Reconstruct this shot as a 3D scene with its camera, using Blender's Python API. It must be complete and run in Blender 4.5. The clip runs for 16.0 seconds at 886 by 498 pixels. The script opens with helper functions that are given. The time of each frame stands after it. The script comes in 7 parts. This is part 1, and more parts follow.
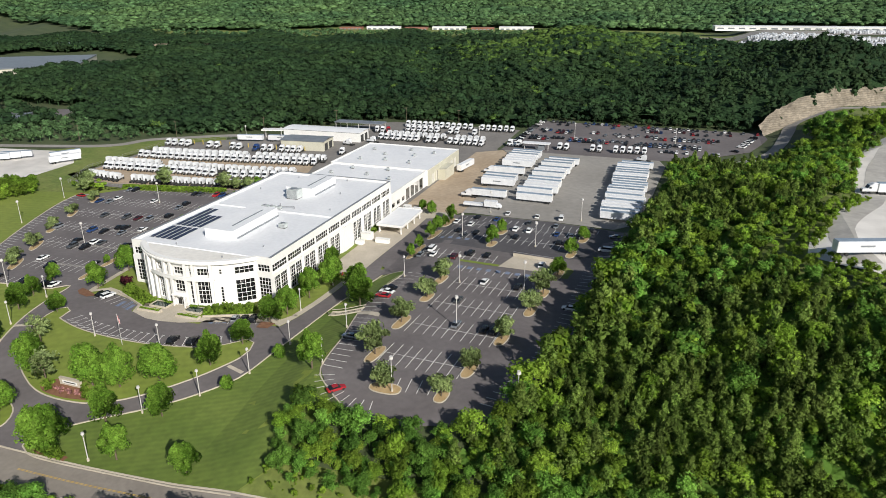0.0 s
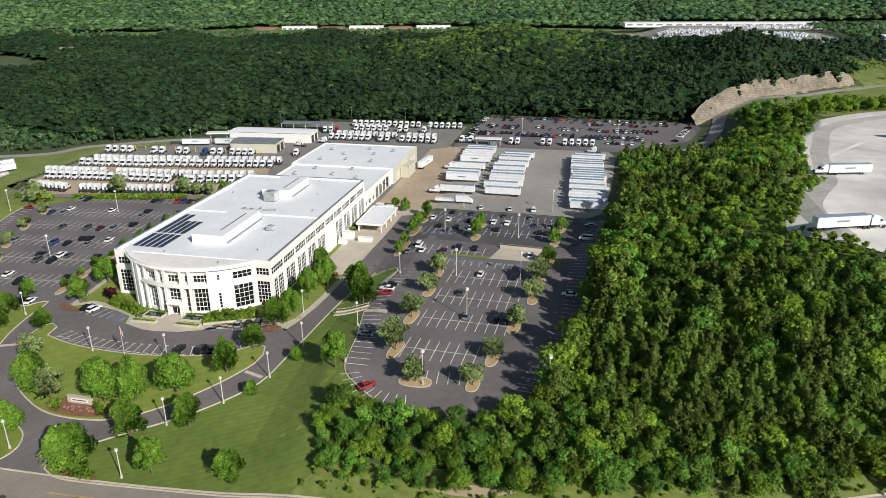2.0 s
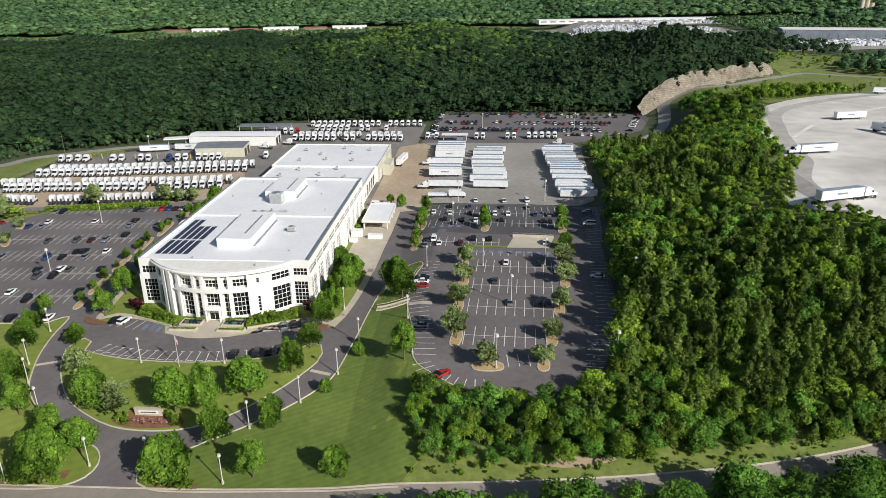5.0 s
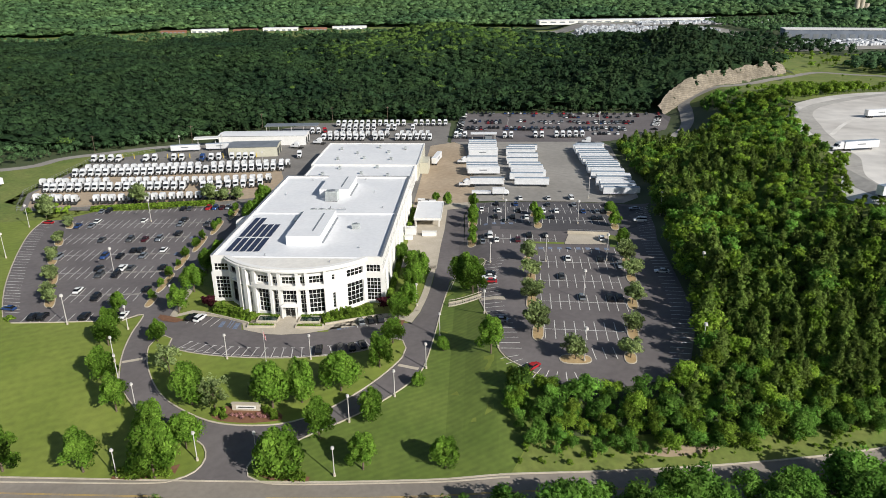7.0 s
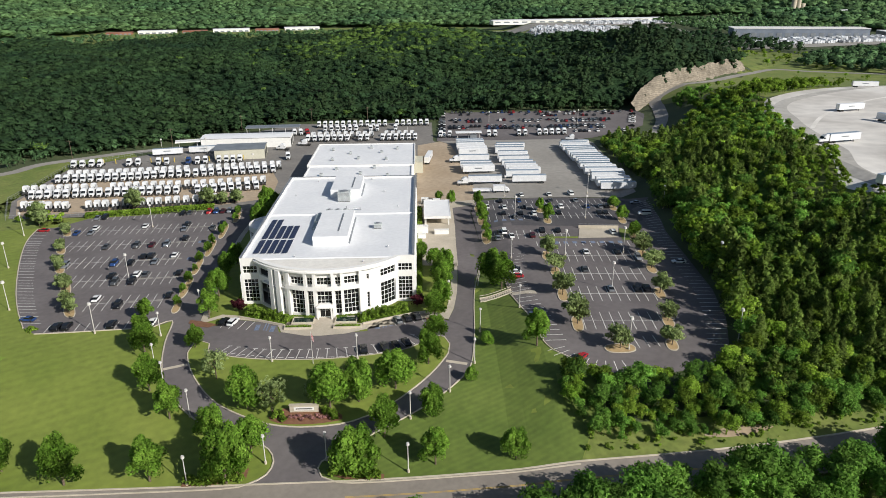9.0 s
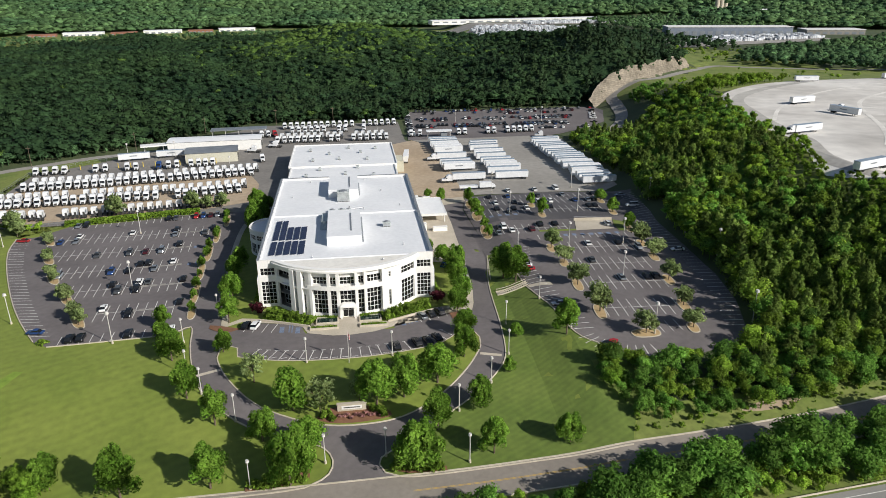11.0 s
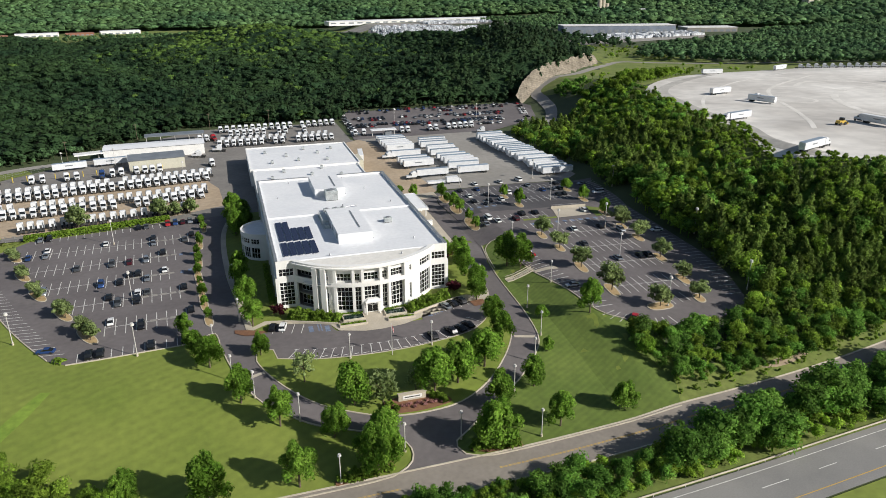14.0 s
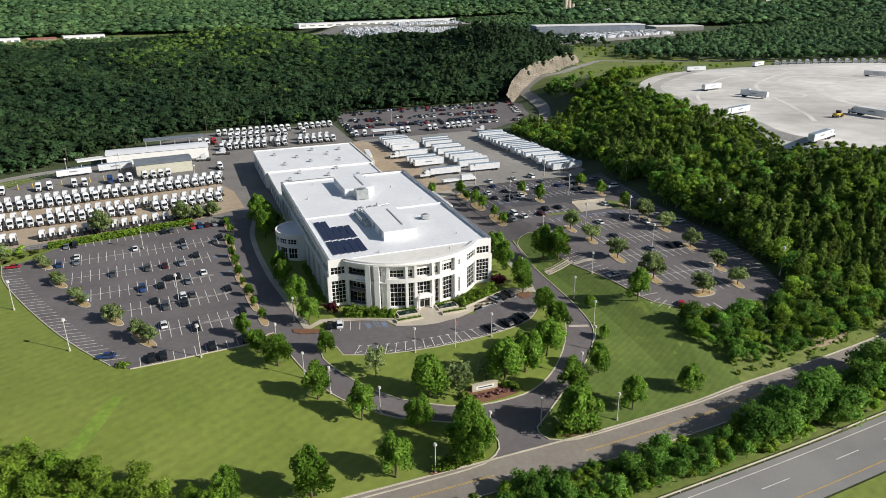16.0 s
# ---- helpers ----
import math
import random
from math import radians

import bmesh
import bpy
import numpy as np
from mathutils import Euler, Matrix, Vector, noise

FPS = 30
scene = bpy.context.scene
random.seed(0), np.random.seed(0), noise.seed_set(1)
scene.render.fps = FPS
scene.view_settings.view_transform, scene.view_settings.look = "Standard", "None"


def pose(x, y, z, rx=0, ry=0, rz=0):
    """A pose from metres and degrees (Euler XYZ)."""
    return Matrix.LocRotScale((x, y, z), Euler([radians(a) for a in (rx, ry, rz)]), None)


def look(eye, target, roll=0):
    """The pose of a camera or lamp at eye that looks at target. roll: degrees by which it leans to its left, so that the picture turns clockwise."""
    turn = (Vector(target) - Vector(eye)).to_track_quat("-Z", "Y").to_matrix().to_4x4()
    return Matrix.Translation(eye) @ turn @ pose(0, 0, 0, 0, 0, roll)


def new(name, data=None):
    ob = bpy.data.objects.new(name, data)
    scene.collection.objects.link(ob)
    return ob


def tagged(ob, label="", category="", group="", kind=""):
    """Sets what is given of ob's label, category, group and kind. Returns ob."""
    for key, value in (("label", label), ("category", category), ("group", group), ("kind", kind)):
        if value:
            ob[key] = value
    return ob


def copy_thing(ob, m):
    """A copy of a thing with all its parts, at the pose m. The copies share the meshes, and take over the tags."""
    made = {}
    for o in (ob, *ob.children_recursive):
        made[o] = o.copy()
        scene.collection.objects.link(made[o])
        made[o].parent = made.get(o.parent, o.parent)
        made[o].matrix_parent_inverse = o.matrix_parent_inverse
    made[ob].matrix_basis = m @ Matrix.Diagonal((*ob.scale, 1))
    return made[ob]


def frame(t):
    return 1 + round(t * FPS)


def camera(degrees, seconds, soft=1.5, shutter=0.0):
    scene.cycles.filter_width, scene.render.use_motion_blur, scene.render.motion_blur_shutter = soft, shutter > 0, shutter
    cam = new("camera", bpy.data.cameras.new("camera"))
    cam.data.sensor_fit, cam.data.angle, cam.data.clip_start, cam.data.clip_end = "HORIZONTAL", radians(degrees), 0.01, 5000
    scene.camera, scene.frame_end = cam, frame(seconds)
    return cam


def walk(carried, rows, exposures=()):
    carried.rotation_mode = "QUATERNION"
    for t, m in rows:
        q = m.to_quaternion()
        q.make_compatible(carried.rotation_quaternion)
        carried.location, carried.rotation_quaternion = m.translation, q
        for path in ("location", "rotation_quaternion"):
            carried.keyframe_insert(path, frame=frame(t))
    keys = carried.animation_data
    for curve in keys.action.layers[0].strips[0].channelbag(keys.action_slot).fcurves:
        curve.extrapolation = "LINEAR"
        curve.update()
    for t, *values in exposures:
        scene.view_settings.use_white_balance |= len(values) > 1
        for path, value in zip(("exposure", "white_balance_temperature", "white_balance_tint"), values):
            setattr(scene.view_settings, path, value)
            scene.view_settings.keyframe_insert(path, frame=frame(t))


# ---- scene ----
# The camera and its flight: seconds, eye, point looked at, roll.
cam = camera(64.5, 16.0, soft=0.85)
PATH = [
    (0, (141.51, -169.21, 94.23), (110.45, -81.21, 58.28), -0.2),
    (0.5, (135.54, -171.92, 94.21), (106.34, -83.33, 58.17), -0.1),
    (1, (129.52, -174.57, 94.16), (103.32, -85.03, 58.15), -0.2),
    (1.5, (123.44, -177.12, 94.11), (100.49, -86.71, 58.05), -0.3),
    (2, (117.38, -179.58, 94.07), (98.00, -88.36, 57.97), -0.3),
    (2.5, (111.33, -181.94, 94.04), (95.46, -90.04, 57.95), -0.4),
    (3, (105.20, -184.09, 94.00), (92.37, -91.74, 57.83), -0.5),
    (3.5, (98.95, -186.02, 93.93), (89.13, -93.30, 57.79), -0.4),
    (4, (92.64, -187.66, 93.87), (84.33, -94.82, 57.66), -0.5),
    (6.5, (61.16, -193.74, 93.38), (55.86, -100.65, 57.24), -0.6),
    (7, (54.92, -194.55, 93.37), (49.99, -101.42, 57.26), -0.6),
    (7.5, (48.66, -195.33, 93.35), (45.19, -102.12, 57.29), -0.6),
    (8, (42.38, -196.06, 93.34), (41.78, -102.79, 57.29), -0.6),
    (8.5, (35.91, -196.70, 93.34), (37.58, -103.46, 57.26), -0.6),
    (9, (29.40, -197.13, 93.35), (32.04, -103.91, 57.24), -0.5),
    (11.5, (-3.04, -197.81, 92.90), (11.73, -105.71, 56.84), -0.4),
    (12, (-9.45, -197.66, 92.79), (7.38, -105.89, 56.79), -0.4),
    (12.5, (-15.88, -197.32, 92.67), (2.59, -105.87, 56.66), -0.4),
    (13, (-22.34, -196.84, 92.54), (-1.69, -105.86, 56.53), -0.4),
    (13.5, (-28.80, -196.23, 92.42), (-5.40, -105.94, 56.37), -0.3),
    (14, (-35.33, -195.48, 92.32), (-7.83, -106.35, 56.28), -0.2),
    (14.5, (-41.89, -194.57, 92.21), (-11.51, -106.36, 56.21), -0.2),
    (15, (-48.47, -193.50, 92.10), (-16.87, -105.70, 56.15), -0.3),
    (15.5, (-54.88, -192.26, 91.98), (-22.98, -104.55, 56.08), -0.4),
    (16, (-61.26, -190.91, 91.89), (-28.64, -103.44, 56.04), -0.5),
]
walk(cam, [(t, look(eye, target, roll)) for t, eye, target, roll in PATH])

# ---------- world, sun ----------
SUN = Vector((0.643, -0.574, 0.506))
world = bpy.data.worlds.new("sky")
scene.world = world
world.use_nodes = True
wn = world.node_tree.nodes
sky = wn.new("ShaderNodeTexSky")
sky.sky_type = "NISHITA"
sky.sun_disc = False
sky.sun_elevation = radians(30.4)
sky.sun_rotation = radians(131.8)
wn["Background"].inputs[1].default_value = 0.067
world.node_tree.links.new(sky.outputs[0], wn["Background"].inputs[0])
sun = new("sun", bpy.data.lights.new("sun", "SUN"))
sun.data.energy = 5.0
sun.data.angle = radians(0.6)
sun.data.color = (1.0, 0.965, 0.905)
sun.matrix_world = look(SUN * 300, (0, 0, 0))
scene.view_settings.exposure = 0.08


# ---------- land form ----------
def ss(a, b, x):
    t = np.clip((np.asarray(x, float) - a) / (b - a), 0, 1)
    return t * t * (3 - 2 * t)


def H(x, y):
    """Height of the ground."""
    x, y = np.asarray(x, float), np.asarray(y, float)
    z = -5.2 * ss(-22, -85, y)
    z = z + 3.2 * ss(46, 62, x) * ss(-90, -40, y) * (1 - 0.75 * ss(60, 105, y)) * (1 - ss(110, 200, y))
    shift = ss(100, 225, y)
    rise = np.clip((x - 118 - 66 * shift) / (70 - 20 * shift), 0, 1)
    east = 24 * (0.35 * ss(0, 1, rise) + 0.65 * rise) * ss(-72, 0, y)
    z = z + east * (1 - 0.45 * ss(230, 380, y))
    d = -(x - 190) * 0.657 + (y - 318) * 0.754
    z = z + 25 * np.exp(-((x - 228) / 80) ** 2 - ((y - 445) / 140) ** 2) * (0.4 * ss(0, 8, d) + 0.6 * ss(6, 60, d)) * ss(328, 362, y)
    z = z + 31 * np.exp(-((x - 6) / 125) ** 2 - ((y - 675) / 150) ** 2)
    fold = ss(330, 470, y) * (1 - ss(950, 1100, y)) * (1 - ss(230, 330, x))
    z = z + fold * (4.5 * np.sin(x / 38 + 0.6 * np.sin(y / 70)) * np.cos(y / 95) + 3.0 * np.sin(x / 21 + y / 33) + 2)
    z = z + 7 * np.exp(-((x + 260) / 160) ** 2 - ((y - 520) / 140) ** 2)
    r = np.hypot(x, y)
    far = np.clip(r - 1300, 0, None)
    z = z + far * 0.085 * (0.8 + 0.35 * np.sin(x / 310 + 1.0) * np.sin(y / 420)) * ss(200, 900, y)
    return z


def Hs(x, y):
    return float(H(x, y))


# ---------- material kit ----------
def surf(name, c1, c2, scale=0.3, rough=0.85, metal=0.0, bump=0.0, bscale=8.0, rnd=0.0, island=0.0, fine=0.12, fscale=3.0, spec=0.5):
    """Two-scale mottled surface: c1 to c2 over broad noise, finer noise on top, relief by bump."""
    m = bpy.data.materials.new(name)
    m.use_nodes = True
    nt = m.node_tree
    bs = nt.nodes["Principled BSDF"]
    tc = nt.nodes.new("ShaderNodeTexCoord")
    n1, n2 = nt.nodes.new("ShaderNodeTexNoise"), nt.nodes.new("ShaderNodeTexNoise")
    n1.inputs["Scale"].default_value, n2.inputs["Scale"].default_value = scale, fscale
    n1.inputs["Detail"].default_value, n2.inputs["Detail"].default_value = 4, 5
    for n in (n1, n2):
        nt.links.new(tc.outputs["Object"], n.inputs["Vector"])
    ramp = nt.nodes.new("ShaderNodeMapRange")
    ramp.inputs[1].default_value, ramp.inputs[2].default_value = 0.32, 0.68
    nt.links.new(n1.outputs[0], ramp.inputs[0])
    mix = nt.nodes.new("ShaderNodeMix")
    mix.data_type = "RGBA"
    mix.inputs[6].default_value, mix.inputs[7].default_value = (*c1, 1), (*c2, 1)
    nt.links.new(ramp.outputs[0], mix.inputs[0])
    val = nt.nodes.new("ShaderNodeMapRange")
    val.inputs[1].default_value, val.inputs[2].default_value = 0.25, 0.75
    val.inputs[3].default_value, val.inputs[4].default_value = 1 - fine, 1 + fine
    nt.links.new(n2.outputs[0], val.inputs[0])
    last = val.outputs[0]
    for amount, node, socket in ((rnd, "ShaderNodeObjectInfo", "Random"), (island, "ShaderNodeNewGeometry", "Random Per Island")):
        if amount:
            src = nt.nodes.new(node)
            mr = nt.nodes.new("ShaderNodeMapRange")
            mr.inputs[3].default_value, mr.inputs[4].default_value = 1 - amount, 1 + amount
            nt.links.new(src.outputs[socket], mr.inputs[0])
            mul = nt.nodes.new("ShaderNodeMath")
            mul.operation = "MULTIPLY"
            nt.links.new(last, mul.inputs[0])
            nt.links.new(mr.outputs[0], mul.inputs[1])
            last = mul.outputs[0]
    sc = nt.nodes.new("ShaderNodeVectorMath")
    sc.operation = "SCALE"
    nt.links.new(mix.outputs[2], sc.inputs[0])
    nt.links.new(last, sc.inputs["Scale"])
    nt.links.new(sc.outputs[0], bs.inputs["Base Color"])
    bs.inputs["Roughness"].default_value = rough
    bs.inputs["Metallic"].default_value = metal
    bs.inputs["Specular IOR Level"].default_value = spec
    if bump:
        nb = nt.nodes.new("ShaderNodeTexNoise")
        nb.inputs["Scale"].default_value = bscale
        nb.inputs["Detail"].default_value = 6
        nt.links.new(tc.outputs["Object"], nb.inputs["Vector"])
        b = nt.nodes.new("ShaderNodeBump")
        b.inputs["Strength"].default_value = bump
        nt.links.new(nb.outputs[0], b.inputs["Height"])
        nt.links.new(b.outputs[0], bs.inputs["Normal"])
    return m


def leafy(name, c1, c2, scale=0.12, island=0.42, glow=0.25, ruffle=1.6):
    """Foliage: tree-to-tree tint by broad noise, leaf-to-leaf by island, part of the light passing through."""
    m = surf(name, c1, c2, scale, rough=0.75, island=island, fine=0.2, fscale=0.7, spec=0.1)
    nt = m.node_tree
    bs = nt.nodes["Principled BSDF"]
    tr = nt.nodes.new("ShaderNodeBsdfTranslucent")
    ms = nt.nodes.new("ShaderNodeMixShader")
    ms.inputs[0].default_value = glow
    at = nt.nodes.new("ShaderNodeAttribute")
    at.attribute_name = "tint"
    plus = nt.nodes.new("ShaderNodeMath")
    plus.inputs[1].default_value = 1.0
    nt.links.new(at.outputs["Fac"], plus.inputs[0])
    tone = nt.nodes.new("ShaderNodeVectorMath")
    tone.operation = "SCALE"
    nt.links.new(bs.inputs["Base Color"].links[0].from_socket, tone.inputs[0])
    nt.links.new(plus.outputs[0], tone.inputs["Scale"])
    nt.links.new(tone.outputs[0], bs.inputs["Base Color"])
    nt.links.new(tone.outputs[0], tr.inputs[0])
    geo = nt.nodes.new("ShaderNodeNewGeometry")
    half = nt.nodes.new("ShaderNodeVectorMath")
    half.operation = "SCALE"
    half.inputs["Scale"].default_value = 0.55
    rnd_n = nt.nodes.new("ShaderNodeAttribute")
    rnd_n.attribute_name = "round"
    add_n = nt.nodes.new("ShaderNodeVectorMath")
    norm = nt.nodes.new("ShaderNodeVectorMath")
    norm.operation = "NORMALIZE"
    nt.links.new(geo.outputs["Normal"], half.inputs[0])
    ruf = nt.nodes.new("ShaderNodeTexNoise")
    ruf.inputs["Scale"].default_value, ruf.inputs["Detail"].default_value = ruffle, 3
    mid = nt.nodes.new("ShaderNodeVectorMath")
    mid.operation = "SUBTRACT"
    mid.inputs[1].default_value = (0.5, 0.5, 0.5)
    amp = nt.nodes.new("ShaderNodeVectorMath")
    amp.operation = "MULTIPLY_ADD"
    amp.inputs[1].default_value = (1.3, 1.3, 1.3)
    pos = nt.nodes.new("ShaderNodeTexCoord")
    nt.links.new(pos.outputs["Object"], ruf.inputs["Vector"])
    nt.links.new(ruf.outputs["Color"], mid.inputs[0])
    nt.links.new(mid.outputs[0], amp.inputs[0])
    nt.links.new(half.outputs[0], add_n.inputs[0])
    nt.links.new(rnd_n.outputs["Vector"], add_n.inputs[1])
    nt.links.new(add_n.outputs[0], amp.inputs[2])
    nt.links.new(amp.outputs[0], norm.inputs[0])
    nt.links.new(norm.outputs[0], bs.inputs["Normal"])
    nt.links.new(bs.outputs[0], ms.inputs[1])
    nt.links.new(tr.outputs[0], ms.inputs[2])
    nt.links.new(ms.outputs[0], nt.nodes["Material Output"].inputs[0])
    return m


M_FLOOR = surf("forest_floor", (0.045, 0.065, 0.022), (0.075, 0.095, 0.036), 0.05, bump=0.4, bscale=1.0)
M_LAWN = surf("mown_lawn", (0.15, 0.2, 0.028), (0.208, 0.25, 0.043), 0.035, bump=0.3, bscale=6, fine=0.16, fscale=0.5)
M_ROUGH = surf("rough_grass", (0.115, 0.165, 0.028), (0.185, 0.21, 0.05), 0.1, bump=0.4, bscale=3, fine=0.25, fscale=0.6)
M_ASPH = surf("parking_asphalt", (0.12, 0.106, 0.105), (0.164, 0.147, 0.145), 0.05, rough=0.88, bump=0.1, bscale=10, fine=0.12, fscale=0.6)
M_ASPHN = surf("newer_dark_asphalt", (0.07, 0.066, 0.07), (0.098, 0.092, 0.096), 0.06, rough=0.88, bump=0.1, bscale=10, fine=0.14, fscale=0.6)
M_YARDA = surf("yard_asphalt", (0.17, 0.158, 0.145), (0.225, 0.21, 0.19), 0.05, rough=0.9, bump=0.1, bscale=10, fine=0.14, fscale=0.5)
M_ROAD = surf("road_asphalt", (0.22, 0.192, 0.162), (0.28, 0.247, 0.21), 0.07, rough=0.9, bump=0.1, bscale=10, fine=0.1, fscale=0.8)
M_HWY = surf("highway_concrete", (0.2, 0.195, 0.185), (0.26, 0.25, 0.235), 0.08, rough=0.9, fine=0.08)
M_YARD = surf("yard_gravel_concrete", (0.25, 0.235, 0.21), (0.32, 0.3, 0.27), 0.03, rough=0.92, bump=0.1, fine=0.12, fscale=0.4)
M_DIRT = surf("tan_gravel", (0.36, 0.275, 0.185), (0.44, 0.35, 0.25), 0.04, rough=0.95, bump=0.2, fine=0.15, fscale=0.5)
M_QUARRY = surf("limestone_gravel", (0.5, 0.47, 0.43), (0.76, 0.73, 0.68), 0.018, rough=0.95, bump=0.2, fine=0.14, fscale=0.12)
M_DUST = surf("white_dust", (0.6, 0.57, 0.52), (0.76, 0.73, 0.68), 0.1, rough=0.95, fine=0.1)
M_WALK = surf("sidewalk_concrete", (0.42, 0.37, 0.29), (0.52, 0.46, 0.37), 0.15, rough=0.9, fine=0.1)
M_KERB = surf("kerb_concrete", (0.45, 0.4, 0.31), (0.56, 0.5, 0.4), 0.3, rough=0.9)
M_PAINT = surf("white_road_paint", (0.55, 0.54, 0.5), (0.7, 0.69, 0.66), 0.4, rough=0.8, fine=0.2)
M_BLUE = surf("blue_road_paint", (0.12, 0.16, 0.24), (0.19, 0.23, 0.31), 0.5, rough=0.85, fine=0.3)
M_YEL = surf("yellow_road_paint", (0.5, 0.32, 0.06), (0.6, 0.4, 0.1), 0.4, rough=0.8)
M_MULCH = surf("mulch", (0.16, 0.075, 0.04), (0.22, 0.11, 0.06), 0.8, bump=0.5)
M_STRAW = surf("pine_straw", (0.36, 0.25, 0.12), (0.46, 0.33, 0.17), 0.6, bump=0.4)
M_ROCK = surf("cut_limestone", (0.16, 0.135, 0.1), (0.27, 0.23, 0.175), 0.09, bump=0.8, bscale=0.4, fine=0.35, fscale=0.35)
# bedding planes in the cut rock
nt = M_ROCK.node_tree
wave = nt.nodes.new("ShaderNodeTexWave")
wave.bands_direction = "Z"
wave.inputs["Scale"].default_value, wave.inputs["Distortion"].default_value, wave.inputs["Detail"].default_value = 0.24, 6.0, 4.0
mr = nt.nodes.new("ShaderNodeMapRange")
mr.inputs[3].default_value, mr.inputs[4].default_value = 0.8, 1.1
sc2 = nt.nodes.new("ShaderNodeVectorMath")
sc2.operation = "SCALE"
tc = nt.nodes.new("ShaderNodeTexCoord")
nt.links.new(tc.outputs["Object"], wave.inputs[0])
nt.links.new(wave.outputs["Fac"], mr.inputs[0])
nt.links.new(nt.nodes["Principled BSDF"].inputs["Base Color"].links[0].from_socket, sc2.inputs[0])
nt.links.new(mr.outputs[0], sc2.inputs["Scale"])
nt.links.new(sc2.outputs[0], nt.nodes["Principled BSDF"].inputs["Base Color"])
M_WHITE = surf("white_stucco", (0.76, 0.745, 0.71), (0.82, 0.805, 0.77), 0.25, rough=0.7, fine=0.04)
M_ROOF = surf("white_roof_membrane", (0.71, 0.72, 0.735), (0.785, 0.79, 0.795), 0.08, rough=0.6, fine=0.05, fscale=0.7)
M_GREYM = surf("grey_metal", (0.32, 0.33, 0.34), (0.45, 0.46, 0.47), 0.7, rough=0.45, metal=0.6)
M_UNIT = surf("pale_green_grey_casing", (0.42, 0.46, 0.45), (0.52, 0.55, 0.54), 0.7, rough=0.5)
M_FRAME = surf("window_frame_white", (0.74, 0.73, 0.7), (0.8, 0.79, 0.76), 0.8, rough=0.5)
M_BEIGE = surf("beige_metal_siding", (0.5, 0.48, 0.38), (0.56, 0.54, 0.44), 0.2, rough=0.6)
M_STEELR = surf("grey_steel_roof", (0.2, 0.22, 0.24), (0.27, 0.29, 0.31), 0.2, rough=0.45, metal=0.3)
M_SOLAR = surf("solar_cells", (0.02, 0.028, 0.06), (0.03, 0.04, 0.085), 0.9, rough=0.4, fine=0.1, spec=0.12)
M_TRW = surf("truck_white", (0.64, 0.65, 0.66), (0.72, 0.73, 0.74), 0.5, rough=0.35, rnd=0.04)
M_TRR = surf("trailer_roof", (0.2, 0.26, 0.33), (0.34, 0.4, 0.46), 0.2, rough=0.45, metal=0.1, rnd=0.18)
M_BLACK = surf("black_rubber", (0.018, 0.018, 0.018), (0.03, 0.03, 0.03), 1.0, rough=0.8)
M_DARKM = surf("dark_chassis", (0.03, 0.03, 0.03), (0.06, 0.06, 0.055), 0.6, rough=0.6)
M_POLE = surf("pale_pole", (0.52, 0.5, 0.47), (0.6, 0.58, 0.55), 1.0, rough=0.5)
M_LENS = surf("lamp_lens", (0.75, 0.75, 0.74), (0.8, 0.8, 0.8), 1.0, rough=0.25)
M_BARK = surf("bark", (0.1, 0.075, 0.05), (0.17, 0.13, 0.09), 2.0, bump=0.5)
M_WATER = surf("dark_pool_water", (0.015, 0.03, 0.025), (0.02, 0.04, 0.03), 0.5, rough=0.04)
M_DOOR = surf("roll_up_door", (0.6, 0.58, 0.52), (0.68, 0.66, 0.6), 0.5, rough=0.5)
M_DECID = leafy("deciduous_leaves", (0.145, 0.255, 0.029), (0.285, 0.41, 0.055), 0.07, glow=0.5)
M_FERN = leafy("fresh_green_leaves", (0.095, 0.215, 0.034), (0.195, 0.355, 0.062), 0.08, glow=0.48)
M_PINE = leafy("pine_needles", (0.12, 0.195, 0.036), (0.2, 0.28, 0.062), 0.09, glow=0.48)
# Dark hill leaf colours with cloud shade put in; the pines are dark themselves.
M_HILL = leafy("cloud_shaded_hill_leaves", (0.018, 0.042, 0.019), (0.038, 0.073, 0.026), 0.012, island=0.2, glow=0.15, ruffle=0.7)
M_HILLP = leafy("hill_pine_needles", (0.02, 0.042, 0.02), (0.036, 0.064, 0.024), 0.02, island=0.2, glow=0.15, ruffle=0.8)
# Brighter copy for the crest: sun between clouds is put into the colour.
M_HILL_LIT = leafy("hill_leaves_sunlit", (0.065, 0.125, 0.027), (0.11, 0.18, 0.04), 0.015, island=0.25, glow=0.15, ruffle=0.7)
# Bluish leaf colour for the far forest, with distance haze put into it.
M_FARW = leafy("mountain_forest_leaves", (0.05, 0.105, 0.045), (0.095, 0.165, 0.06), 0.006, glow=0.15, ruffle=0.4)
M_TREE = leafy("street_tree_leaves", (0.14, 0.28, 0.033), (0.25, 0.41, 0.06), 0.3, glow=0.5)
M_GREYG = leafy("olive_leaves", (0.25, 0.33, 0.12), (0.36, 0.44, 0.18), 0.3, glow=0.48)
M_SHRUB = leafy("hedge_leaves", (0.13, 0.22, 0.022), (0.21, 0.32, 0.045), 0.4)
M_RED = leafy("red_leaves", (0.07, 0.015, 0.022), (0.11, 0.025, 0.035), 0.4)

# Darker copy of the lawn: the slope's shade is put into its colour.
M_BANK = surf("shaded_bank_grass", (0.09, 0.14, 0.02), (0.13, 0.178, 0.031), 0.05, bump=0.4, bscale=5, fine=0.2, fscale=0.5)

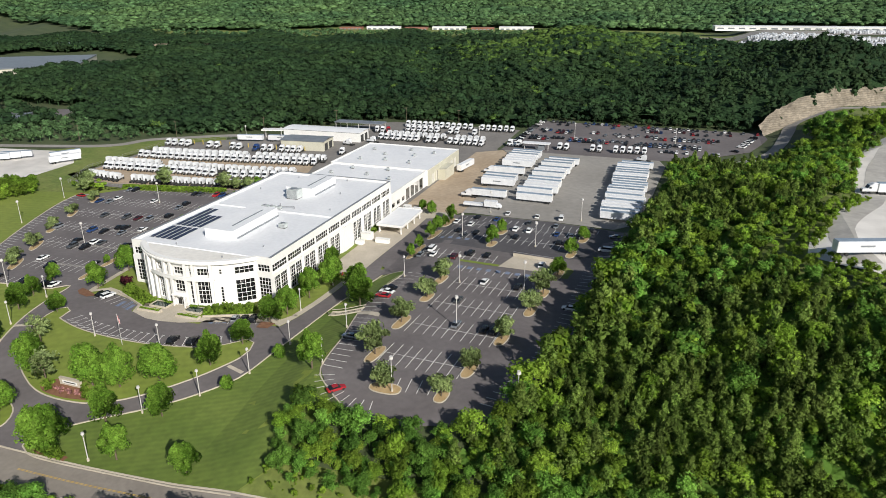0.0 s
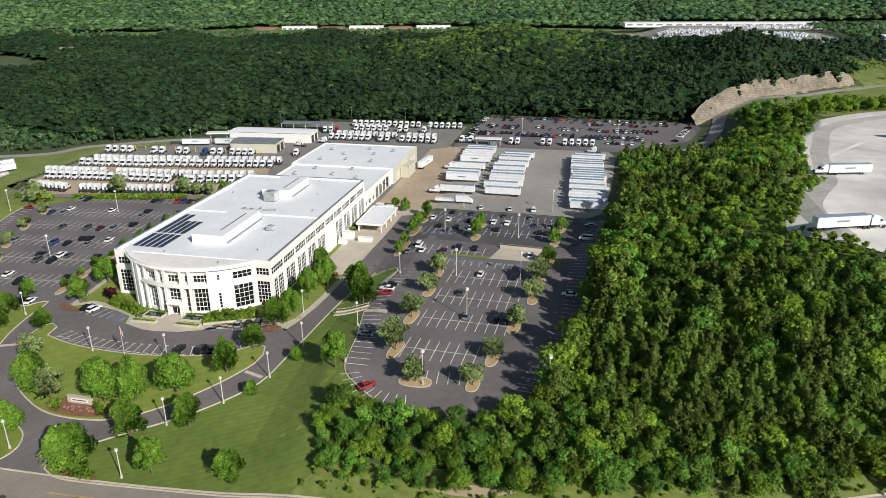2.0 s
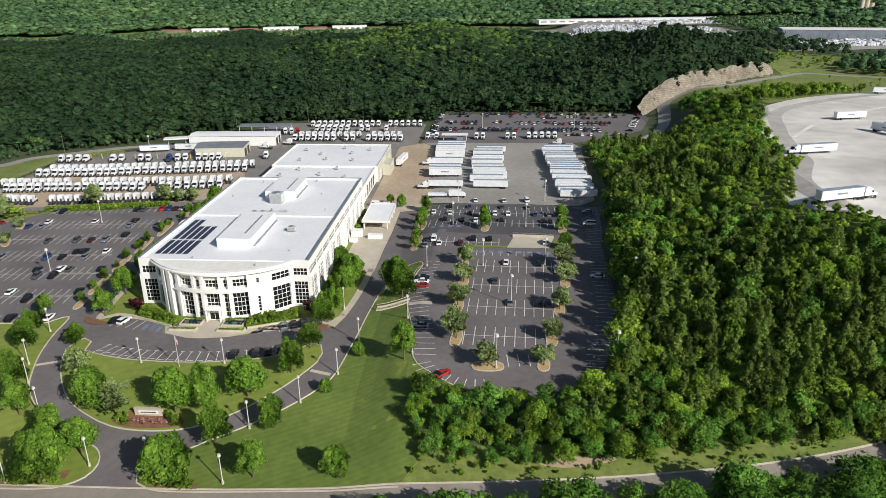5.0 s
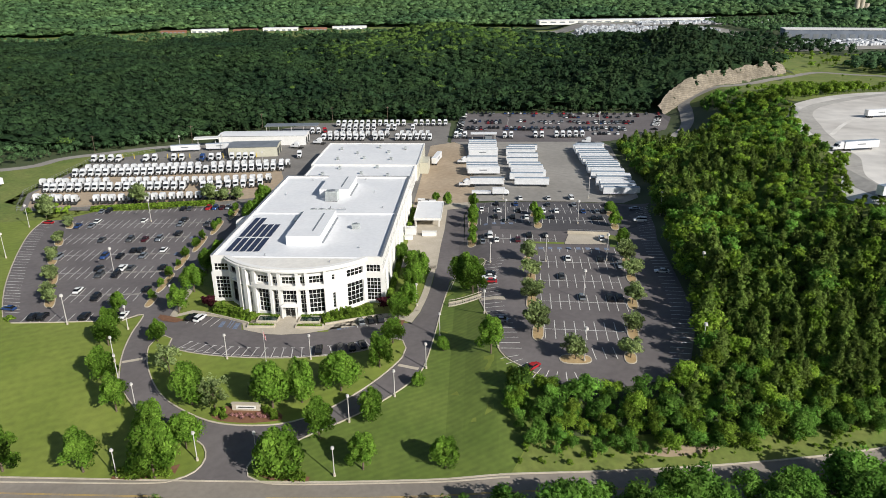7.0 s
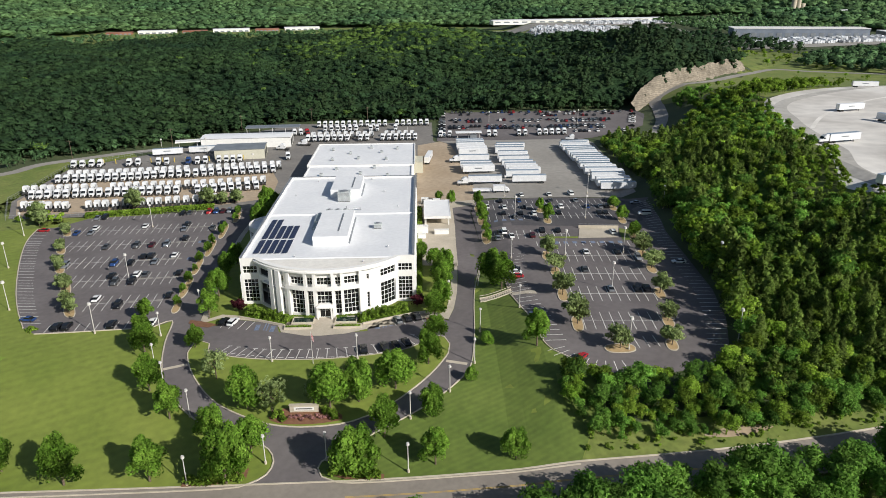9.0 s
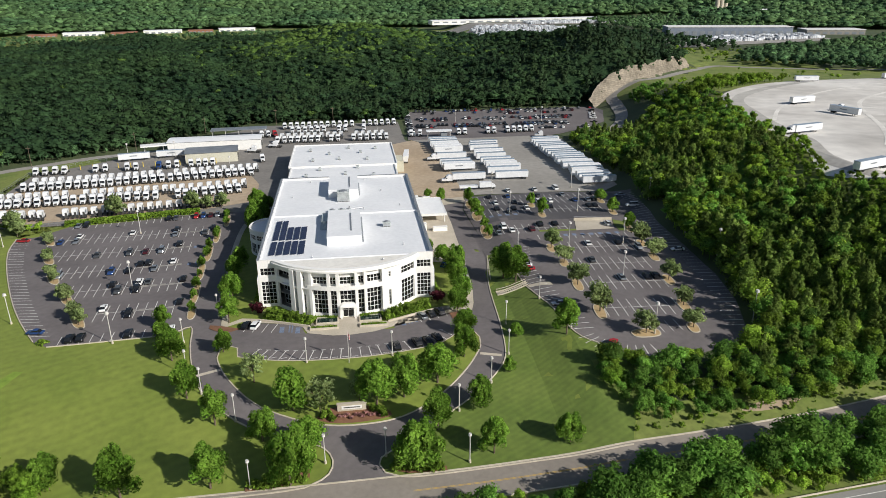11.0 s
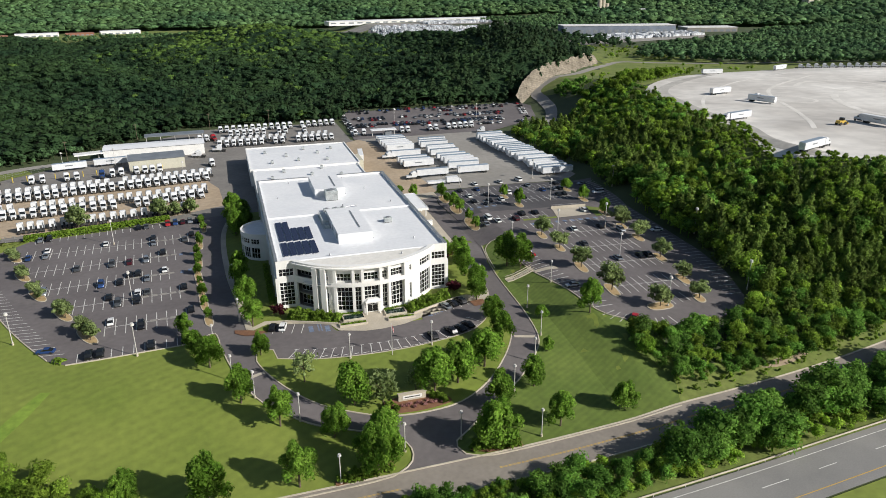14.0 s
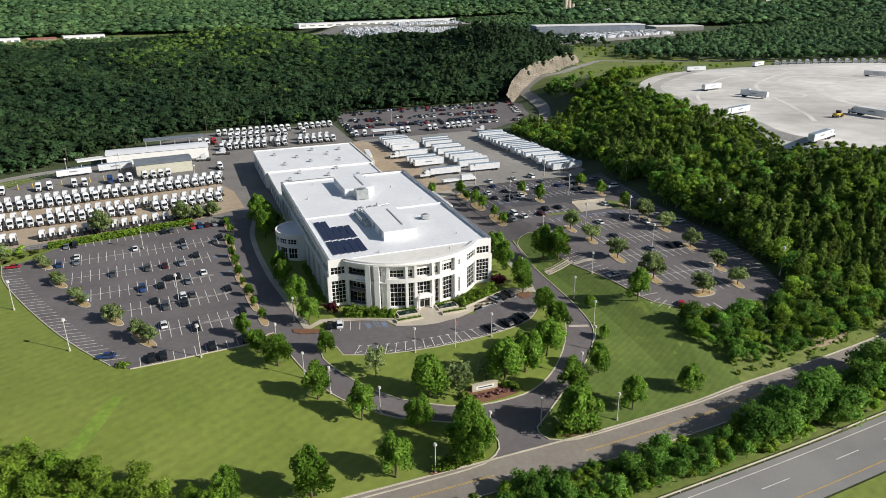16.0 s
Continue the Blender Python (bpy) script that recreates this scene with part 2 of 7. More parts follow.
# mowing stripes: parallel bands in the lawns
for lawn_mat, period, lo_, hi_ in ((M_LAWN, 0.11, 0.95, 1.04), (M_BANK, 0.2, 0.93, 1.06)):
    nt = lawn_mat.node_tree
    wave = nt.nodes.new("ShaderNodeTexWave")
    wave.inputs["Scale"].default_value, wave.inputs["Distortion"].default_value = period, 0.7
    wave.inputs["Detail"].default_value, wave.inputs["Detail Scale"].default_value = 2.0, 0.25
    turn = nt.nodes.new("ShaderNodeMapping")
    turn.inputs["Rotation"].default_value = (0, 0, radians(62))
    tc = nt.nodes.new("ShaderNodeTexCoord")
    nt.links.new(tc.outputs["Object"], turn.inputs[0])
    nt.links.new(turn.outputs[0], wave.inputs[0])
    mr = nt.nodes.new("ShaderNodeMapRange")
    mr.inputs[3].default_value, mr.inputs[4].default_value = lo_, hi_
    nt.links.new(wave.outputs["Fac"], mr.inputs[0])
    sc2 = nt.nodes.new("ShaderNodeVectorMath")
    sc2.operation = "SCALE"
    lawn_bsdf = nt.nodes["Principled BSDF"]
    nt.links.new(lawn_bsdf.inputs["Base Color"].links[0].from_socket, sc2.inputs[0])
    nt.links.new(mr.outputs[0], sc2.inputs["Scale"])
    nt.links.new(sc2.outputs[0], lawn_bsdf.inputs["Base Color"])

M_GLASS = bpy.data.materials.new("dark_tinted_glass")
M_GLASS.use_nodes = True
gb = M_GLASS.node_tree.nodes["Principled BSDF"]
gb.inputs["Base Color"].default_value = (0.012, 0.014, 0.015, 1)
gb.inputs["Roughness"].default_value = 0.04
gb.inputs["Transmission Weight"].default_value = 0.25
gb.inputs["IOR"].default_value = 1.5
M_CARGL = surf("car_glass", (0.012, 0.014, 0.016), (0.02, 0.022, 0.025), 0.5, rough=0.06)


# ---------- mesh kit ----------
class Mb:
    """Gathers vertices and faces."""

    def __init__(self):
        self.v, self.f = [], []

    def add(self, vs, fs):
        n = len(self.v)
        self.v += [tuple(p) for p in vs]
        self.f += [tuple(i + n for i in f) for f in fs]
        return self

    def box(self, x0, y0, z0, x1, y1, z1):
        return self.add([(x0, y0, z0), (x1, y0, z0), (x1, y1, z0), (x0, y1, z0), (x0, y0, z1), (x1, y0, z1), (x1, y1, z1), (x0, y1, z1)],
                        [(3, 2, 1, 0), (4, 5, 6, 7), (0, 1, 5, 4), (1, 2, 6, 5), (2, 3, 7, 6), (3, 0, 4, 7)])

    def prism(self, poly, z0, z1):
        n = len(poly)
        vs = [(x, y, z0) for x, y in poly] + [(x, y, z1) for x, y in poly]
        return self.add(vs, [tuple(range(n - 1, -1, -1)), tuple(range(n, 2 * n))] + [(i, (i + 1) % n, n + (i + 1) % n, n + i) for i in range(n)])

    def cyl(self, p0, p1, r0, r1=None, n=8):
        p0, p1 = Vector(p0), Vector(p1)
        r1 = r0 if r1 is None else r1
        q = (p1 - p0).to_track_quat("Z", "Y")
        ring = [q @ Vector((math.cos(2 * math.pi * i / n), math.sin(2 * math.pi * i / n), 0)) for i in range(n)]
        vs = [p0 + r0 * v for v in ring] + [p1 + r1 * v for v in ring]
        return self.add(vs, [tuple(range(n - 1, -1, -1)), tuple(range(n, 2 * n))] + [(i, (i + 1) % n, n + (i + 1) % n, n + i) for i in range(n)])

    def loft(self, rings):
        """Closed skin over rings of equal length, capped at both ends."""
        n, m = len(rings[0]), len(rings)
        vs = [p for r in rings for p in r]
        fs = [(k * n + i, k * n + (i + 1) % n, (k + 1) * n + (i + 1) % n, (k + 1) * n + i) for k in range(m - 1) for i in range(n)]
        return self.add(vs, fs + [tuple(range(n - 1, -1, -1)), tuple(range((m - 1) * n, m * n))])


def mesh_of(name, mb, mat, smooth=False):
    me = bpy.data.meshes.new(name)
    if isinstance(mb, Mb):
        me.from_pydata(mb.v, [], mb.f)
    else:
        me.from_pydata(mb[0], [], mb[1])
    me.materials.append(mat)
    if smooth:
        me.polygons.foreach_set("use_smooth", [True] * len(me.polygons))
    me.update()
    return me


def part(name, mb, mat, parent=None, label="", smooth=False):
    me = mb if isinstance(mb, bpy.types.Mesh) else mesh_of(name, mb, mat, smooth)
    ob = new(name, me)
    if parent:
        ob.parent = parent
    if label:
        ob["label"] = label
    return ob


def thing(name, label, category, group="", m=None, kind=""):
    e = new(name)
    e.empty_display_size = 0.5
    if m is not None:
        e.matrix_basis = m
    return tagged(e, label, category, group, kind)


CELL = 4.0


def drape(poly, dz):
    """A polygon laid on the land, cut on the land's own grid."""
    bm = bmesh.new()
    bm.faces.new([bm.verts.new((x, y, 0)) for x, y in poly])
    bmesh.ops.triangulate(bm, faces=bm.faces[:])
    for k, no in ((0, (1, 0, 0)), (1, (0, 1, 0))):
        lo, hi = min(p[k] for p in poly), max(p[k] for p in poly)
        step = CELL if hi - lo < 400 else 3 * CELL
        c = math.ceil(lo / step) * step
        while c < hi:
            co = (c, 0, 0) if k == 0 else (0, c, 0)
            bmesh.ops.bisect_plane(bm, geom=bm.verts[:] + bm.edges[:] + bm.faces[:], plane_co=co, plane_no=no, dist=1e-4)
            c += step
    vs = np.array([v.co for v in bm.verts])
    zs = H(vs[:, 0], vs[:, 1]) + dz
    for v, z in zip(bm.verts, zs):
        v.co.z = z
    bmesh.ops.recalc_face_normals(bm, faces=bm.faces[:])
    bm.normal_update()
    if sum(f.normal.z for f in bm.faces) < 0:
        bmesh.ops.reverse_faces(bm, faces=bm.faces[:])
    return bm


def sheet(name, poly, dz, mat, label, category="pavement"):
    bm = drape(poly, dz)
    me = bpy.data.meshes.new(name)
    bm.to_mesh(me)
    bm.free()
    me.materials.append(mat)
    return tagged(new(name, me), label, category, kind="structure")


def smooth_line(pts, step=2.5, closed=False):
    """Catmull-Rom curve through points."""
    p = [Vector((a[0], a[1])) for a in pts]
    n, out = len(p), []
    for i in range(n if closed else n - 1):
        a, b, c, d = (p[(i - 1) % n], p[i], p[(i + 1) % n], p[(i + 2) % n]) if closed else (p[max(i - 1, 0)], p[i], p[i + 1], p[min(i + 2, n - 1)])
        k = max(1, int((c - b).length / step))
        for j in range(k):
            t = j / k
            out.append(0.5 * ((2 * b) + (c - a) * t + (2 * a - 5 * b + 4 * c - d) * t * t + (3 * b - a - 3 * c + d) * t ** 3))
    if not closed:
        out.append(p[-1])
    return [(v.x, v.y) for v in out]


def band(line, w0, w1):
    """Left and right offset edges of a line, as one polygon."""
    L, R = [], []
    for i, (x, y) in enumerate(line):
        a, b = Vector(line[max(i - 1, 0)]), Vector(line[min(i + 1, len(line) - 1)])
        d = (b - a).normalized()
        L.append((x - d.y * w0, y + d.x * w0))
        R.append((x - d.y * w1, y + d.x * w1))
    return L, R


def strip(mb, line, w0, w1, dz0, dz1):
    """A raised strip along a line on the land (a kerb or a low wall)."""
    L, R = band(line, w0, w1)
    ring = []
    for a, b in zip(L, R):
        za, zb = Hs(*a), Hs(*b)
        ring.append([(*a, za + dz0), (*b, zb + dz0), (*b, zb + dz1), (*a, za + dz1)])
    return mb.loft(ring)


def dense(line, step=3.0):
    out = []
    for a, b in zip(line, line[1:]):
        n = max(1, int(math.dist(a, b) / step))
        out += [(a[0] + (b[0] - a[0]) * i / n, a[1] + (b[1] - a[1]) * i / n) for i in range(n)]
    return out + [line[-1]]


def kerb(line, label="pale concrete kerb along the asphalt edge", w=0.3):
    return tagged(part("kerb", strip(Mb(), dense(line), -w / 2, w / 2, -0.2, 0.27), M_KERB), label, "kerb", kind="structure")


def mark(mb, x0, y0, x1, y1, w=0.2, dz=0.13):
    """One painted line on the land."""
    d = Vector((x1 - x0, y1 - y0)).normalized() * w / 2
    n = max(1, int(math.dist((x0, y0), (x1, y1)) / 4))
    for i in range(n):
        a, b = (x0 + (x1 - x0) * i / n, y0 + (y1 - y0) * i / n), (x0 + (x1 - x0) * (i + 1) / n, y0 + (y1 - y0) * (i + 1) / n)
        c = [(a[0] - d.y, a[1] + d.x), (a[0] + d.y, a[1] - d.x), (b[0] + d.y, b[1] - d.x), (b[0] - d.y, b[1] + d.x)]
        mb.add([(x, y, Hs(x, y) + dz) for x, y in c], [(0, 1, 2, 3)])


# ---------- ground ----------
def axis(parts):
    out = []
    for a, b, s in parts:
        out += list(np.arange(a, b, s))
    return np.array(out + [parts[-1][1]])


gx = axis([(-4200, -1200, 100), (-1200, -400, 20), (-400, -160, 8), (-160, 260, CELL), (260, 560, 10), (560, 1200, 20), (1200, 4200, 100)])
gy = axis([(-1200, -240, 60), (-240, -160, 10), (-160, 420, CELL), (420, 1000, 10), (1000, 1600, 20), (1600, 4600, 75)])
GX, GY = np.meshgrid(gx, gy)
nx, ny = len(gx), len(gy)
idx = np.arange(nx * ny).reshape(ny, nx)
quads = np.stack([idx[:-1, :-1], idx[:-1, 1:], idx[1:, 1:], idx[1:, :-1]], -1).reshape(-1, 4)
gverts = np.stack([GX, GY, H(GX, GY) - 0.15], -1).reshape(-1, 3)
ground = part("ground", (gverts.tolist(), quads.tolist()), M_FLOOR, smooth=True)
tagged(ground, "dark leafy forest floor and rough ground of the valley", "ground", kind="structure")

# ---------- lawns and paving ----------
W_EDGE = smooth_line([(-86.5, -13.2), (-94.7, -0.5), (-103.5, 15.4), (-114.9, 39.5), (-123, 60), (-126, 74.5)])
W_SOUTH = [(-81.5, -17), (-73.7, -16.6), (-54.2, -15), (-49.3, -14.5)]
SITE = [(-60, -79.5), (-37, -78.8), (17, -77.6), (45, -76), (62, -74.5), (68, -64), (72, -50), (66, -42), (60, -33), (57, -2), (50, 35), (42, 100), (-38, 100), (-50, 96), (-111, 88), (-126, 76), (-140, 90), (-200, 60), (-200, -79)]
sheet("lawn", SITE, 0.04, M_LAWN, "bright green mown lawn round the office building", "lawn")
sheet("lawn", [(62, -74.5), (90, -72.6), (116, -69.5), (140, -66), (200, -55.5), (200, -50), (140, -58), (112, -60), (84, -63), (68, -63)], 0.055, M_ROUGH, "rough yellow-green grass verge beside the road", "lawn")
sheet("lawn", [(-60, -79.5), (-200, -79), (-200, -120), (-60, -96)], 0.04, M_ROUGH, "rough green verge below the lawn", "lawn")
sheet("lawn", [(-126, 76), (-140, 90), (-160, 100), (-161, 175), (-132, 197), (-137, 206), (-178, 180), (-190, 160), (-230, 130), (-200, 60)], 0.05, M_ROUGH, "grass bank beside the truck yard fence", "lawn")
sheet("lawn", [(238, 226), (322, 280), (402, 278), (487, 236), (640, 300), (520, 385), (440, 412), (440, 560), (400, 620), (335, 620), (345, 445), (300, 398), (262, 330), (230, 262)], 0.04, M_ROUGH, "rough sunlit grassland behind the gravel lot", "lawn")
sheet("lawn", [(196, 322), (232, 346), (290, 395), (300, 380), (262, 330), (236, 285), (216, 280)], 0.06, M_ROUGH, "sunlit grass slope beside the quarry road", "lawn")

sheet("lawn", [(-82.6, -29.5), (-85.4, -37), (-91.5, -49), (-96, -50), (-89.5, -37), (-85, -29)], 0.09, surf("bright_strip_grass", (0.15, 0.235, 0.026), (0.205, 0.295, 0.037), 0.3, bump=0.4, bscale=4, fine=0.2, fscale=0.8), "brighter green strip of grass on the lawn bank", "lawn")

sheet("lawn", [(49.2, 30.4), (45.6, 10), (44.2, -4), (43, -22), (41.2, -37), (38, -43.6), (33, -49.6), (28.3, -54.1), (23, -58.3), (17.2, -62.4), (9.5, -68.5), (6.2, -71), (5.7, -73), (6.8, -75.6), (10, -77.2), (18, -77.6), (45, -76), (62, -74.5), (66, -66), (70, -56), (72, -48), (66, -41), (61, -34), (59, -18), (57.9, -13), (55.5, -1), (55, 14), (55.6, 24), (52, 32)], 0.075, M_BANK, "green grass bank with mowing stripes beside the drive, shade in its colour", "lawn")
sheet("lawn", [(-900, 830), (-520, 860), (-330, 950), (-150, 990), (110, 970), (180, 900), (240, 1080), (130, 1262), (-170, 1285), (-560, 1190), (-900, 905)], 0.2, M_ROUGH, "sunlit green valley fields beyond the wooded hill", "lawn")
sheet("lawn", [(236, 222), (210, 152), (201, 107), (193, 75), (178, 42), (182, 11), (224, -24), (214, -34), (172, 4), (164, 36), (178, 76), (190, 110), (198, 156), (224, 224)], 0.05, M_ROUGH, "rough sunlit grass margin beside the gravel lot", "lawn")
sheet("bare_earth", smooth_line([(91, -67.4), (96, -68.2), (103, -67.2), (108, -65.4), (104, -64.6), (97, -65.4)], 2, True), 0.09, M_DIRT, "patch of bare tan earth on the bank below the woods", "ground")
# main parking and drives
sheet("parking_lot", W_SOUTH[::-1] + [(-86.3, -13.5)] + W_EDGE + [(-119, 76), (-111, 86.5), (-88, 90.3), (-56, 95.7), (-36, 98), (-38.5, 95), (-41.8, 76.8), (-42.3, 55.5), (-41, 29), (-39.1, 12.7), (-37.5, -1.8), (-36.2, -10.5), (-31.5, -14.2), (-28.8, -14.9), (-13.5, -18.9), (-3, -20.6), (13, -19.5), (27, -14), (31, -13.4), (36, -13.5), (38, -6), (40.3, 15.6), (41.2, 49.3), (41.8, 91.5), (40, 100), (52, 100), (49, 84.6), (50.2, 44.5), (49.2, 30.4), (45.6, 10), (44.2, -4), (43, -22), (41.2, -37), (38, -43.6), (33, -49.6), (28.3, -54.1), (23, -58.3), (17.2, -62.4), (9.5, -68.5), (6.2, -71), (5.7, -73), (6.8, -75.6), (10, -77.4), (14, -79.4), (-17, -79.4), (-8.5, -77.2), (-5, -74.5), (-4.2, -70.5), (-6, -66.8), (-9.3, -64.5), (-16.5, -61), (-23.4, -57.6), (-29.8, -52), (-35.6, -44.8), (-40, -33.9), (-42.8, -22.2), (-44.8, -10.5)],
      0.09, M_ASPH, "dark asphalt parking lot and looping drives with white stall lines", "parking lot")
sheet("parking_lot", [(50.2, 44.5), (49.5, 84.6), (51.9, 100), (67, 102), (93, 102.5), (116, 99.5), (127, 92), (124.5, 88), (122, 60), (120, 48), (119, 23), (117.6, -3), (114, -22), (108.5, -38), (104, -44), (88, -48), (78, -48), (72, -45), (65.7, -40), (61, -34), (59, -18), (57.9, -13), (55.5, -1), (55, 14), (55.6, 24), (58, 28.5), (56, 33), (52, 34)],
      0.1, M_ASPH, "dark asphalt parking lot with tree islands beside the woods", "parking lot")
sheet("parking_lot", [(54.6, 60), (54.8, 99.5), (67, 101.4), (93, 101.9), (115, 99), (123, 90), (121, 66), (108, 58), (86, 57.5)], 0.118, M_ASPHN, "newer dark asphalt parking lot with white stall lines", "parking lot")
FR_LAWN = smooth_line([(-29.3, -29.6), (-22.8, -31.8), (-15.7, -33.2), (-8.9, -33.8), (-2.1, -34), (4.6, -33.8), (11.4, -33), (18.1, -31.8), (25, -29.5), (30, -25)])
LOOP_IN = FR_LAWN + smooth_line([(31.5, -23), (34.5, -24), (35.8, -28), (35.3, -32.3), (31.7, -39.4), (26.7, -46.3), (20.6, -52.7), (14.7, -56.9), (8.8, -59.2), (0, -59.8), (-7.6, -58.6), (-14.2, -55.6), (-21.2, -51.1), (-26.8, -44.9), (-31.8, -36.9), (-34.6, -29.4), (-34.4, -25), (-32.7, -23.4), (-30, -25)])
sheet("lawn", LOOP_IN, 0.2, M_LAWN, "mown green lawn inside the drive loop", "lawn")
kerb(LOOP_IN + [LOOP_IN[0]])
for line in ([(-49.3, -14.5), (-44.8, -10.5), (-42.8, -22.2), (-40, -33.9), (-35.6, -44.8), (-29.8, -52), (-23.4, -57.6), (-16.5, -61), (-9.3, -64.5), (-6, -66.8), (-4.2, -70.5), (-5, -74.5), (-8.5, -77.2), (-14, -78.4), (-37, -78.9), (-62, -79.3)],
             [(55.5, -1), (55, 14), (55.6, 24), (58, 28.5)], [(49.2, 30.4), (45.6, 10), (44.2, -4), (43, -22), (41.2, -37), (38, -43.6), (33, -49.6), (28.3, -54.1), (23, -58.3), (17.2, -62.4), (9.5, -68.5), (6.2, -71), (5.7, -73), (6.8, -75.6), (10, -77.2), (18, -77.6), (45, -76), (62, -74.7)],
             [(72, -45), (65.7, -40), (61, -34), (59, -18), (57.9, -13), (55.5, -1)], W_SOUTH, W_EDGE):
    kerb(smooth_line(line, 2.0))

# public road, entrance and highway
ROAD = [(-260, -84), (-120, -82.7), (-37, -82.3), (17, -81.6), (45, -80), (62, -78.6), (90, -76.6), (118, -73.4), (150, -68), (200, -56)]
rl = smooth_line(ROAD, 6)
L, R = band(rl, 4.6, -4.6)
sheet("road", L + R[::-1], 0.12, M_ROAD, "worn grey two-lane asphalt road with yellow centre line", "road")
kerb(band(rl, 4.7, 0)[0][20:], w=0.35)
kerb(band(rl, -4.7, 0)[0], w=0.35)
yl = Mb()
for off in (0.14, -0.14):
    c = band(rl, off, 0)[0]
    for a, b in zip(c, c[1:]):
        if not (-12 < a[0] < 12):
            mark(yl, *a, *b, 0.12, 0.15)
tagged(part("road_marking", yl, M_YEL), "double yellow centre line on the road", "road marking", kind="structure")
HWY = [(-400, -124), (-120, -116), (18, -107.5), (87, -102), (200, -90), (320, -70)]
hl = smooth_line(HWY, 8)
L, R = band(hl, 6.6, -6.4)
sheet("highway", L + R[::-1], 0.14, M_HWY, "pale grey two-lane highway carriageway", "road")
sheet("lawn", [(x, y - 0.4) for x, y in R] + [(320, -110), (100, -132), (-400, -160)], 0.1, M_LAWN, "green grass median beside the highway", "lawn")
hm, hy = Mb(), Mb()
for off in (4.9,):
    c = band(hl, off, 0)[0]
    for a, b in zip(c, c[1:]):
        mark(hm, *a, *b, 0.2, 0.18)
c = dense(band(hl, 0.6, 0)[0], 4)
for i in range(0, len(c) - 1, 3):
    mark(hm, *c[i], *c[i + 1], 0.2, 0.18)
c = band(hl, -4.2, 0)[0]
for a, b in zip(c, c[1:]):
    mark(hy, *a, *b, 0.2, 0.18)
tagged(part("road_marking", hm, M_PAINT), "white edge line and lane dashes of the highway", "road marking", kind="structure")
tagged(part("road_marking", hy, M_YEL), "yellow inner edge line of the highway", "road marking", kind="structure")
barrier = thing("guard_rail", "long galvanised guard rail along the highway shoulder", "guard rail")
part("rail", strip(Mb(), band(hl, 6.9, 0)[0], -0.08, 0.08, 0.45, 0.8), M_KERB, barrier)
post_me = mesh_of("post", Mb().box(-0.08, -0.08, -0.2, 0.08, 0.08, 0.6), M_POLE)
for x, y in dense(band(hl, 7.05, 0)[0], 4)[30:110]:
    o = part("post", post_me, M_POLE, barrier)
    o.location = (x, y, Hs(x, y))

sheet("lawn", [(-120, -87.5), (50, -85), (100, -81), (150, -73.5), (150, -88.5), (100, -94.5), (40, -99), (-120, -108.5)], 0.07, M_ROUGH, "rough green strip between road and highway", "lawn")
# truck yards
sheet("truck_yard", [(-145, 88), (-157, 113), (-158, 173), (-132, 197), (-101, 224), (-85, 255), (-55, 285), (36, 285), (36, 226), (42, 218), (48, 104), (27, 100), (-36, 98), (-56, 96), (-111, 89)], 0.07, M_YARDA, "worn grey asphalt truck yard with rows of parked trucks", "yard")
sheet("truck_yard", [(-143, 90), (-155, 114), (-154, 150), (-98, 158), (-50, 164), (-42, 140), (-40, 112), (-60, 103), (-110, 96)], 0.1, M_DIRT, "tan gravel strip between the rows of parked trucks", "yard")
sheet("truck_yard", [(26.5, 93), (26.5, 215), (40, 225), (46, 216), (52, 160), (54, 104), (50, 99)], 0.1, M_DIRT, "tan gravel truck court beside the warehouse", "yard")
sheet("truck_yard", [(54, 104), (52, 160), (46, 216), (40, 226), (44, 230), (128, 228), (132, 215), (129, 150), (125, 104), (118, 101), (93, 103), (67, 103)], 0.085, M_YARD, "pale grey concrete trailer yard", "yard")
sheet("parking_lot", [(38, 226), (44, 321), (100, 322), (186, 322), (188, 300), (176, 264), (160, 248), (134, 229), (128, 227)], 0.1, M_ASPH, "asphalt employee parking lot below the wooded hill", "parking lot")
wr = smooth_line([(-330, 120), (-230, 146), (-188.8, 161.5), (-178.7, 181), (-160, 194.5), (-138, 208.7), (-101, 222), (-84, 246)], 5)
L, R = band(wr, 3.5, -3.5)
sheet("road", L + R[::-1], 0.12, M_YARD, "pale access road along the yard fence", "road")
sheet("gravel_lot", [(-172, 60), (-176, 120), (-198, 141), (-260, 132), (-330, 60), (-300, 20), (-180, 20)], 0.1, M_QUARRY, "white gravel trailer lot beyond the lawn", "yard")
sheet("road", [(-290, 215), (-340, 190), (-380, 225), (-310, 255)], 0.12, M_ASPH, "small far parking lot at the forest edge", "parking lot")

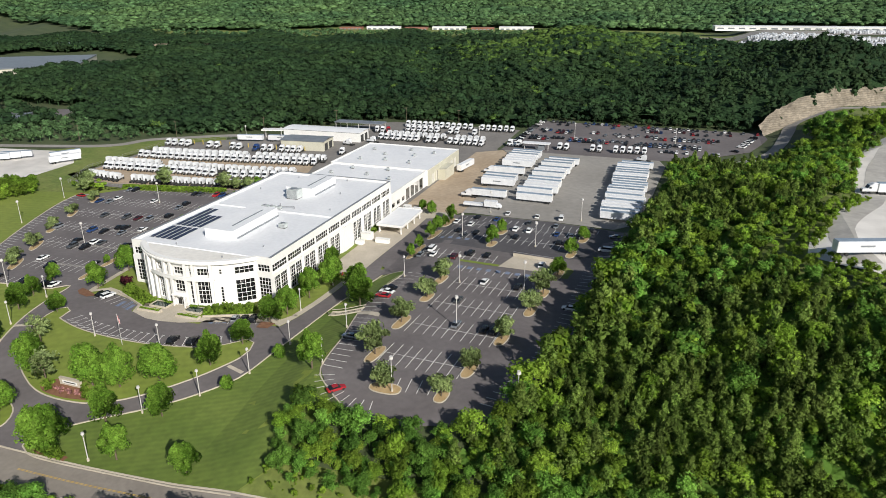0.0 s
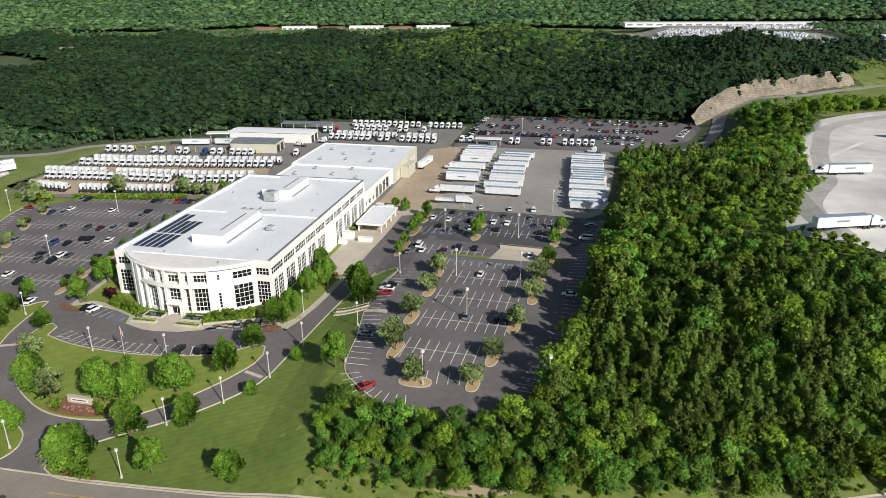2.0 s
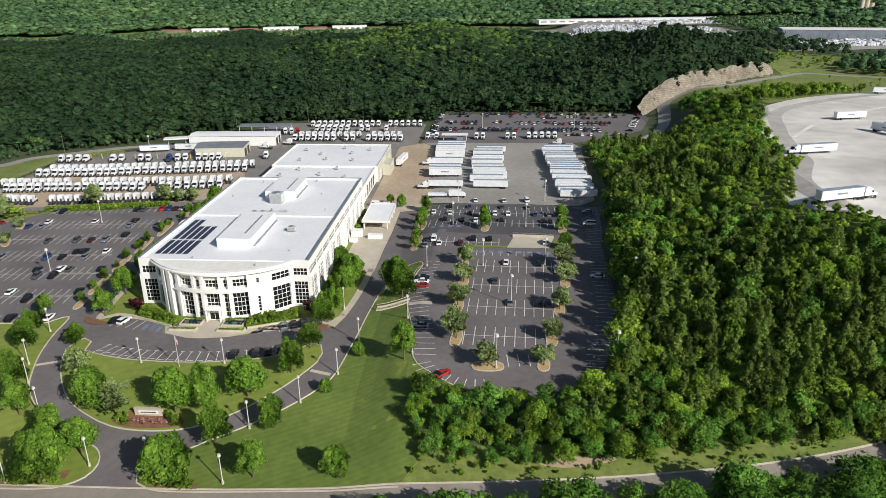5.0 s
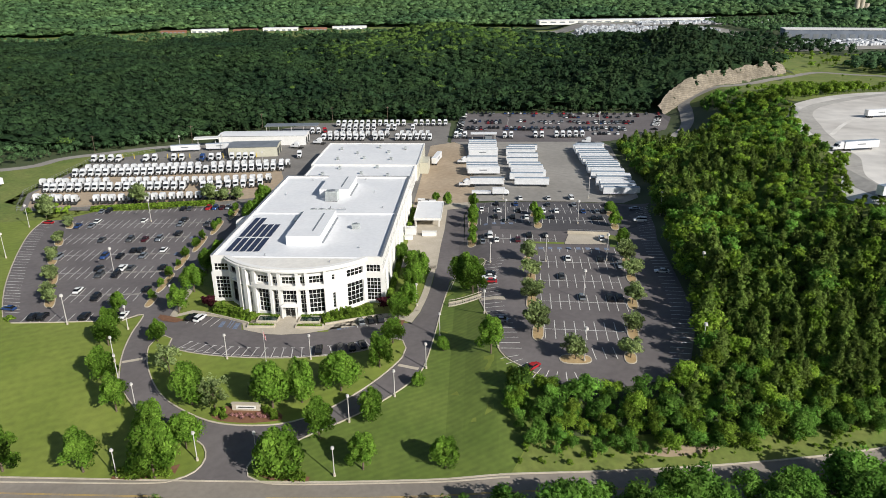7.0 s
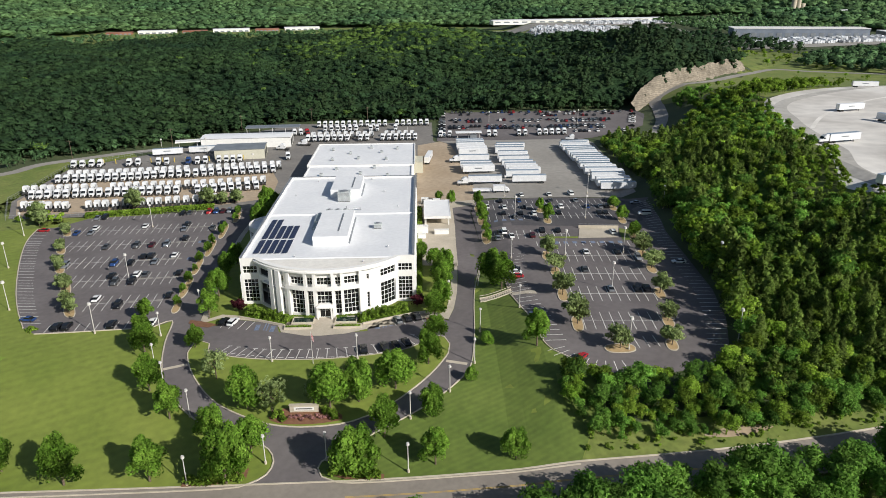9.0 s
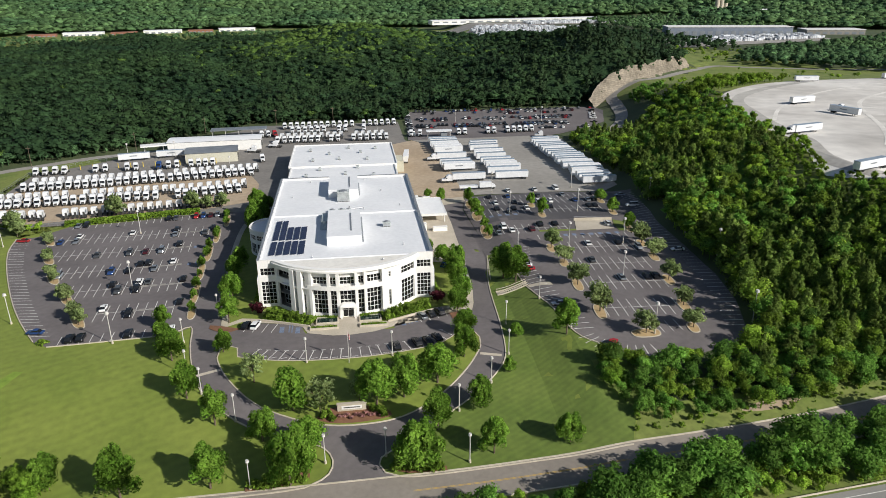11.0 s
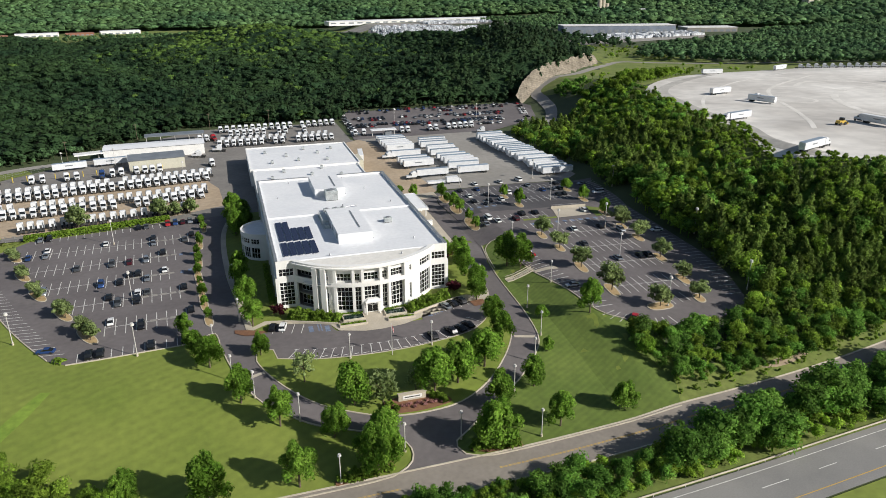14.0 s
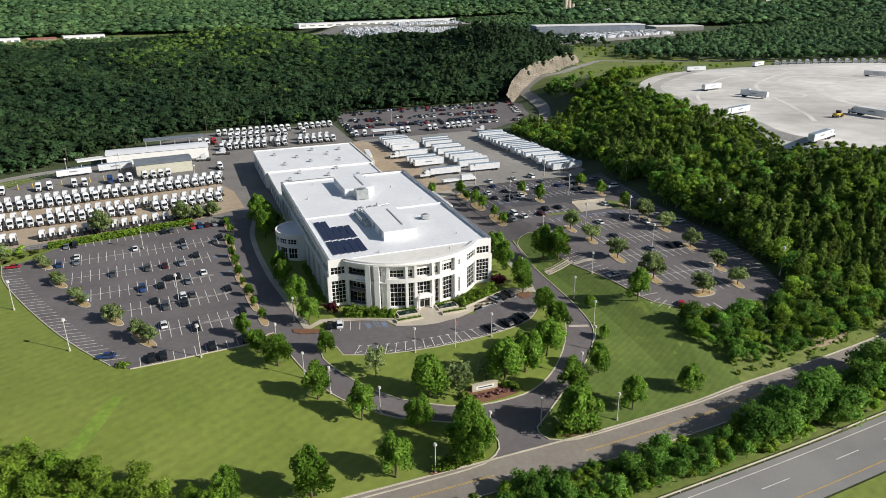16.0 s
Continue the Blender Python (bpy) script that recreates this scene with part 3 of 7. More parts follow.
# quarry lot on the rise
QUARRY = smooth_line([(182, 50), (196, 85), (199, 107), (208, 152), (234, 217), (320, 282), (400, 296), (468, 308), (510, 250), (540, 120), (470, -20), (330, -60), (230, -20), (190, 12), (176, 32)], 8, closed=True)
sheet("quarry_lot", QUARRY, 0.15, M_QUARRY, "wide pale limestone gravel truck lot on the rise", "yard")
for line, w in (([(430, 168), (385, 172), (340, 162), (312, 138), (297, 112), (285, 72), (292, 38), (330, 12)], 2.2), ([(272, 152), (282, 158), (294, 152), (297, 138), (288, 130), (276, 136), (272, 150)], 1.0), ([(222, 60), (252, 100), (300, 180), (380, 230)], 1.2), ([(330, 190), (352, 204), (380, 198), (388, 176), (370, 160), (345, 164), (331, 186)], 1.6), ([(240, 30), (300, 60), (360, 70), (430, 110)], 1.4), ([(215, 130), (245, 170), (300, 215), (390, 255)], 1.0)):
    tl = smooth_line(line, 6)
    L, R = band(tl, w, -w)
    sheet("gravel_track", L + R[::-1], 0.2, M_DUST, "pale dusty wheel track across the gravel lot", "track")
tl = smooth_line([(188, 20), (186, 48), (200, 82), (206, 108), (216, 150), (241, 208), (322, 268)], 6)
L, R = band(tl, 3.4, -3.4)
sheet("gravel_track", L + R[::-1], 0.19, surf("packed_grey_gravel", (0.36, 0.34, 0.31), (0.46, 0.44, 0.4), 0.08, rough=0.95, bump=0.2, fine=0.14, fscale=0.5), "packed grey gravel haul track along the edge of the lot", "track")
qr = smooth_line([(150, 212), (172, 236), (190, 268), (198, 300), (206, 330), (236, 352), (300, 404), (345, 440), (372, 425), (430, 400), (520, 380)], 5)
L, R = band(qr, 4, -4)
sheet("road", L + R[::-1], 0.16, M_YARD, "pale service road curving below the rock cut", "road")

sheet("truck_yard", [(185, 915), (345, 818), (440, 830), (440, 1010), (225, 1090)], 0.3, M_YARD, "pale far freight yard in the valley", "yard")
# concrete walks
sheet("parking_lot", [(-31.5, -16.6), (-29.6, -10.4), (-27.5, -10.4), (-19.3, -12.4), (-12.9, -13.6), (-13.2, -16), (-12, -19.6), (-13.5, -21), (-28.8, -17)], 0.13, M_ASPH, "dark asphalt stalls beside the entrance apron", "parking lot")
sheet("parking_lot", [(14.2, -14), (19.6, -12), (25, -10.4), (29.6, -9.2), (31.5, -14.4), (27, -16), (13, -21), (12.8, -18.6), (14, -16)], 0.13, M_ASPH, "dark asphalt stalls beside the entrance apron", "parking lot")
sheet("sidewalk", [(-36.7, -11.6), (-34.5, -12), (-30.5, -9.4), (-27.5, -10.3), (-19.3, -12.3), (-12.8, -13.5), (-13.1, -15.4), (-11.5, -19.3), (-4.5, -21.7), (0, -21.9), (6.9, -20.9), (12.7, -18.4), (14.1, -15.3), (14.2, -13.9), (19.6, -11.9), (25, -10.3), (30, -9), (33, -12), (36, -13.5), (38, -6), (36.5, -5), (34, -9.5), (30, -7.4), (26, -8), (14, -12), (11.4, -12.6), (11, -16), (5, -16.2), (2.2, -10), (-2.4, -10), (-5, -16.2), (-11, -16), (-11.4, -12.4), (-20, -10), (-27, -8), (-31, -7.2)], 0.2, M_WALK, "pale concrete walk and entrance apron", "sidewalk")
sheet("sidewalk", [(28.6, 28), (40.9, 27), (41.2, 49), (41.8, 68), (41.8, 92.5), (28.6, 92.5)], 0.2, M_WALK, "tan concrete service plaza beside the office building", "sidewalk")
wl = smooth_line([(38, -6), (39.4, 4), (40.2, 15.6), (40.8, 30)], 3)
L, R = band(wl, 2.2, 0.1)
sheet("sidewalk", L + R[::-1], 0.2, M_WALK, "concrete walk along the drive", "sidewalk")
wl = smooth_line([(-36.4, -11), (-37.4, -1.8), (-39, 12.7), (-40.9, 29), (-42.2, 55.5), (-41.7, 76.8), (-38.4, 95)], 3)
L, R = band(wl, 0, -1.9)
sheet("sidewalk", L + R[::-1], 0.22, M_WALK, "concrete walk along the west drive", "sidewalk")
sheet("sidewalk", [(40.5, 92), (52, 96), (52, 103), (27, 101), (27, 96)], 0.2, M_WALK, "pale concrete walk beside the service court", "sidewalk")
sheet("concrete_pad", [(86.1, 43.6), (101, 43.6), (103.3, 53), (88.8, 54.5)], 0.22, M_WALK, "pale concrete drainage pad in the parking lot", "pad")
part_pad = thing("retaining_wall", "low pale concrete retaining wall with rail beside the pad", "wall")
part("wall", strip(Mb(), dense([(88.5, 55), (103.5, 53.6)]), -0.2, 0.2, -0.3, 1.2), M_KERB, part_pad)
part("rail", strip(Mb(), dense([(88.5, 55), (103.5, 53.6)]), -0.05, 0.05, 1.7, 1.8), M_GREYM, part_pad)

# flight of steps up the bank
steps = thing("outdoor_stairs", "pale concrete stairs with metal rails up the grass bank", "stairs")
for i in range(14):
    x = 46.2 + i * 0.72
    z = Hs(x, -1.2)
    part("step", Mb().box(x, -2.4 + 0.13 * i, z - 0.3, x + 0.76, 0.2 + 0.13 * i, z + 0.24), M_WALK, steps)
for k in (-2.4, 0.2):
    part("handrail", strip(Mb(), dense([(46.2, k), (56.2, k + 1.8)], 1), -0.06, 0.06, 1.0, 1.15), M_KERB, steps)
    part("stringer", strip(Mb(), dense([(46.2, k), (56.2, k + 1.8)], 1), -0.15, 0.15, -0.2, 0.42), M_KERB, steps)
    for x in (46.3, 48.3, 50.3, 52.3, 54.3, 56.1):
        y = k + (x - 46.2) * 0.18
        part("post", Mb().box(x - 0.05, y - 0.05, Hs(x, y), x + 0.05, y + 0.05, Hs(x, y) + 1.1), M_DARKM, steps)
sheet("sidewalk", [(56, -0.9), (63, -1.6), (63.4, -4), (56, -2.8)], 0.24, M_WALK, "concrete landing beside the stairs", "sidewalk")


# stall lines
def stalls(x0, y0, x1, y1, pitch=2.74, depth=5.3, double=True, base=True):
    """A row of stall lines on both sides of a base line."""
    mb = Mb()
    n = int(math.dist((x0, y0), (x1, y1)) / pitch)
    u = Vector((x1 - x0, y1 - y0)).normalized()
    v = Vector((-u.y, u.x))
    for i in range(n + 1):
        p = Vector((x0, y0)) + u * pitch * i
        a, b = (p - v * depth, p + v * depth) if double else (p, p + v * depth)
        mark(mb, *a, *b)
    if base:
        e = Vector((x0, y0)) + u * pitch * n
        mark(mb, x0, y0, *e)
    return tagged(part("stall_lines", mb, M_PAINT), "row of white parking stall lines", "road marking", "stall rows", "structure")


WROWS = [(-74.5, 2.2, -52), (-88, 19.6, -53), (-97.5, 36, -57), (-104.5, 53, -57), (-111.5, 69.5, -53)]
for x, y, e in WROWS:
    stalls(x, y, e, y + (e - x) * 0.075)
stalls(-109, 88.2, -58, 95.0, depth=-5.3, double=False, base=False)
stalls(-79, -16.9, -54, -15.1, double=False, base=False)
mb = Mb()
acc = 0.0
for a, b in zip(W_EDGE, W_EDGE[1:]):
    acc += math.dist(a, b)
    if acc > 2.7:
        acc -= 2.7
        mark(mb, b[0] + 0.3, b[1], b[0] + 5.8, b[1] - 0.4)
tagged(part("stall_lines", mb, M_PAINT), "curving row of white stall lines at the lawn edge", "road marking", "stall rows", "structure")
EROWS = [(73.5, -22, 95.5), (74, -4.2, 99.5), (75, 11.2, 102), (76, 26.8, 104)]
for x, y, e in EROWS:
    stalls(x, y, e, y - (e - x) * 0.05)
stalls(82.5, -37.2, 91, -36.5, double=False, base=False)
stalls(56, 49.2, 86, 48.6, depth=4.6)
stalls(56, 72.5, 77, 72, depth=4.8)
stalls(80.5, 72, 106, 71, depth=4.8)
stalls(56.5, 88, 76, 87.6, depth=4.8)
stalls(80, 87.4, 108, 86.4, depth=4.8)
stalls(70, 36.2, 104, 34.8, double=False, base=False, depth=4.8)
stalls(58, 99.6, 114, 97.5, depth=-5.2, double=False, base=False)
def along(line, step):
    """Points at even steps along a line."""
    out, left = [], 0.0
    for a, b in zip(line, line[1:]):
        n = math.dist(a, b)
        while left < n:
            out.append((a[0] + (b[0] - a[0]) * left / n, a[1] + (b[1] - a[1]) * left / n))
            left += step
        left -= n
    return out


mb = Mb()
edge = along([(126, 88), (122, 60), (120, 48), (119, 23), (117.6, -3), (114, -22), (108.5, -38)], 2.74)
for x, y in edge:
    mark(mb, x - 0.3, y, x - 5.8, y + 0.5)
for x, y in along([(58.5, 29.6), (55.6, 16), (55.7, -1), (57.9, -13), (59, -18), (61, -34)], 2.74):
    mark(mb, x + 0.3, y, x + 5.8, y, 0.22, 0.3)
for i in range(9):
    a = radians(200 + 10 * i)
    mark(mb, 77 + 17 * math.cos(a), -32 + 15 * math.sin(a), 77 + 12 * math.cos(a), -32 + 10.4 * math.sin(a))
for i, (x, y) in enumerate(along(FR_LAWN, 2.74)[1:]):
    q = Vector((-x, 10 - y)).normalized()
    mark(mb, x + q.x * 0.4, y + q.y * 0.4, x + q.x * 5, y + q.y * 5)
    mark(mb, x + q.x * 5 - 0.6, y + q.y * 5 + 0.05, x + q.x * 5 + 0.6, y + q.y * 5 - 0.05)
    mark(mb, x + q.x * 0.9 + 0.4, y + q.y * 0.9, x + q.x * 0.9 + 2.0, y + q.y * 0.9 - 0.02 * x)
for x in (-28.2, -25.6, -23, -20.4):
    mark(mb, x, -10.6 - (x + 28) * 0.23, x - 1.4, -15.8 - (x + 28) * 0.23, 0.2, 0.2)
for x in (19.6, 22.2, 24.8, 27.4):
    mark(mb, x, -12.3 + (x - 19.6) * 0.33, x + 1.3, -17 + (x - 19.6) * 0.33, 0.2, 0.2)
tagged(part("stall_lines", mb, M_PAINT), "white stall lines along the lot edges", "road marking", "stall rows", "structure")
for i, (x0, y0, x1, y1) in enumerate([(-38.7, -36.9, -33, -34.9), (34.5, -36, 40, -37.6)]):
    mb = Mb()
    mark(mb, x0, y0, x1, y1, 1.1, 0.14)
    tagged(part("crosswalk", mb, M_WALK), "pale stop bar across the drive", "road marking", kind="structure")
mb = Mb()
for x, y, w, d in [(-18.9, -16, 1.3, 3.6), (-16.8, -15.6, 0.35, 4.6), (-16, -15.8, 0.35, 4.6), (-14.4, -17, 1.3, 3.6), (15.6, -16.6, 1.3, 3.4), (17.2, -15.6, 0.35, 4.4), (18, -15.3, 0.35, 4.4), (19.3, -15, 1.2, 3.2), (-55, 39, 1.2, 1.6), (-52.5, 56, 1.2, 1.6), (-56, 56, 1.2, 1.6), (-52.5, 40, 1.2, 1.6), *[(74 + 3.3 * k, 39.6 - 0.05 * k, 1.6, 1.2) for k in range(9)], *[(58 + 3.3 * k, 66.5, 1.6, 1.4) for k in range(4)]]:
    mark(mb, x - w / 2, y, x + w / 2, y, d if d > 2 else 2.2, 0.14)
tagged(part("accessible_marking", mb, M_BLUE), "faded blue accessible parking paint", "road marking", kind="structure")
mb = Mb()
for x, y, u in [(x, y, e) for x, y, e in WROWS]:
    for k in range(5):
        a = u - 2.74 * (k + 1) + 0.3
        yy = y + (a - x) * 0.075
        mark(mb, a, yy + 0.1, a + 1.9, yy + 0.25, 1.5, 0.14)
tagged(part("hatch_marking", mb, M_YARD), "pale concrete patches along the stall rows", "road marking", kind="structure")

sheet("parking_lot", [(48.5, 30), (49.4, 47), (58, 47), (63, 34), (61, 26), (58.5, 22), (57.5, 30), (53, 31)], 0.16, M_ASPH, "asphalt turn round the end of the grass bank", "parking lot")
NOSE = smooth_line([(46.4, 10), (47.8, 20), (49.4, 27), (52.8, 31), (56.4, 31.6), (57.6, 27.6), (55.8, 20), (55.4, 10)], 2.0)
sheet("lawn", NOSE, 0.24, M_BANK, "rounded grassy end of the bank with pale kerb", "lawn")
kerb(NOSE)
# planted islands with kerbs
ISL = [(-46.4, -1.5, 8, 1), (-48, 13, 16, 1), (-49.6, 31, 15, 1), (-50, 49, 17, 1), (-50, 67.5, 17, 1), (-48.8, 85, 15, 1),
       (-78.5, -2, 10, 0), (-87.5, 15, 10, 0), (-97.5, 32, 10, 0), (-105.5, 50, 9, 0), (-112, 69, 8, 0),
       (71, -5, 9, 2), (71.5, -24, 9, 2), (72, 13, 7, 2), (71.5, 27, 8, 2), (80, -37, 4, 3), (100.5, -5.5, 8, 2), (97, -23.5, 8, 2), (94, -36, 5, 2), (104, 14, 8, 2), (105, 27, 7, 2), (106.5, 43, 9, 2), (107.5, 63, 8, 2), (109, 82, 9, 2), (78.2, 64, 7, 2), (77.8, 80, 8, 2), (53, 52, 15, 4), (53, 72, 12, 4), (53, 89, 12, 4)]
sheet("lawn", [(72, 44.2), (86, 43.6), (86.3, 45.4), (72, 46)], 0.2, M_LAWN, "thin strip of mown grass between stall rows", "lawn")
sheet("lawn", [(102, 41), (110, 40.5), (111, 48), (104, 54), (102.5, 48)], 0.2, M_ROUGH, "grassy corner beside the drainage pad", "lawn")
islands = []
for x, y, ln, kind in ISL:
    lean = {0: 0.5, 1: 0.08, 2: -0.1, 3: 0.0, 4: -0.03, 5: 0.0}[kind]
    wd = {0: 1.7, 1: 1.15, 2: 1.5, 3: 4.0, 4: 1.8, 5: 4.5}[kind]
    pts = []
    for k in range(18):
        a = 2 * math.pi * k / 18
        dx, dy = wd * math.copysign(abs(math.cos(a)) ** 0.8, math.cos(a)), ln / 2 * math.copysign(abs(math.sin(a)) ** 0.7, math.sin(a))
        pts.append((x + dx - lean * dy, y + dy))
    isl = sheet("planting_island", pts, 0.24, M_STRAW, "kerbed parking island covered in tan pine straw", "planting island")
    kerb(pts + [pts[0]], "pale concrete kerb round a planting island", 0.24)
    islands.append((x, y, kind))
for poly, lab in (([(-39.5, -10.5), (-36, -11.5), (-30.5, -13.8), (-33, -15.5), (-37, -14.6), (-39.5, -12.5)], "brown mulch bed at the drive corner"), ([(29.5, -12.5), (34, -12), (33.5, -15.5), (30, -16.2)], "brown mulch bed beside the walk"),
                  ([(-9, -75.5), (-16, -77.3), (-22, -77.6), (-22, -76.2), (-14, -75), (-9, -72.5)], "brown mulch bed with low shrubs at the entrance"), ([(8, -75), (12, -76.6), (20, -76.8), (20, -75.4), (13, -74.6), (9.5, -72)], "brown mulch bed with low shrubs at the entrance"),
                  (smooth_line([(-6.5, -54), (-2, -53.2), (4, -53.6), (8, -55), (9.5, -57.6), (5, -58.8), (0, -59.1), (-5.5, -58.4), (-8, -56.4)], 1.5, True), "red-brown mulch bed before the entrance sign")):
    sheet("mulch_bed", poly, 0.27, M_MULCH, lab, "planting bed")

# ---------- office building ----------
FLOOR, TOP = 0.3, 15.2
office = thing("office_building", "white stucco three-storey office building with curved glazed entrance front", "building")


def grid_wall(mb, frame_at, u0, u1, z0, z1, holes, thick, ustep=99.0):
    """A wall with real openings. frame_at(u) gives the outer point and the outward normal."""
    us = sorted({u0, u1} | {h[0] for h in holes} | {h[1] for h in holes})
    fine = []
    for a, b in zip(us, us[1:]):
        n = max(1, math.ceil((b - a) / ustep))
        fine += [a + (b - a) * i / n for i in range(n)]
    us = fine + [u1]
    zs = sorted({z0, z1} | {h[2] for h in holes} | {h[3] for h in holes})

    def solid(i, k):
        if i < 0 or k < 0 or i >= len(us) - 1 or k >= len(zs) - 1:
            return False
        uc, zc = (us[i] + us[i + 1]) / 2, (zs[k] + zs[k + 1]) / 2
        return not any(h[0] < uc < h[1] and h[2] < zc < h[3] for h in holes)

    def pt(u, z, d):
        p, n = frame_at(u)
        return (p[0] - n[0] * d, p[1] - n[1] * d, z)

    for i in range(len(us) - 1):
        for k in range(len(zs) - 1):
            if not solid(i, k):
                continue
            a, b, c, d = us[i], us[i + 1], zs[k], zs[k + 1]
            mb.add([pt(a, c, 0), pt(b, c, 0), pt(b, d, 0), pt(a, d, 0)], [(0, 1, 2, 3)])
            mb.add([pt(a, c, thick), pt(b, c, thick), pt(b, d, thick), pt(a, d, thick)], [(3, 2, 1, 0)])
            for di, dk, e in ((-1, 0, ((a, c), (a, d))), (1, 0, ((b, d), (b, c))), (0, -1, ((b, c), (a, c))), (0, 1, ((a, d), (b, d)))):
                if not solid(i + di, k + dk):
                    (ua, za), (ub, zb) = e
                    mb.add([pt(ua, za, 0), pt(ub, zb, 0), pt(ub, zb, thick), pt(ua, za, thick)], [(0, 1, 2, 3)])
    return mb


def weld(mb):
    """Joins vertices that share a place."""
    seen, remap, vs = {}, [], []
    for v in mb.v:
        k = (round(v[0], 4), round(v[1], 4), round(v[2], 4))
        if k not in seen:
            seen[k] = len(vs)
            vs.append(v)
        remap.append(seen[k])
    out = Mb()
    out.v, out.f = vs, [tuple(remap[i] for i in f) for f in mb.f]
    return out


def window(parent, frame_at, u0, u1, z0, z1, nu, nz, depth=0.3, ustep=99.0):
    """A window: frame with mullions, and its pane."""
    t, e = 0.06, 0.08
    du, dz = (u1 - u0) / nu, (z1 - z0) / nz
    lights = [(u0 + du * i + (t if i else e), u0 + du * (i + 1) - (t if i < nu - 1 else e), z0 + dz * k + (t if k else e), z0 + dz * (k + 1) - (t if k < nz - 1 else e)) for i in range(nu) for k in range(nz)]

    def inset(u):
        p, n = frame_at(u)
        return (p[0] - n[0] * (depth - 0.06), p[1] - n[1] * (depth - 0.06)), n

    w = part("window", weld(grid_wall(Mb(), inset, u0, u1, z0, z1, lights, 0.16, ustep)), M_FRAME, parent)
    pane = Mb()
    n = max(1, math.ceil((u1 - u0) / ustep))
    for i in range(n):
        q = []
        for u in (u0 + (u1 - u0) * i / n, u0 + (u1 - u0) * (i + 1) / n):
            p, nn = frame_at(u)
            q.append((p[0] - nn[0] * (depth + 0.03), p[1] - nn[1] * (depth + 0.03)))
        pane.add([(*q[0], z0), (*q[1], z0), (*q[1], z1), (*q[0], z1)], [(0, 1, 2, 3)])
    g = part("pane", pane, M_GLASS, w)
    g.visible_shadow = False
    return w


UP, LOW = (10.3, 12.6), (0.9, 8.3)
RAD, CY = 27.0, 17.0
AMAX = math.asin(21.0 / RAD)


def arc_at(u):
    a = u / RAD
    return (RAD * math.sin(a), CY - RAD * math.cos(a)), (math.sin(a), -math.cos(a))


def ux(x):
    return RAD * math.asin(max(-1, min(1, x / RAD)))


front_holes = []
wins = []
for a, b, nu, nz in [(-20.5, -16.2, 4, 5), (-9.9, -5.6, 4, 5), (-4.9, -3.1, 2, 5), (-2.2, 2.2, 4, 5), (3.1, 4.9, 2, 5), (5.6, 9.9, 4, 5), (16.2, 20.4, 4, 5)]:
    front_holes.append((ux(a), ux(b), *LOW))
    wins.append((ux(a), ux(b), *LOW, nu, nz))
for a, b, nu in [(-20.5, -16.2, 4), (-9.9, -5.9, 4), (-4.9, -3.3, 2), (-2.1, 2.1, 4), (3.3, 4.9, 2), (5.9, 9.9, 4), (16.2, 20.4, 4)]:
    front_holes.append((ux(a), ux(b), *UP))
    wins.append((ux(a), ux(b), *UP, nu, 2))
for x in (12.6, -12.6):
    front_holes.append((ux(x - 0.35), ux(x + 0.35), 1.5, 6.5))
    wins.append((ux(x - 0.35), ux(x + 0.35), 1.5, 6.5, 1, 5))
    front_holes.append((ux(x - 0.35), ux(x + 0.35), 10.6, 12.3))
    wins.append((ux(x - 0.35), ux(x + 0.35), 10.6, 12.3, 1, 2))
U0 = RAD * AMAX
front = part("front_wall", weld(grid_wall(Mb(), arc_at, -U0, U0, -0.6, TOP, front_holes, 0.6, 1.6)), M_WHITE, office, "curved white stucco entrance wall")
for w in wins:
    window(front, arc_at, *w, depth=2.2 if w[0] < ux(-20) else 0.45, ustep=1.6)


def ring_band(mb, r0, r1, z0, z1, a0=-AMAX, a1=AMAX, n=40):
    ring = []
    for i in range(n + 1):
        a = a0 + (a1 - a0) * i / n
        ring.append([(r * math.sin(a), CY - r * math.cos(a), z) for r, z in ((r0, z0), (r1, z0), (r1, z1), (r0, z1))])
    return mb.loft(ring)


cor = ring_band(Mb(), 26.2, 28.3, 14.3, 14.75, -AMAX * 1.0, AMAX * 1.0)
ring_band(cor, 26.4, 27.9, 14.75, 15.3)
part("cornice", cor, M_WHITE, office)
part("ledge", ring_band(Mb(), 27.02, 28.2, 8.9, 9.25, -0.75, 0.42), M_WHITE, office)
part("balcony_wall", ring_band(Mb(), 27.9, 28.2, 9.25, 10.2, -0.42, 0.42), M_WHITE, office)
for x in (-15.6, -13.4, -10.4, -5.25, -2.65, 2.65, 5.25, 10.4):
    a = math.asin(x / 27.6)
    c = (27.75 * math.sin(a), CY - 27.75 * math.cos(a))
    t = 0.75 if abs(x) > 13 else 0.42
    colm = Mb()
    q = [(c[0] + t * math.cos(a) * sx - t * 0.9 * math.sin(a) * sy, c[1] + t * math.sin(a) * sx + t * 0.9 * math.cos(a) * sy) for sx, sy in ((-1, -1), (1, -1), (1, 1), (-1, 1))]
    colm.prism(q, -0.5, 14.3)
    part("column", colm, M_WHITE, office)

# arched entrance surround
entry = Mb()
path = [(1.0, 0.0, 0.1)] + [(math.cos(math.pi * i / 12), math.sin(math.pi * i / 12), 3.1) for i in range(13)] + [(-1.0, 0.0, 0.1)]
entry.loft([[(r * c, y, z + r * 0.75 * s_) for r, y in ((1.6, -10.9), (2.05, -10.9), (2.05, -9.9), (1.6, -9.9))] for c, s_, z in path])
part("entrance_surround", entry, M_WHITE, office, "white arched entrance surround")
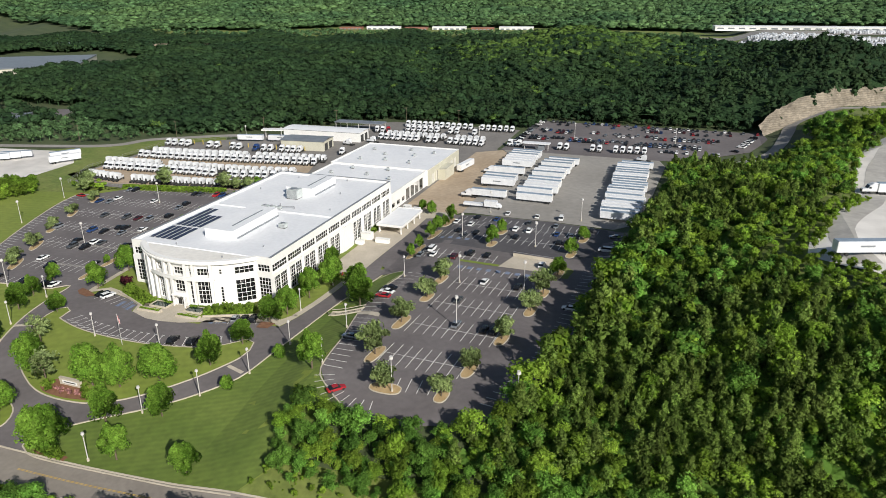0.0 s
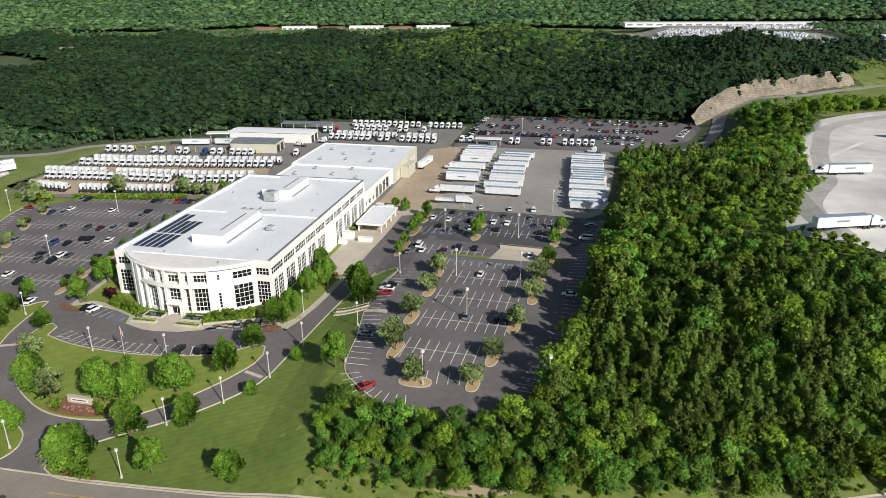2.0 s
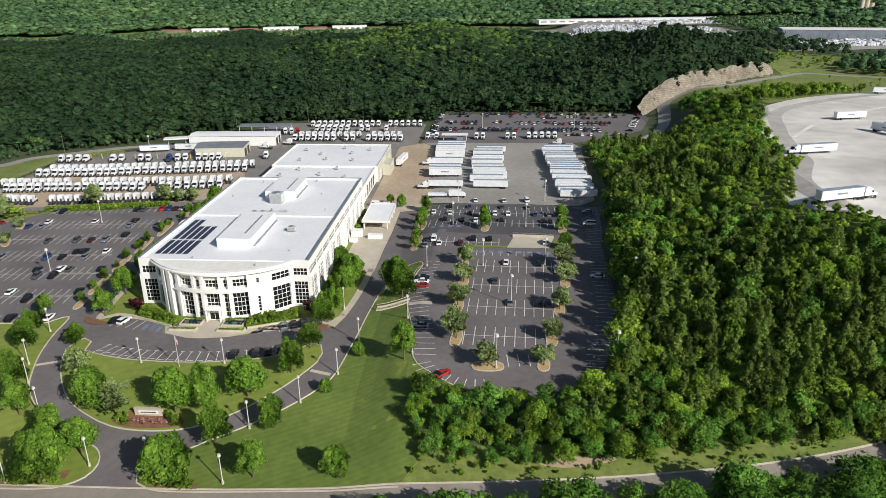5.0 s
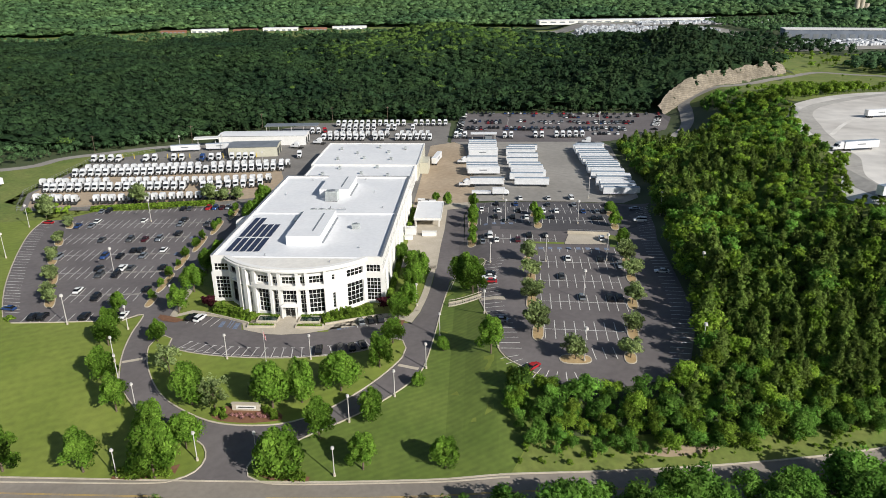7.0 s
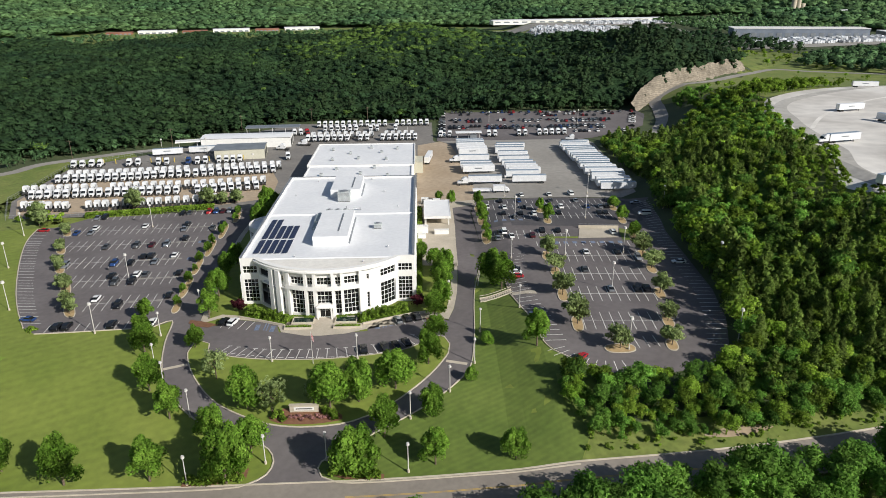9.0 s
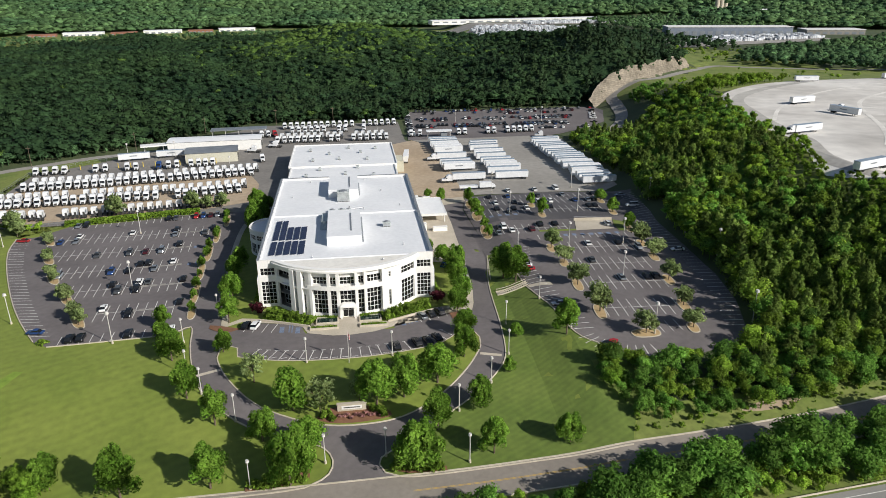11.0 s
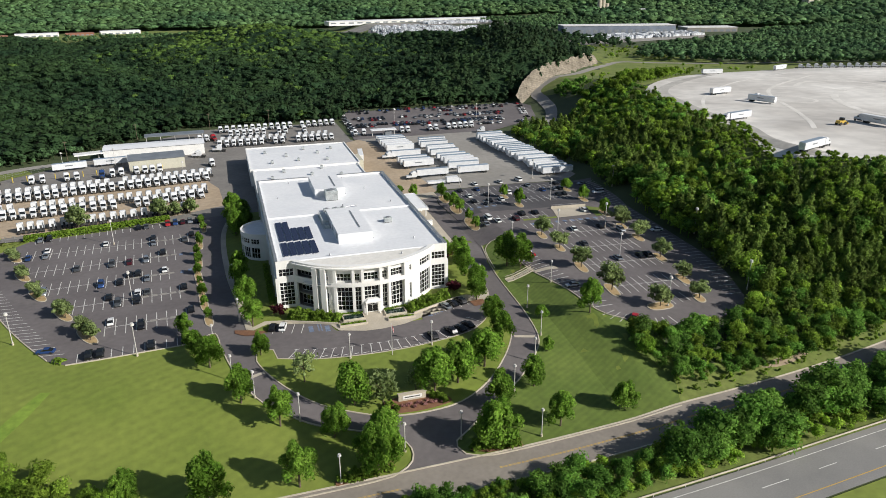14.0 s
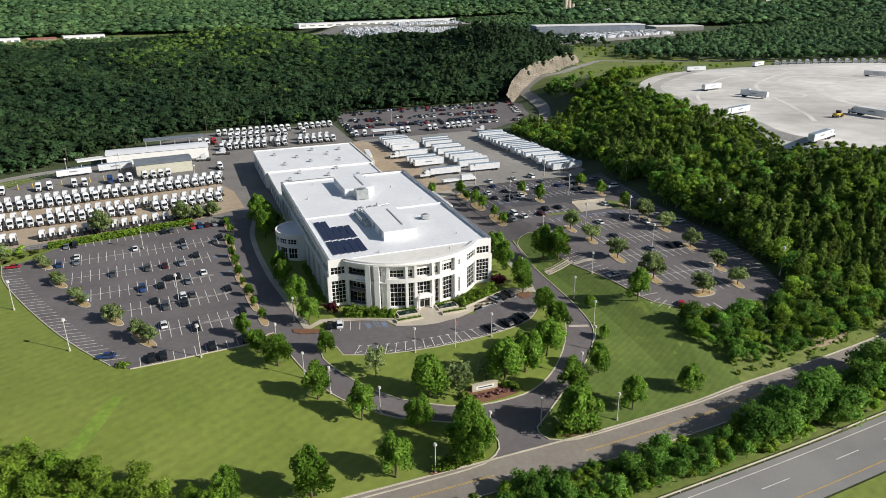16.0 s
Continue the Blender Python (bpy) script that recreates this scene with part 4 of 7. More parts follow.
# hipped canopy over the doors
hip = Mb().box(-2.35, -12.1, 3.75, 2.35, -10.0, 4.15).box(-2.2, -12.0, 0.1, -1.85, -11.65, 3.75).box(1.85, -12.0, 0.1, 2.2, -11.65, 3.75)
hip.loft([[(-2.5, -12.25, 4.15), (2.5, -12.25, 4.15), (2.5, -10.0, 4.15), (-2.5, -10.0, 4.15)], [(-1.5, -11.3, 4.75), (1.5, -11.3, 4.75), (1.5, -10.0, 4.75), (-1.5, -10.0, 4.75)]])
part("entrance_canopy", hip, M_WHITE, office, "white hipped canopy on posts over the entrance doors")
dr = Mb()
for s in (-1.55, -0.05, 1.45):
    dr.box(s, -10.45, 0.2, s + 0.1, -10.35, 2.9)
dr.box(-1.55, -10.45, 2.5, 1.55, -10.35, 2.62)
dr.box(-1.55, -10.45, 0.2, 1.55, -10.35, 0.4)
door = part("door", dr, M_FRAME, office, "white framed glass entrance doors")
part("pane", Mb().box(-1.5, -10.42, 0.3, 1.5, -10.38, 4.0), M_GLASS, door)


def straight(p, d, n):
    return lambda u: ((p[0] + d[0] * u, p[1] + d[1] * u), n)


# square corner bays of the front
for s in (-1, 1):
    x0 = -26.2 if s < 0 else 20.9
    f = straight((x0, 0), (1, 0), (0, -1))
    lo, hi = (0.7, 4.9) if s < 0 else (0.4, 4.6)
    holes = [(lo, hi, *LOW), (lo, hi, *UP)]
    b = part("corner_wall", grid_wall(Mb(), f, 0, 5.3, -0.6, TOP, holes, 0.6), M_WHITE, office)
    window(b, f, lo, hi, *LOW, 4, 6)
    window(b, f, lo, hi, *UP, 4, 2)

# long side walls
LEN = 91.6
for s, name in ((1, "east_wall"), (-1, "west_wall")):
    f = straight((26.2, 0), (0, 1), (1, 0)) if s > 0 else straight((-26.2, LEN), (0, -1), (-1, 0))
    holes, ws = [], []
    for i in range(10):
        a = 0.9 + i * 9.06
        lo, hi = a - 0.2, a + 7.95
        if s < 0:
            lo, hi = LEN - hi, LEN - lo
        holes.append((lo, hi, *UP))
        ws.append((lo, hi, *UP, 6, 2))
        if s > 0 and i == 5:
            continue
        if s < 0 and i in (4, 5):
            continue
        for k in (0, 1):
            c = a + 0.1 + k * 4.1
            lo, hi = c - 0.15, c + 3.45
            if s < 0:
                lo, hi = LEN - hi, LEN - lo
            holes.append((lo, hi, *LOW))
            ws.append((lo, hi, *LOW, 3, 6))
    w = part(name, grid_wall(Mb(), f, 0.6 if s > 0 else 0.0, LEN - (0.0 if s > 0 else 0.6), -0.6, TOP, holes, 0.6), M_WHITE, office)
    for q in ws:
        window(w, f, *q, depth=0.12)
    for i in range(11):
        y = 0.35 + i * 9.06
        part("pilaster", Mb().box(26.2 if s > 0 else -26.65, y - 0.3, -0.6, 26.65 if s > 0 else -26.2, y + 0.35, 9.4), M_WHITE, office)
    part("band", Mb().box(26.2 if s > 0 else -26.6, 0, 9.4, 26.6 if s > 0 else -26.2, LEN, 9.8), M_WHITE, office)
part("rear_wall", Mb().box(-25.6, LEN - 0.6, -0.6, 25.6, LEN, TOP), M_WHITE, office)
part("east_entrance_block", Mb().box(26.2, 46.6, -0.5, 26.8, 53.8, 9.2), M_WHITE, office, "blank white projecting block at the side entrance")

# floors and roof, following the curved front
arc_pts = [(26.45 * math.sin(a), CY - 26.45 * math.cos(a)) for a in np.linspace(-AMAX, AMAX, 25)]
plan = [(-25.6, 0.55), *[(p[0], p[1]) for p in arc_pts], (25.6, 0.55), (25.6, LEN - 0.6), (-25.6, LEN - 0.6)]
plan = [(float(a), float(b)) for a, b in plan]
for z in (0.0, 4.9, 9.3):
    part("floor_slab", Mb().prism(plan, z, z + 0.3), M_YARD, office)
part("core", Mb().box(-16, 12, 0.3, 16, 84, 14), M_YARD, office)
part("roof", Mb().prism(plan, 14.0, 14.45), M_ROOF, office, "white membrane roof")
M_CREAM = surf("cream_roof_coating", (0.71, 0.68, 0.62), (0.79, 0.765, 0.71), 0.12, rough=0.7, fine=0.08, fscale=0.8)
arc_in = [(25.9 * math.sin(a), CY - 25.9 * math.cos(a)) for a in np.linspace(-0.86, 0.86, 25)]
terrace = [(float(a), float(b)) for a, b in arc_in if b < 0.1]
part("terrace_roof", Mb().prism([(-19.4, 0.2), *terrace, (19.4, 0.2)], 14.45, 14.5), M_CREAM, office, "cream-coated roof behind the curved cornice")
part("roof_upstand", Mb().box(-25.3, 0.62, 14.45, 25.3, 0.98, 14.72), M_ROOF, office)
for cx0, cy0, cx1, cy1 in ((25.55, 0, 26.35, LEN), (-26.35, 0, -25.55, LEN), (-25.55, LEN - 0.7, 25.55, LEN + 0.1)):
    part("coping", Mb().box(cx0, cy0, TOP, cx1, cy1, TOP + 0.12), M_GREYM, office, "metal parapet coping")
part("roof_step", Mb().box(-25.55, 42.3, 14.45, 25.55, 42.7, 14.95), M_ROOF, office)
p1 = Mb().box(-5.8, 11.2, 14.45, 5.2, 38, 17.6)
part("penthouse", p1, M_ROOF, office, "white rooftop penthouse")
part("penthouse", Mb().box(-6.2, 63.2, 14.45, 5.2, 83, 17.7), M_ROOF, office, "white rooftop penthouse")
part("roof_joint", Mb().box(1.6, 16, 17.6, 2.1, 34, 17.72).box(1.6, 66, 17.7, 2.1, 81, 17.82), M_STEELR, office, "dark roof drain slots")
part("penthouse_curb", Mb().box(5.2, 13, 14.45, 5.7, 38, 14.8), M_STEELR, office)
part("penthouse_curb", Mb().box(5.2, 65, 14.45, 5.7, 82, 14.8), M_STEELR, office)
part("plant_deck", Mb().box(-8.4, 26.5, 14.45, -5.8, 41, 14.75).box(-8.0, 31, 14.75, -5.9, 40, 16.1).box(-7.6, 27, 14.75, -6.2, 30, 15.6), M_UNIT, office, "grey rooftop plant deck with ducts")
part("louvre", Mb().box(-5.86, 14, 15.0, -5.8, 16.2, 17.0).box(-5.86, 22, 15.0, -5.8, 24, 17.0), M_GREYM, office, "grey louvred doors of the penthouse")
part("pipe_run", Mb().cyl((-5, 44, 15.2), (6.5, 47.5, 15.2), 0.16).cyl((1.5, 46, 14.45), (1.5, 46, 16.4), 0.22).cyl((6.5, 47.5, 14.45), (6.5, 47.5, 15.2), 0.16), M_GREYM, office, "grey pipe run on the roof")
part("parapet_inner", Mb().box(-25.55, 0.6, 14.45, -25.3, LEN - 0.8, 15.0), M_ROOF, office)


def unit(x, y, sx, sy, sz, label, z=14.45):
    t = thing("rooftop_unit", label, "air handler", "rooftop units", pose(x, y, z))
    part("casing", Mb().box(-sx / 2, -sy / 2, 0.25, sx / 2, sy / 2, sz), M_UNIT, t)
    part("base", Mb().box(-sx / 2 + 0.1, -sy / 2 + 0.1, 0, sx / 2 - 0.1, sy / 2 - 0.1, 0.25), M_DARKM, t)
    lv = Mb()
    for i in range(int(sz / 0.35) - 1):
        lv.box(-sx / 2 + 0.15, -sy / 2 - 0.06, 0.45 + i * 0.35, sx / 2 - 0.15, -sy / 2, 0.62 + i * 0.35)
    part("louvre", lv, M_GREYM, t)
    part("fan", Mb().cyl((0, 0, sz), (0, 0, sz + 0.25), min(sx, sy) * 0.36, n=14), M_GREYM, t)
    return t


unit(-0.6, 59.8, 4.6, 4.2, 3.6, "large grey louvred cooling tower on the white roof")
unit(-4.6, 45.2, 2.2, 1.6, 1.1, "small grey rooftop condenser")
unit(-1.4, 44.6, 2.4, 1.6, 1.3, "small grey rooftop condenser")
unit(1.2, 45.6, 1.6, 1.4, 1.0, "small grey rooftop condenser")
unit(13.8, 27.6, 2.6, 2.0, 1.6, "grey rooftop air handler")
unit(-7.2, 40.5, 1.6, 1.6, 1.2, "grey rooftop exhaust fan")
for x, y in ((14, 70), (8, 88), (-14, 86), (-20, 66), (18, 9), (-10, 2), (11, -3), (20, 50)):
    v = thing("roof_vent", "small grey roof vent pipe", "vent", "roof vents", pose(x, y, 14.45))
    part("pipe", Mb().cyl((0, 0, 0), (0, 0, 0.5), 0.14), M_GREYM, v)
    part("hood", Mb().cyl((0, 0, 0.5), (0, 0, 0.75), 0.3, 0.12), M_GREYM, v)

# solar array: tilted panels in rows
modules = {}
for bank, (bx, by, nx_, ln) in enumerate([(-23.3, 5.0, 5, 11.6), (-23.3, 18.0, 2, 19.0), (-18.9, 18.0, 3, 12.2)]):
    for i in range(nx_):
        x = bx + i * 2.2
        t = thing("solar_panel_row", "row of dark blue solar panels on the white roof", "solar panel", "solar array", pose(x, by, 14.45))
        n = round(ln / 2.1)
        step = ln / n
        key = round(step, 3)
        if key not in modules:
            w_ = step - 0.05
            modules[key] = mesh_of("panel", Mb().add([(0, 0, 0.3), (1.78, 0, 0.42), (1.78, w_, 0.42), (0, w_, 0.3), (0, 0, 0.25), (1.78, 0, 0.37), (1.78, w_, 0.37), (0, w_, 0.25)], [(0, 1, 2, 3), (7, 6, 5, 4), (0, 4, 5, 1), (1, 5, 6, 2), (2, 6, 7, 3), (3, 7, 4, 0)]), M_SOLAR)
        for k in range(n):
            part("panel", modules[key], M_SOLAR, t).location = (0, k * step, 0)
        part("rack", Mb().box(0.25, 0.2, 0, 1.35, ln - 0.2, 0.22), M_GREYM, t)

# half-round wing on the west side
wing = thing("round_wing", "white half-round two-storey wing with dark window bands", "building")
WC, WR = (-26.25, 49.5), 8.6


def wing_at(u):
    a = u / WR
    return (WC[0] - WR * math.cos(a), WC[1] - WR * math.sin(a)), (-math.cos(a), -math.sin(a))


wh = []
for i in range(6):
    a = (-75 + i * 25) * math.pi / 180 * WR
    b = a + 21 * math.pi / 180 * WR
    wh += [(a, b, 6.0, 7.8), (a, b, 0.8, 4.6)]
hw = WR * math.pi / 2
ww = part("wall", grid_wall(Mb(), wing_at, -hw, hw, -0.6, 9.6, wh, 0.5, 1.2), M_WHITE, wing)
for a, b, c, d in wh:
    window(ww, wing_at, a, b, c, d, 3, 2, 0.25, 1.2)
part("roof", Mb().prism([(WC[0] - 8.1 * math.cos(a), WC[1] - 8.1 * math.sin(a)) for a in np.linspace(-math.pi / 2, math.pi / 2, 20)], 8.6, 8.95), M_ROOF, wing)

# warehouse behind
depot = thing("warehouse", "long low white warehouse with white roof and loading doors", "building")
for x0, y0, x1, y1, top in ((-26, 91.7, 24.2, 139, 7.7), (-27.2, 139, 25.4, 186, 8.1)):
    holes, doors = [], []
    f = straight((x1, y0), (0, 1), (1, 0))
    n = 7
    for i in range(n):
        a = 5 + i * (y1 - y0 - 8) / n
        if y0 > 100:
            holes.append((a, a + 4.2, 0.1, 5.0))
            doors.append((a, a + 4.2, i))
        elif i > 2:
            holes.append((a - 0.4, a + 4.7, 0.1, 5.6))
        else:
            holes.append((a + 0.4, a + 4.2, 1.2, 3.2))
    w = part("wall", grid_wall(Mb(), f, 0, y1 - y0, -0.5, top, holes, 0.4), M_BEIGE if y0 > 100 else M_WHITE, depot)
    for a, b, i in doors:
        if i != 3:
            prof = [(x1 - 0.2 - 0.05 * (k % 2), 0.1 + k * 0.245) for k in range(21)] + [(x1 - 0.35, 5.0), (x1 - 0.35, 0.1)]
            d = Mb().loft([[(px_, yy, pz) for px_, pz in prof] for yy in (y0 + a, y0 + b)])
            part("roll_up_door", d, M_DOOR, depot)
    west = straight((x0, y1), (0, -1), (-1, 0))
    bays = [(3 + i * 6.3, 7.6 + i * 6.3, 0.1, 5.2) for i in range(7)]
    part("wall", grid_wall(Mb(), west, 0, y1 - y0, -0.5, top, bays, 0.4), M_WHITE, depot)
    for i, (a, b, _, _) in enumerate(bays):
        if i % 3 != 1:
            part("roll_up_door", Mb().box(x0 + 0.25, y1 - b, 0.1, x0 + 0.35, y1 - a, 5.2), M_STEELR, depot)
    part("wall", Mb().box(x0 + 0.4, y1 - 0.4, -0.5, x1 - 0.4, y1, top), M_WHITE, depot)
    part("wall", Mb().box(x0 + 0.4, y0, -0.5, x1 - 0.4, y0 + 0.4, top), M_WHITE, depot)
    part("roof", Mb().box(x0 + 0.4, y0 + 0.4, top - 0.7, x1 - 0.4, y1 - 0.4, top - 0.35), M_ROOF, depot)
    part("floor", Mb().box(x0 + 0.4, y0 + 0.4, -0.1, x1 - 0.4, y1 - 0.4, 0.12), M_YARD, depot)
    part("coping", Mb().box(x0 - 0.1, y0, top, x0 + 0.5, y1, top + 0.1).box(x1 - 0.5, y0, top, x1 + 0.1, y1, top + 0.1).box(x0 + 0.5, y1 - 0.5, top, x1 - 0.5, y1, top + 0.1), M_FRAME, depot)
part("side_bay", Mb().box(25.4, 152, -0.4, 29.5, 166, 5.6), M_BEIGE, depot)
for x, y in ((-14, 104), (-2, 108), (10, 103), (-18, 122), (0, 124), (13, 120), (-12, 133), (6, 135), (-16, 150), (-3, 152), (11, 150), (-8, 163), (8, 165), (-18, 172), (2, 176), (16, 173)):
    unit(x, y, 1.5, 1.3, 1.2, "small dark rooftop exhaust unit", 7.35 if y < 139 else 7.75)

# covered walkway and side structures
canopy = thing("walkway_canopy", "white flat-roofed drop-off canopy on posts", "canopy", m=pose(0, 0, 0.2))
part("roof", Mb().box(29.5, 69.6, 3.3, 40.2, 92, 3.75), M_ROOF, canopy)
part("fascia", Mb().box(29.4, 69.5, 2.95, 40.3, 69.7, 3.9).box(40.1, 69.7, 2.95, 40.3, 92, 3.9).box(29.4, 91.9, 2.95, 40.1, 92.1, 3.9).box(29.4, 69.7, 2.95, 29.6, 91.9, 3.9), M_FRAME, canopy)
for x in (30.2, 39.4):
    for y in (70.6, 77.6, 84.6, 91):
        part("post", Mb().box(x - 0.2, y - 0.2, 0, x + 0.2, y + 0.2, 3.3), M_WHITE, canopy)
part("back_wall", Mb().box(29.6, 71, 0, 29.9, 91, 3.3), M_WHITE, canopy)
for x, y, sx, sy, sz in ((28.8, 62, 4.4, 2.4, 2.6), (36.2, 60, 5.5, 1.6, 1.6), (28.6, 56, 3, 2, 1.4)):
    b = thing("service_enclosure", "low white service enclosure beside the office wall", "enclosure", m=pose(x, y, 0.2))
    part("body", Mb().box(-sx / 2, -sy / 2, 0, sx / 2, sy / 2, sz), M_WHITE, b)
    part("lid", Mb().box(-sx / 2 - 0.1, -sy / 2 - 0.1, sz, sx / 2 + 0.1, sy / 2 + 0.1, sz + 0.12), M_FRAME, b)
for x, y, c in ((31.5, 97.5, 0), (35, 98.5, 1), (30, 100.5, 2)):
    b = thing("utility_box", "pale utility cabinet beside the service court", "cabinet", m=pose(x, y, 0.2))
    part("body", Mb().box(-1.6, -1, 0, 1.6, 1, 2.3), M_FRAME, b)
    part("door", Mb().box(-1.4, -1.06, 0.2, -0.1, -1.0, 2.1).box(0.1, -1.06, 0.2, 1.4, -1.0, 2.1), M_GREYM, b)

# pools and planters at the entrance
for s in (-1, 1):
    pool = thing("reflecting_pool", "dark reflecting pool in a pale stone basin", "pool", m=pose(s * 6.2, -12.6, 0.1))
    part("basin", Mb().box(-3.2, -1.9, 0, 3.2, -1.6, 0.6).box(-3.2, 1.6, 0, 3.2, 1.9, 0.6).box(-3.2, -1.6, 0, -2.9, 1.6, 0.6).box(2.9, -1.6, 0, 3.2, 1.6, 0.6), M_KERB, pool)
    part("water", Mb().box(-2.9, -1.6, 0.1, 2.9, 1.6, 0.38), M_WATER, pool)
    pl = thing("planter_wall", "long pale stone planter beside the entrance walk", "planter", m=pose(s * 7.0, -17.0, 0.1))
    part("wall", Mb().box(-4, -0.9, 0, 4, -0.6, 0.7).box(-4, 0.6, 0, 4, 0.9, 0.7).box(-4, -0.6, 0, -3.7, 0.6, 0.7).box(3.7, -0.6, 0, 4, 0.6, 0.7), M_KERB, pl)
    part("soil", Mb().box(-3.7, -0.6, 0.1, 3.7, 0.6, 0.55), M_MULCH, pl)

for s in (-1, 1):
    g = thing("garden_wall", "low pale stone garden wall before the hedge", "wall")
    part("wall", strip(Mb(), dense([(s * 25.5, -9.6), (s * 18, -12.6), (s * 11.2, -15.6)], 1.5), -0.2, 0.2, -0.1, 0.75), M_KERB, g)

# entrance sign wall
sign = thing("monument_sign", "pale stone monument sign wall in a mulch bed", "sign", m=pose(0.2, -54.6, Hs(0.2, -54.6) + 0.1))
part("wall", Mb().box(-3.4, -0.3, -0.2, 3.4, 0.3, 1.9), M_KERB, sign)
part("cap", Mb().box(-3.55, -0.42, 1.9, 3.55, 0.42, 2.08), M_WALK, sign)
part("panel", Mb().box(-2.4, -0.36, 0.6, 2.4, -0.3, 1.5), M_FRAME, sign)
part("lettering_bar", Mb().box(-1.9, -0.4, 0.95, 1.9, -0.36, 1.2), M_DARKM, sign)

# flagpole with furled flag
fp = thing("flagpole", "slender white flagpole with a hanging flag", "flagpole", m=pose(-0.2, -36, Hs(-0.2, -36)))
part("pole", Mb().cyl((0, 0, 0), (0, 0, 9.4), 0.09, 0.05), M_POLE, fp)
part("ball", Mb().cyl((0, 0, 9.4), (0, 0, 9.6), 0.1, 0.04), M_POLE, fp)
M_FLAG = surf("faded_flag_cloth", (0.5, 0.12, 0.12), (0.62, 0.55, 0.55), 1.6, rough=0.9)
part("flag", Mb().loft([[(0.08 + 0.1 * k, 0.12 * math.sin(k * 1.7), 9.2 - 0.25 * k - h) for h in (0, 0.7, 1.5)] + [(0.08 + 0.1 * k, 0.12 * math.sin(k * 1.7) + 0.03, 9.2 - 0.25 * k - h) for h in (1.5, 0.7, 0)] for k in range(6)]), M_FLAG, fp)

# yard buildings
def shed(name, label, x, y, lx, ly, h, rz, wall, roofm, roofh=1.0):
    t = thing(name, label, "building", m=pose(x, y, Hs(x, y) + 0.05, 0, 0, rz))
    part("wall", Mb().box(-lx / 2, -ly / 2, -0.3, lx / 2, -ly / 2 + 0.3, h).box(-lx / 2, ly / 2 - 0.3, -0.3, lx / 2, ly / 2, h).box(-lx / 2, -ly / 2 + 0.3, -0.3, -lx / 2 + 0.3, ly / 2 - 0.3, h).box(lx / 2 - 0.3, -ly / 2 + 0.3, -0.3, lx / 2, ly / 2 - 0.3, h), wall, t)
    r = [(-ly / 2 - 0.4, h), (0, h + roofh), (ly / 2 + 0.4, h), (ly / 2 + 0.4, h + 0.15), (0, h + roofh + 0.15), (-ly / 2 - 0.4, h + 0.15)]
    part("roof", Mb().loft([[(s * (lx / 2 + 0.4), a, b) for a, b in r] for s in (-1, 1)]), roofm, t)
    for k in range(2):
        part("door", Mb().box(lx / 2, -ly / 2 + 1.5 + k * ly * 0.45, 0, lx / 2 + 0.08, -ly / 2 + 1.5 + k * ly * 0.45 + ly * 0.3, h * 0.75), M_DARKM, t)
    part("trim", Mb().box(-lx / 2 - 0.05, -ly / 2 - 0.05, h - 0.3, lx / 2 + 0.05, -ly / 2, h), M_STEELR, t)
    return t


shed("service_building", "beige metal service building with grey gable roof", -72.5, 194.5, 27, 15, 5.6, 6, M_BEIGE, M_STEELR)
shed("maintenance_building", "long pale beige maintenance building with low roof", -75, 222.5, 52, 14, 5.8, 3, M_FRAME, M_ROOF, 0.6)
sh = thing("truck_shelter", "open grey steel truck shelter on posts", "shelter", m=pose(-66, 254, Hs(-66, 254), 0, 0, 4))
part("roof", Mb().box(-17, -4.5, 4.8, 17, 4.5, 5.2), M_STEELR, sh)
for x in (-16, -8, 0, 8, 16):
    for y in (-4, 4):
        part("post", Mb().box(x - 0.15, y - 0.15, -0.2, x + 0.15, y + 0.15, 4.8), M_POLE, sh)
fc = thing("fuel_canopy", "small white fuel station canopy on posts", "canopy", m=pose(-108, 214, Hs(-108, 214), 0, 0, 15))
part("roof", Mb().box(-7, -3, 4.6, 7, 3, 5.3), M_FRAME, fc)
for x in (-5, 5):
    part("post", Mb().box(x - 0.25, -0.25, -0.2, x + 0.25, 0.25, 4.6), M_POLE, fc)
bol = mesh_of("bollard", Mb().cyl((0, 0, -0.2), (0, 0, 2.6), 0.22), surf("yellow_bollard_paint", (0.55, 0.4, 0.06), (0.62, 0.47, 0.1), 1.0, rough=0.6))
for i in range(14):
    x = -150 + i * 6.2
    b = part("bollard", bol, M_YEL)
    b.location = (x, 181 + 0.06 * (x + 150), Hs(x, 181) + 0.08)
    tagged(b, "tall yellow steel bollard in the truck yard", "bollard", "fuel lane bollards")
gs = thing("guard_booth", "small white open gate canopy at the lot entrance", "canopy", m=pose(58, 233, Hs(58, 233) + 0.1))
part("roof", Mb().box(-8, -2.5, 3.6, 8, 2.5, 4.1), M_ROOF, gs)
for x in (-7, 0, 7):
    part("post", Mb().box(x - 0.2, -0.2, -0.2, x + 0.2, 0.2, 3.6), M_POLE, gs)
part("booth", Mb().box(1, -1.2, 0, 5, 1.2, 2.6), M_STEELR, gs)
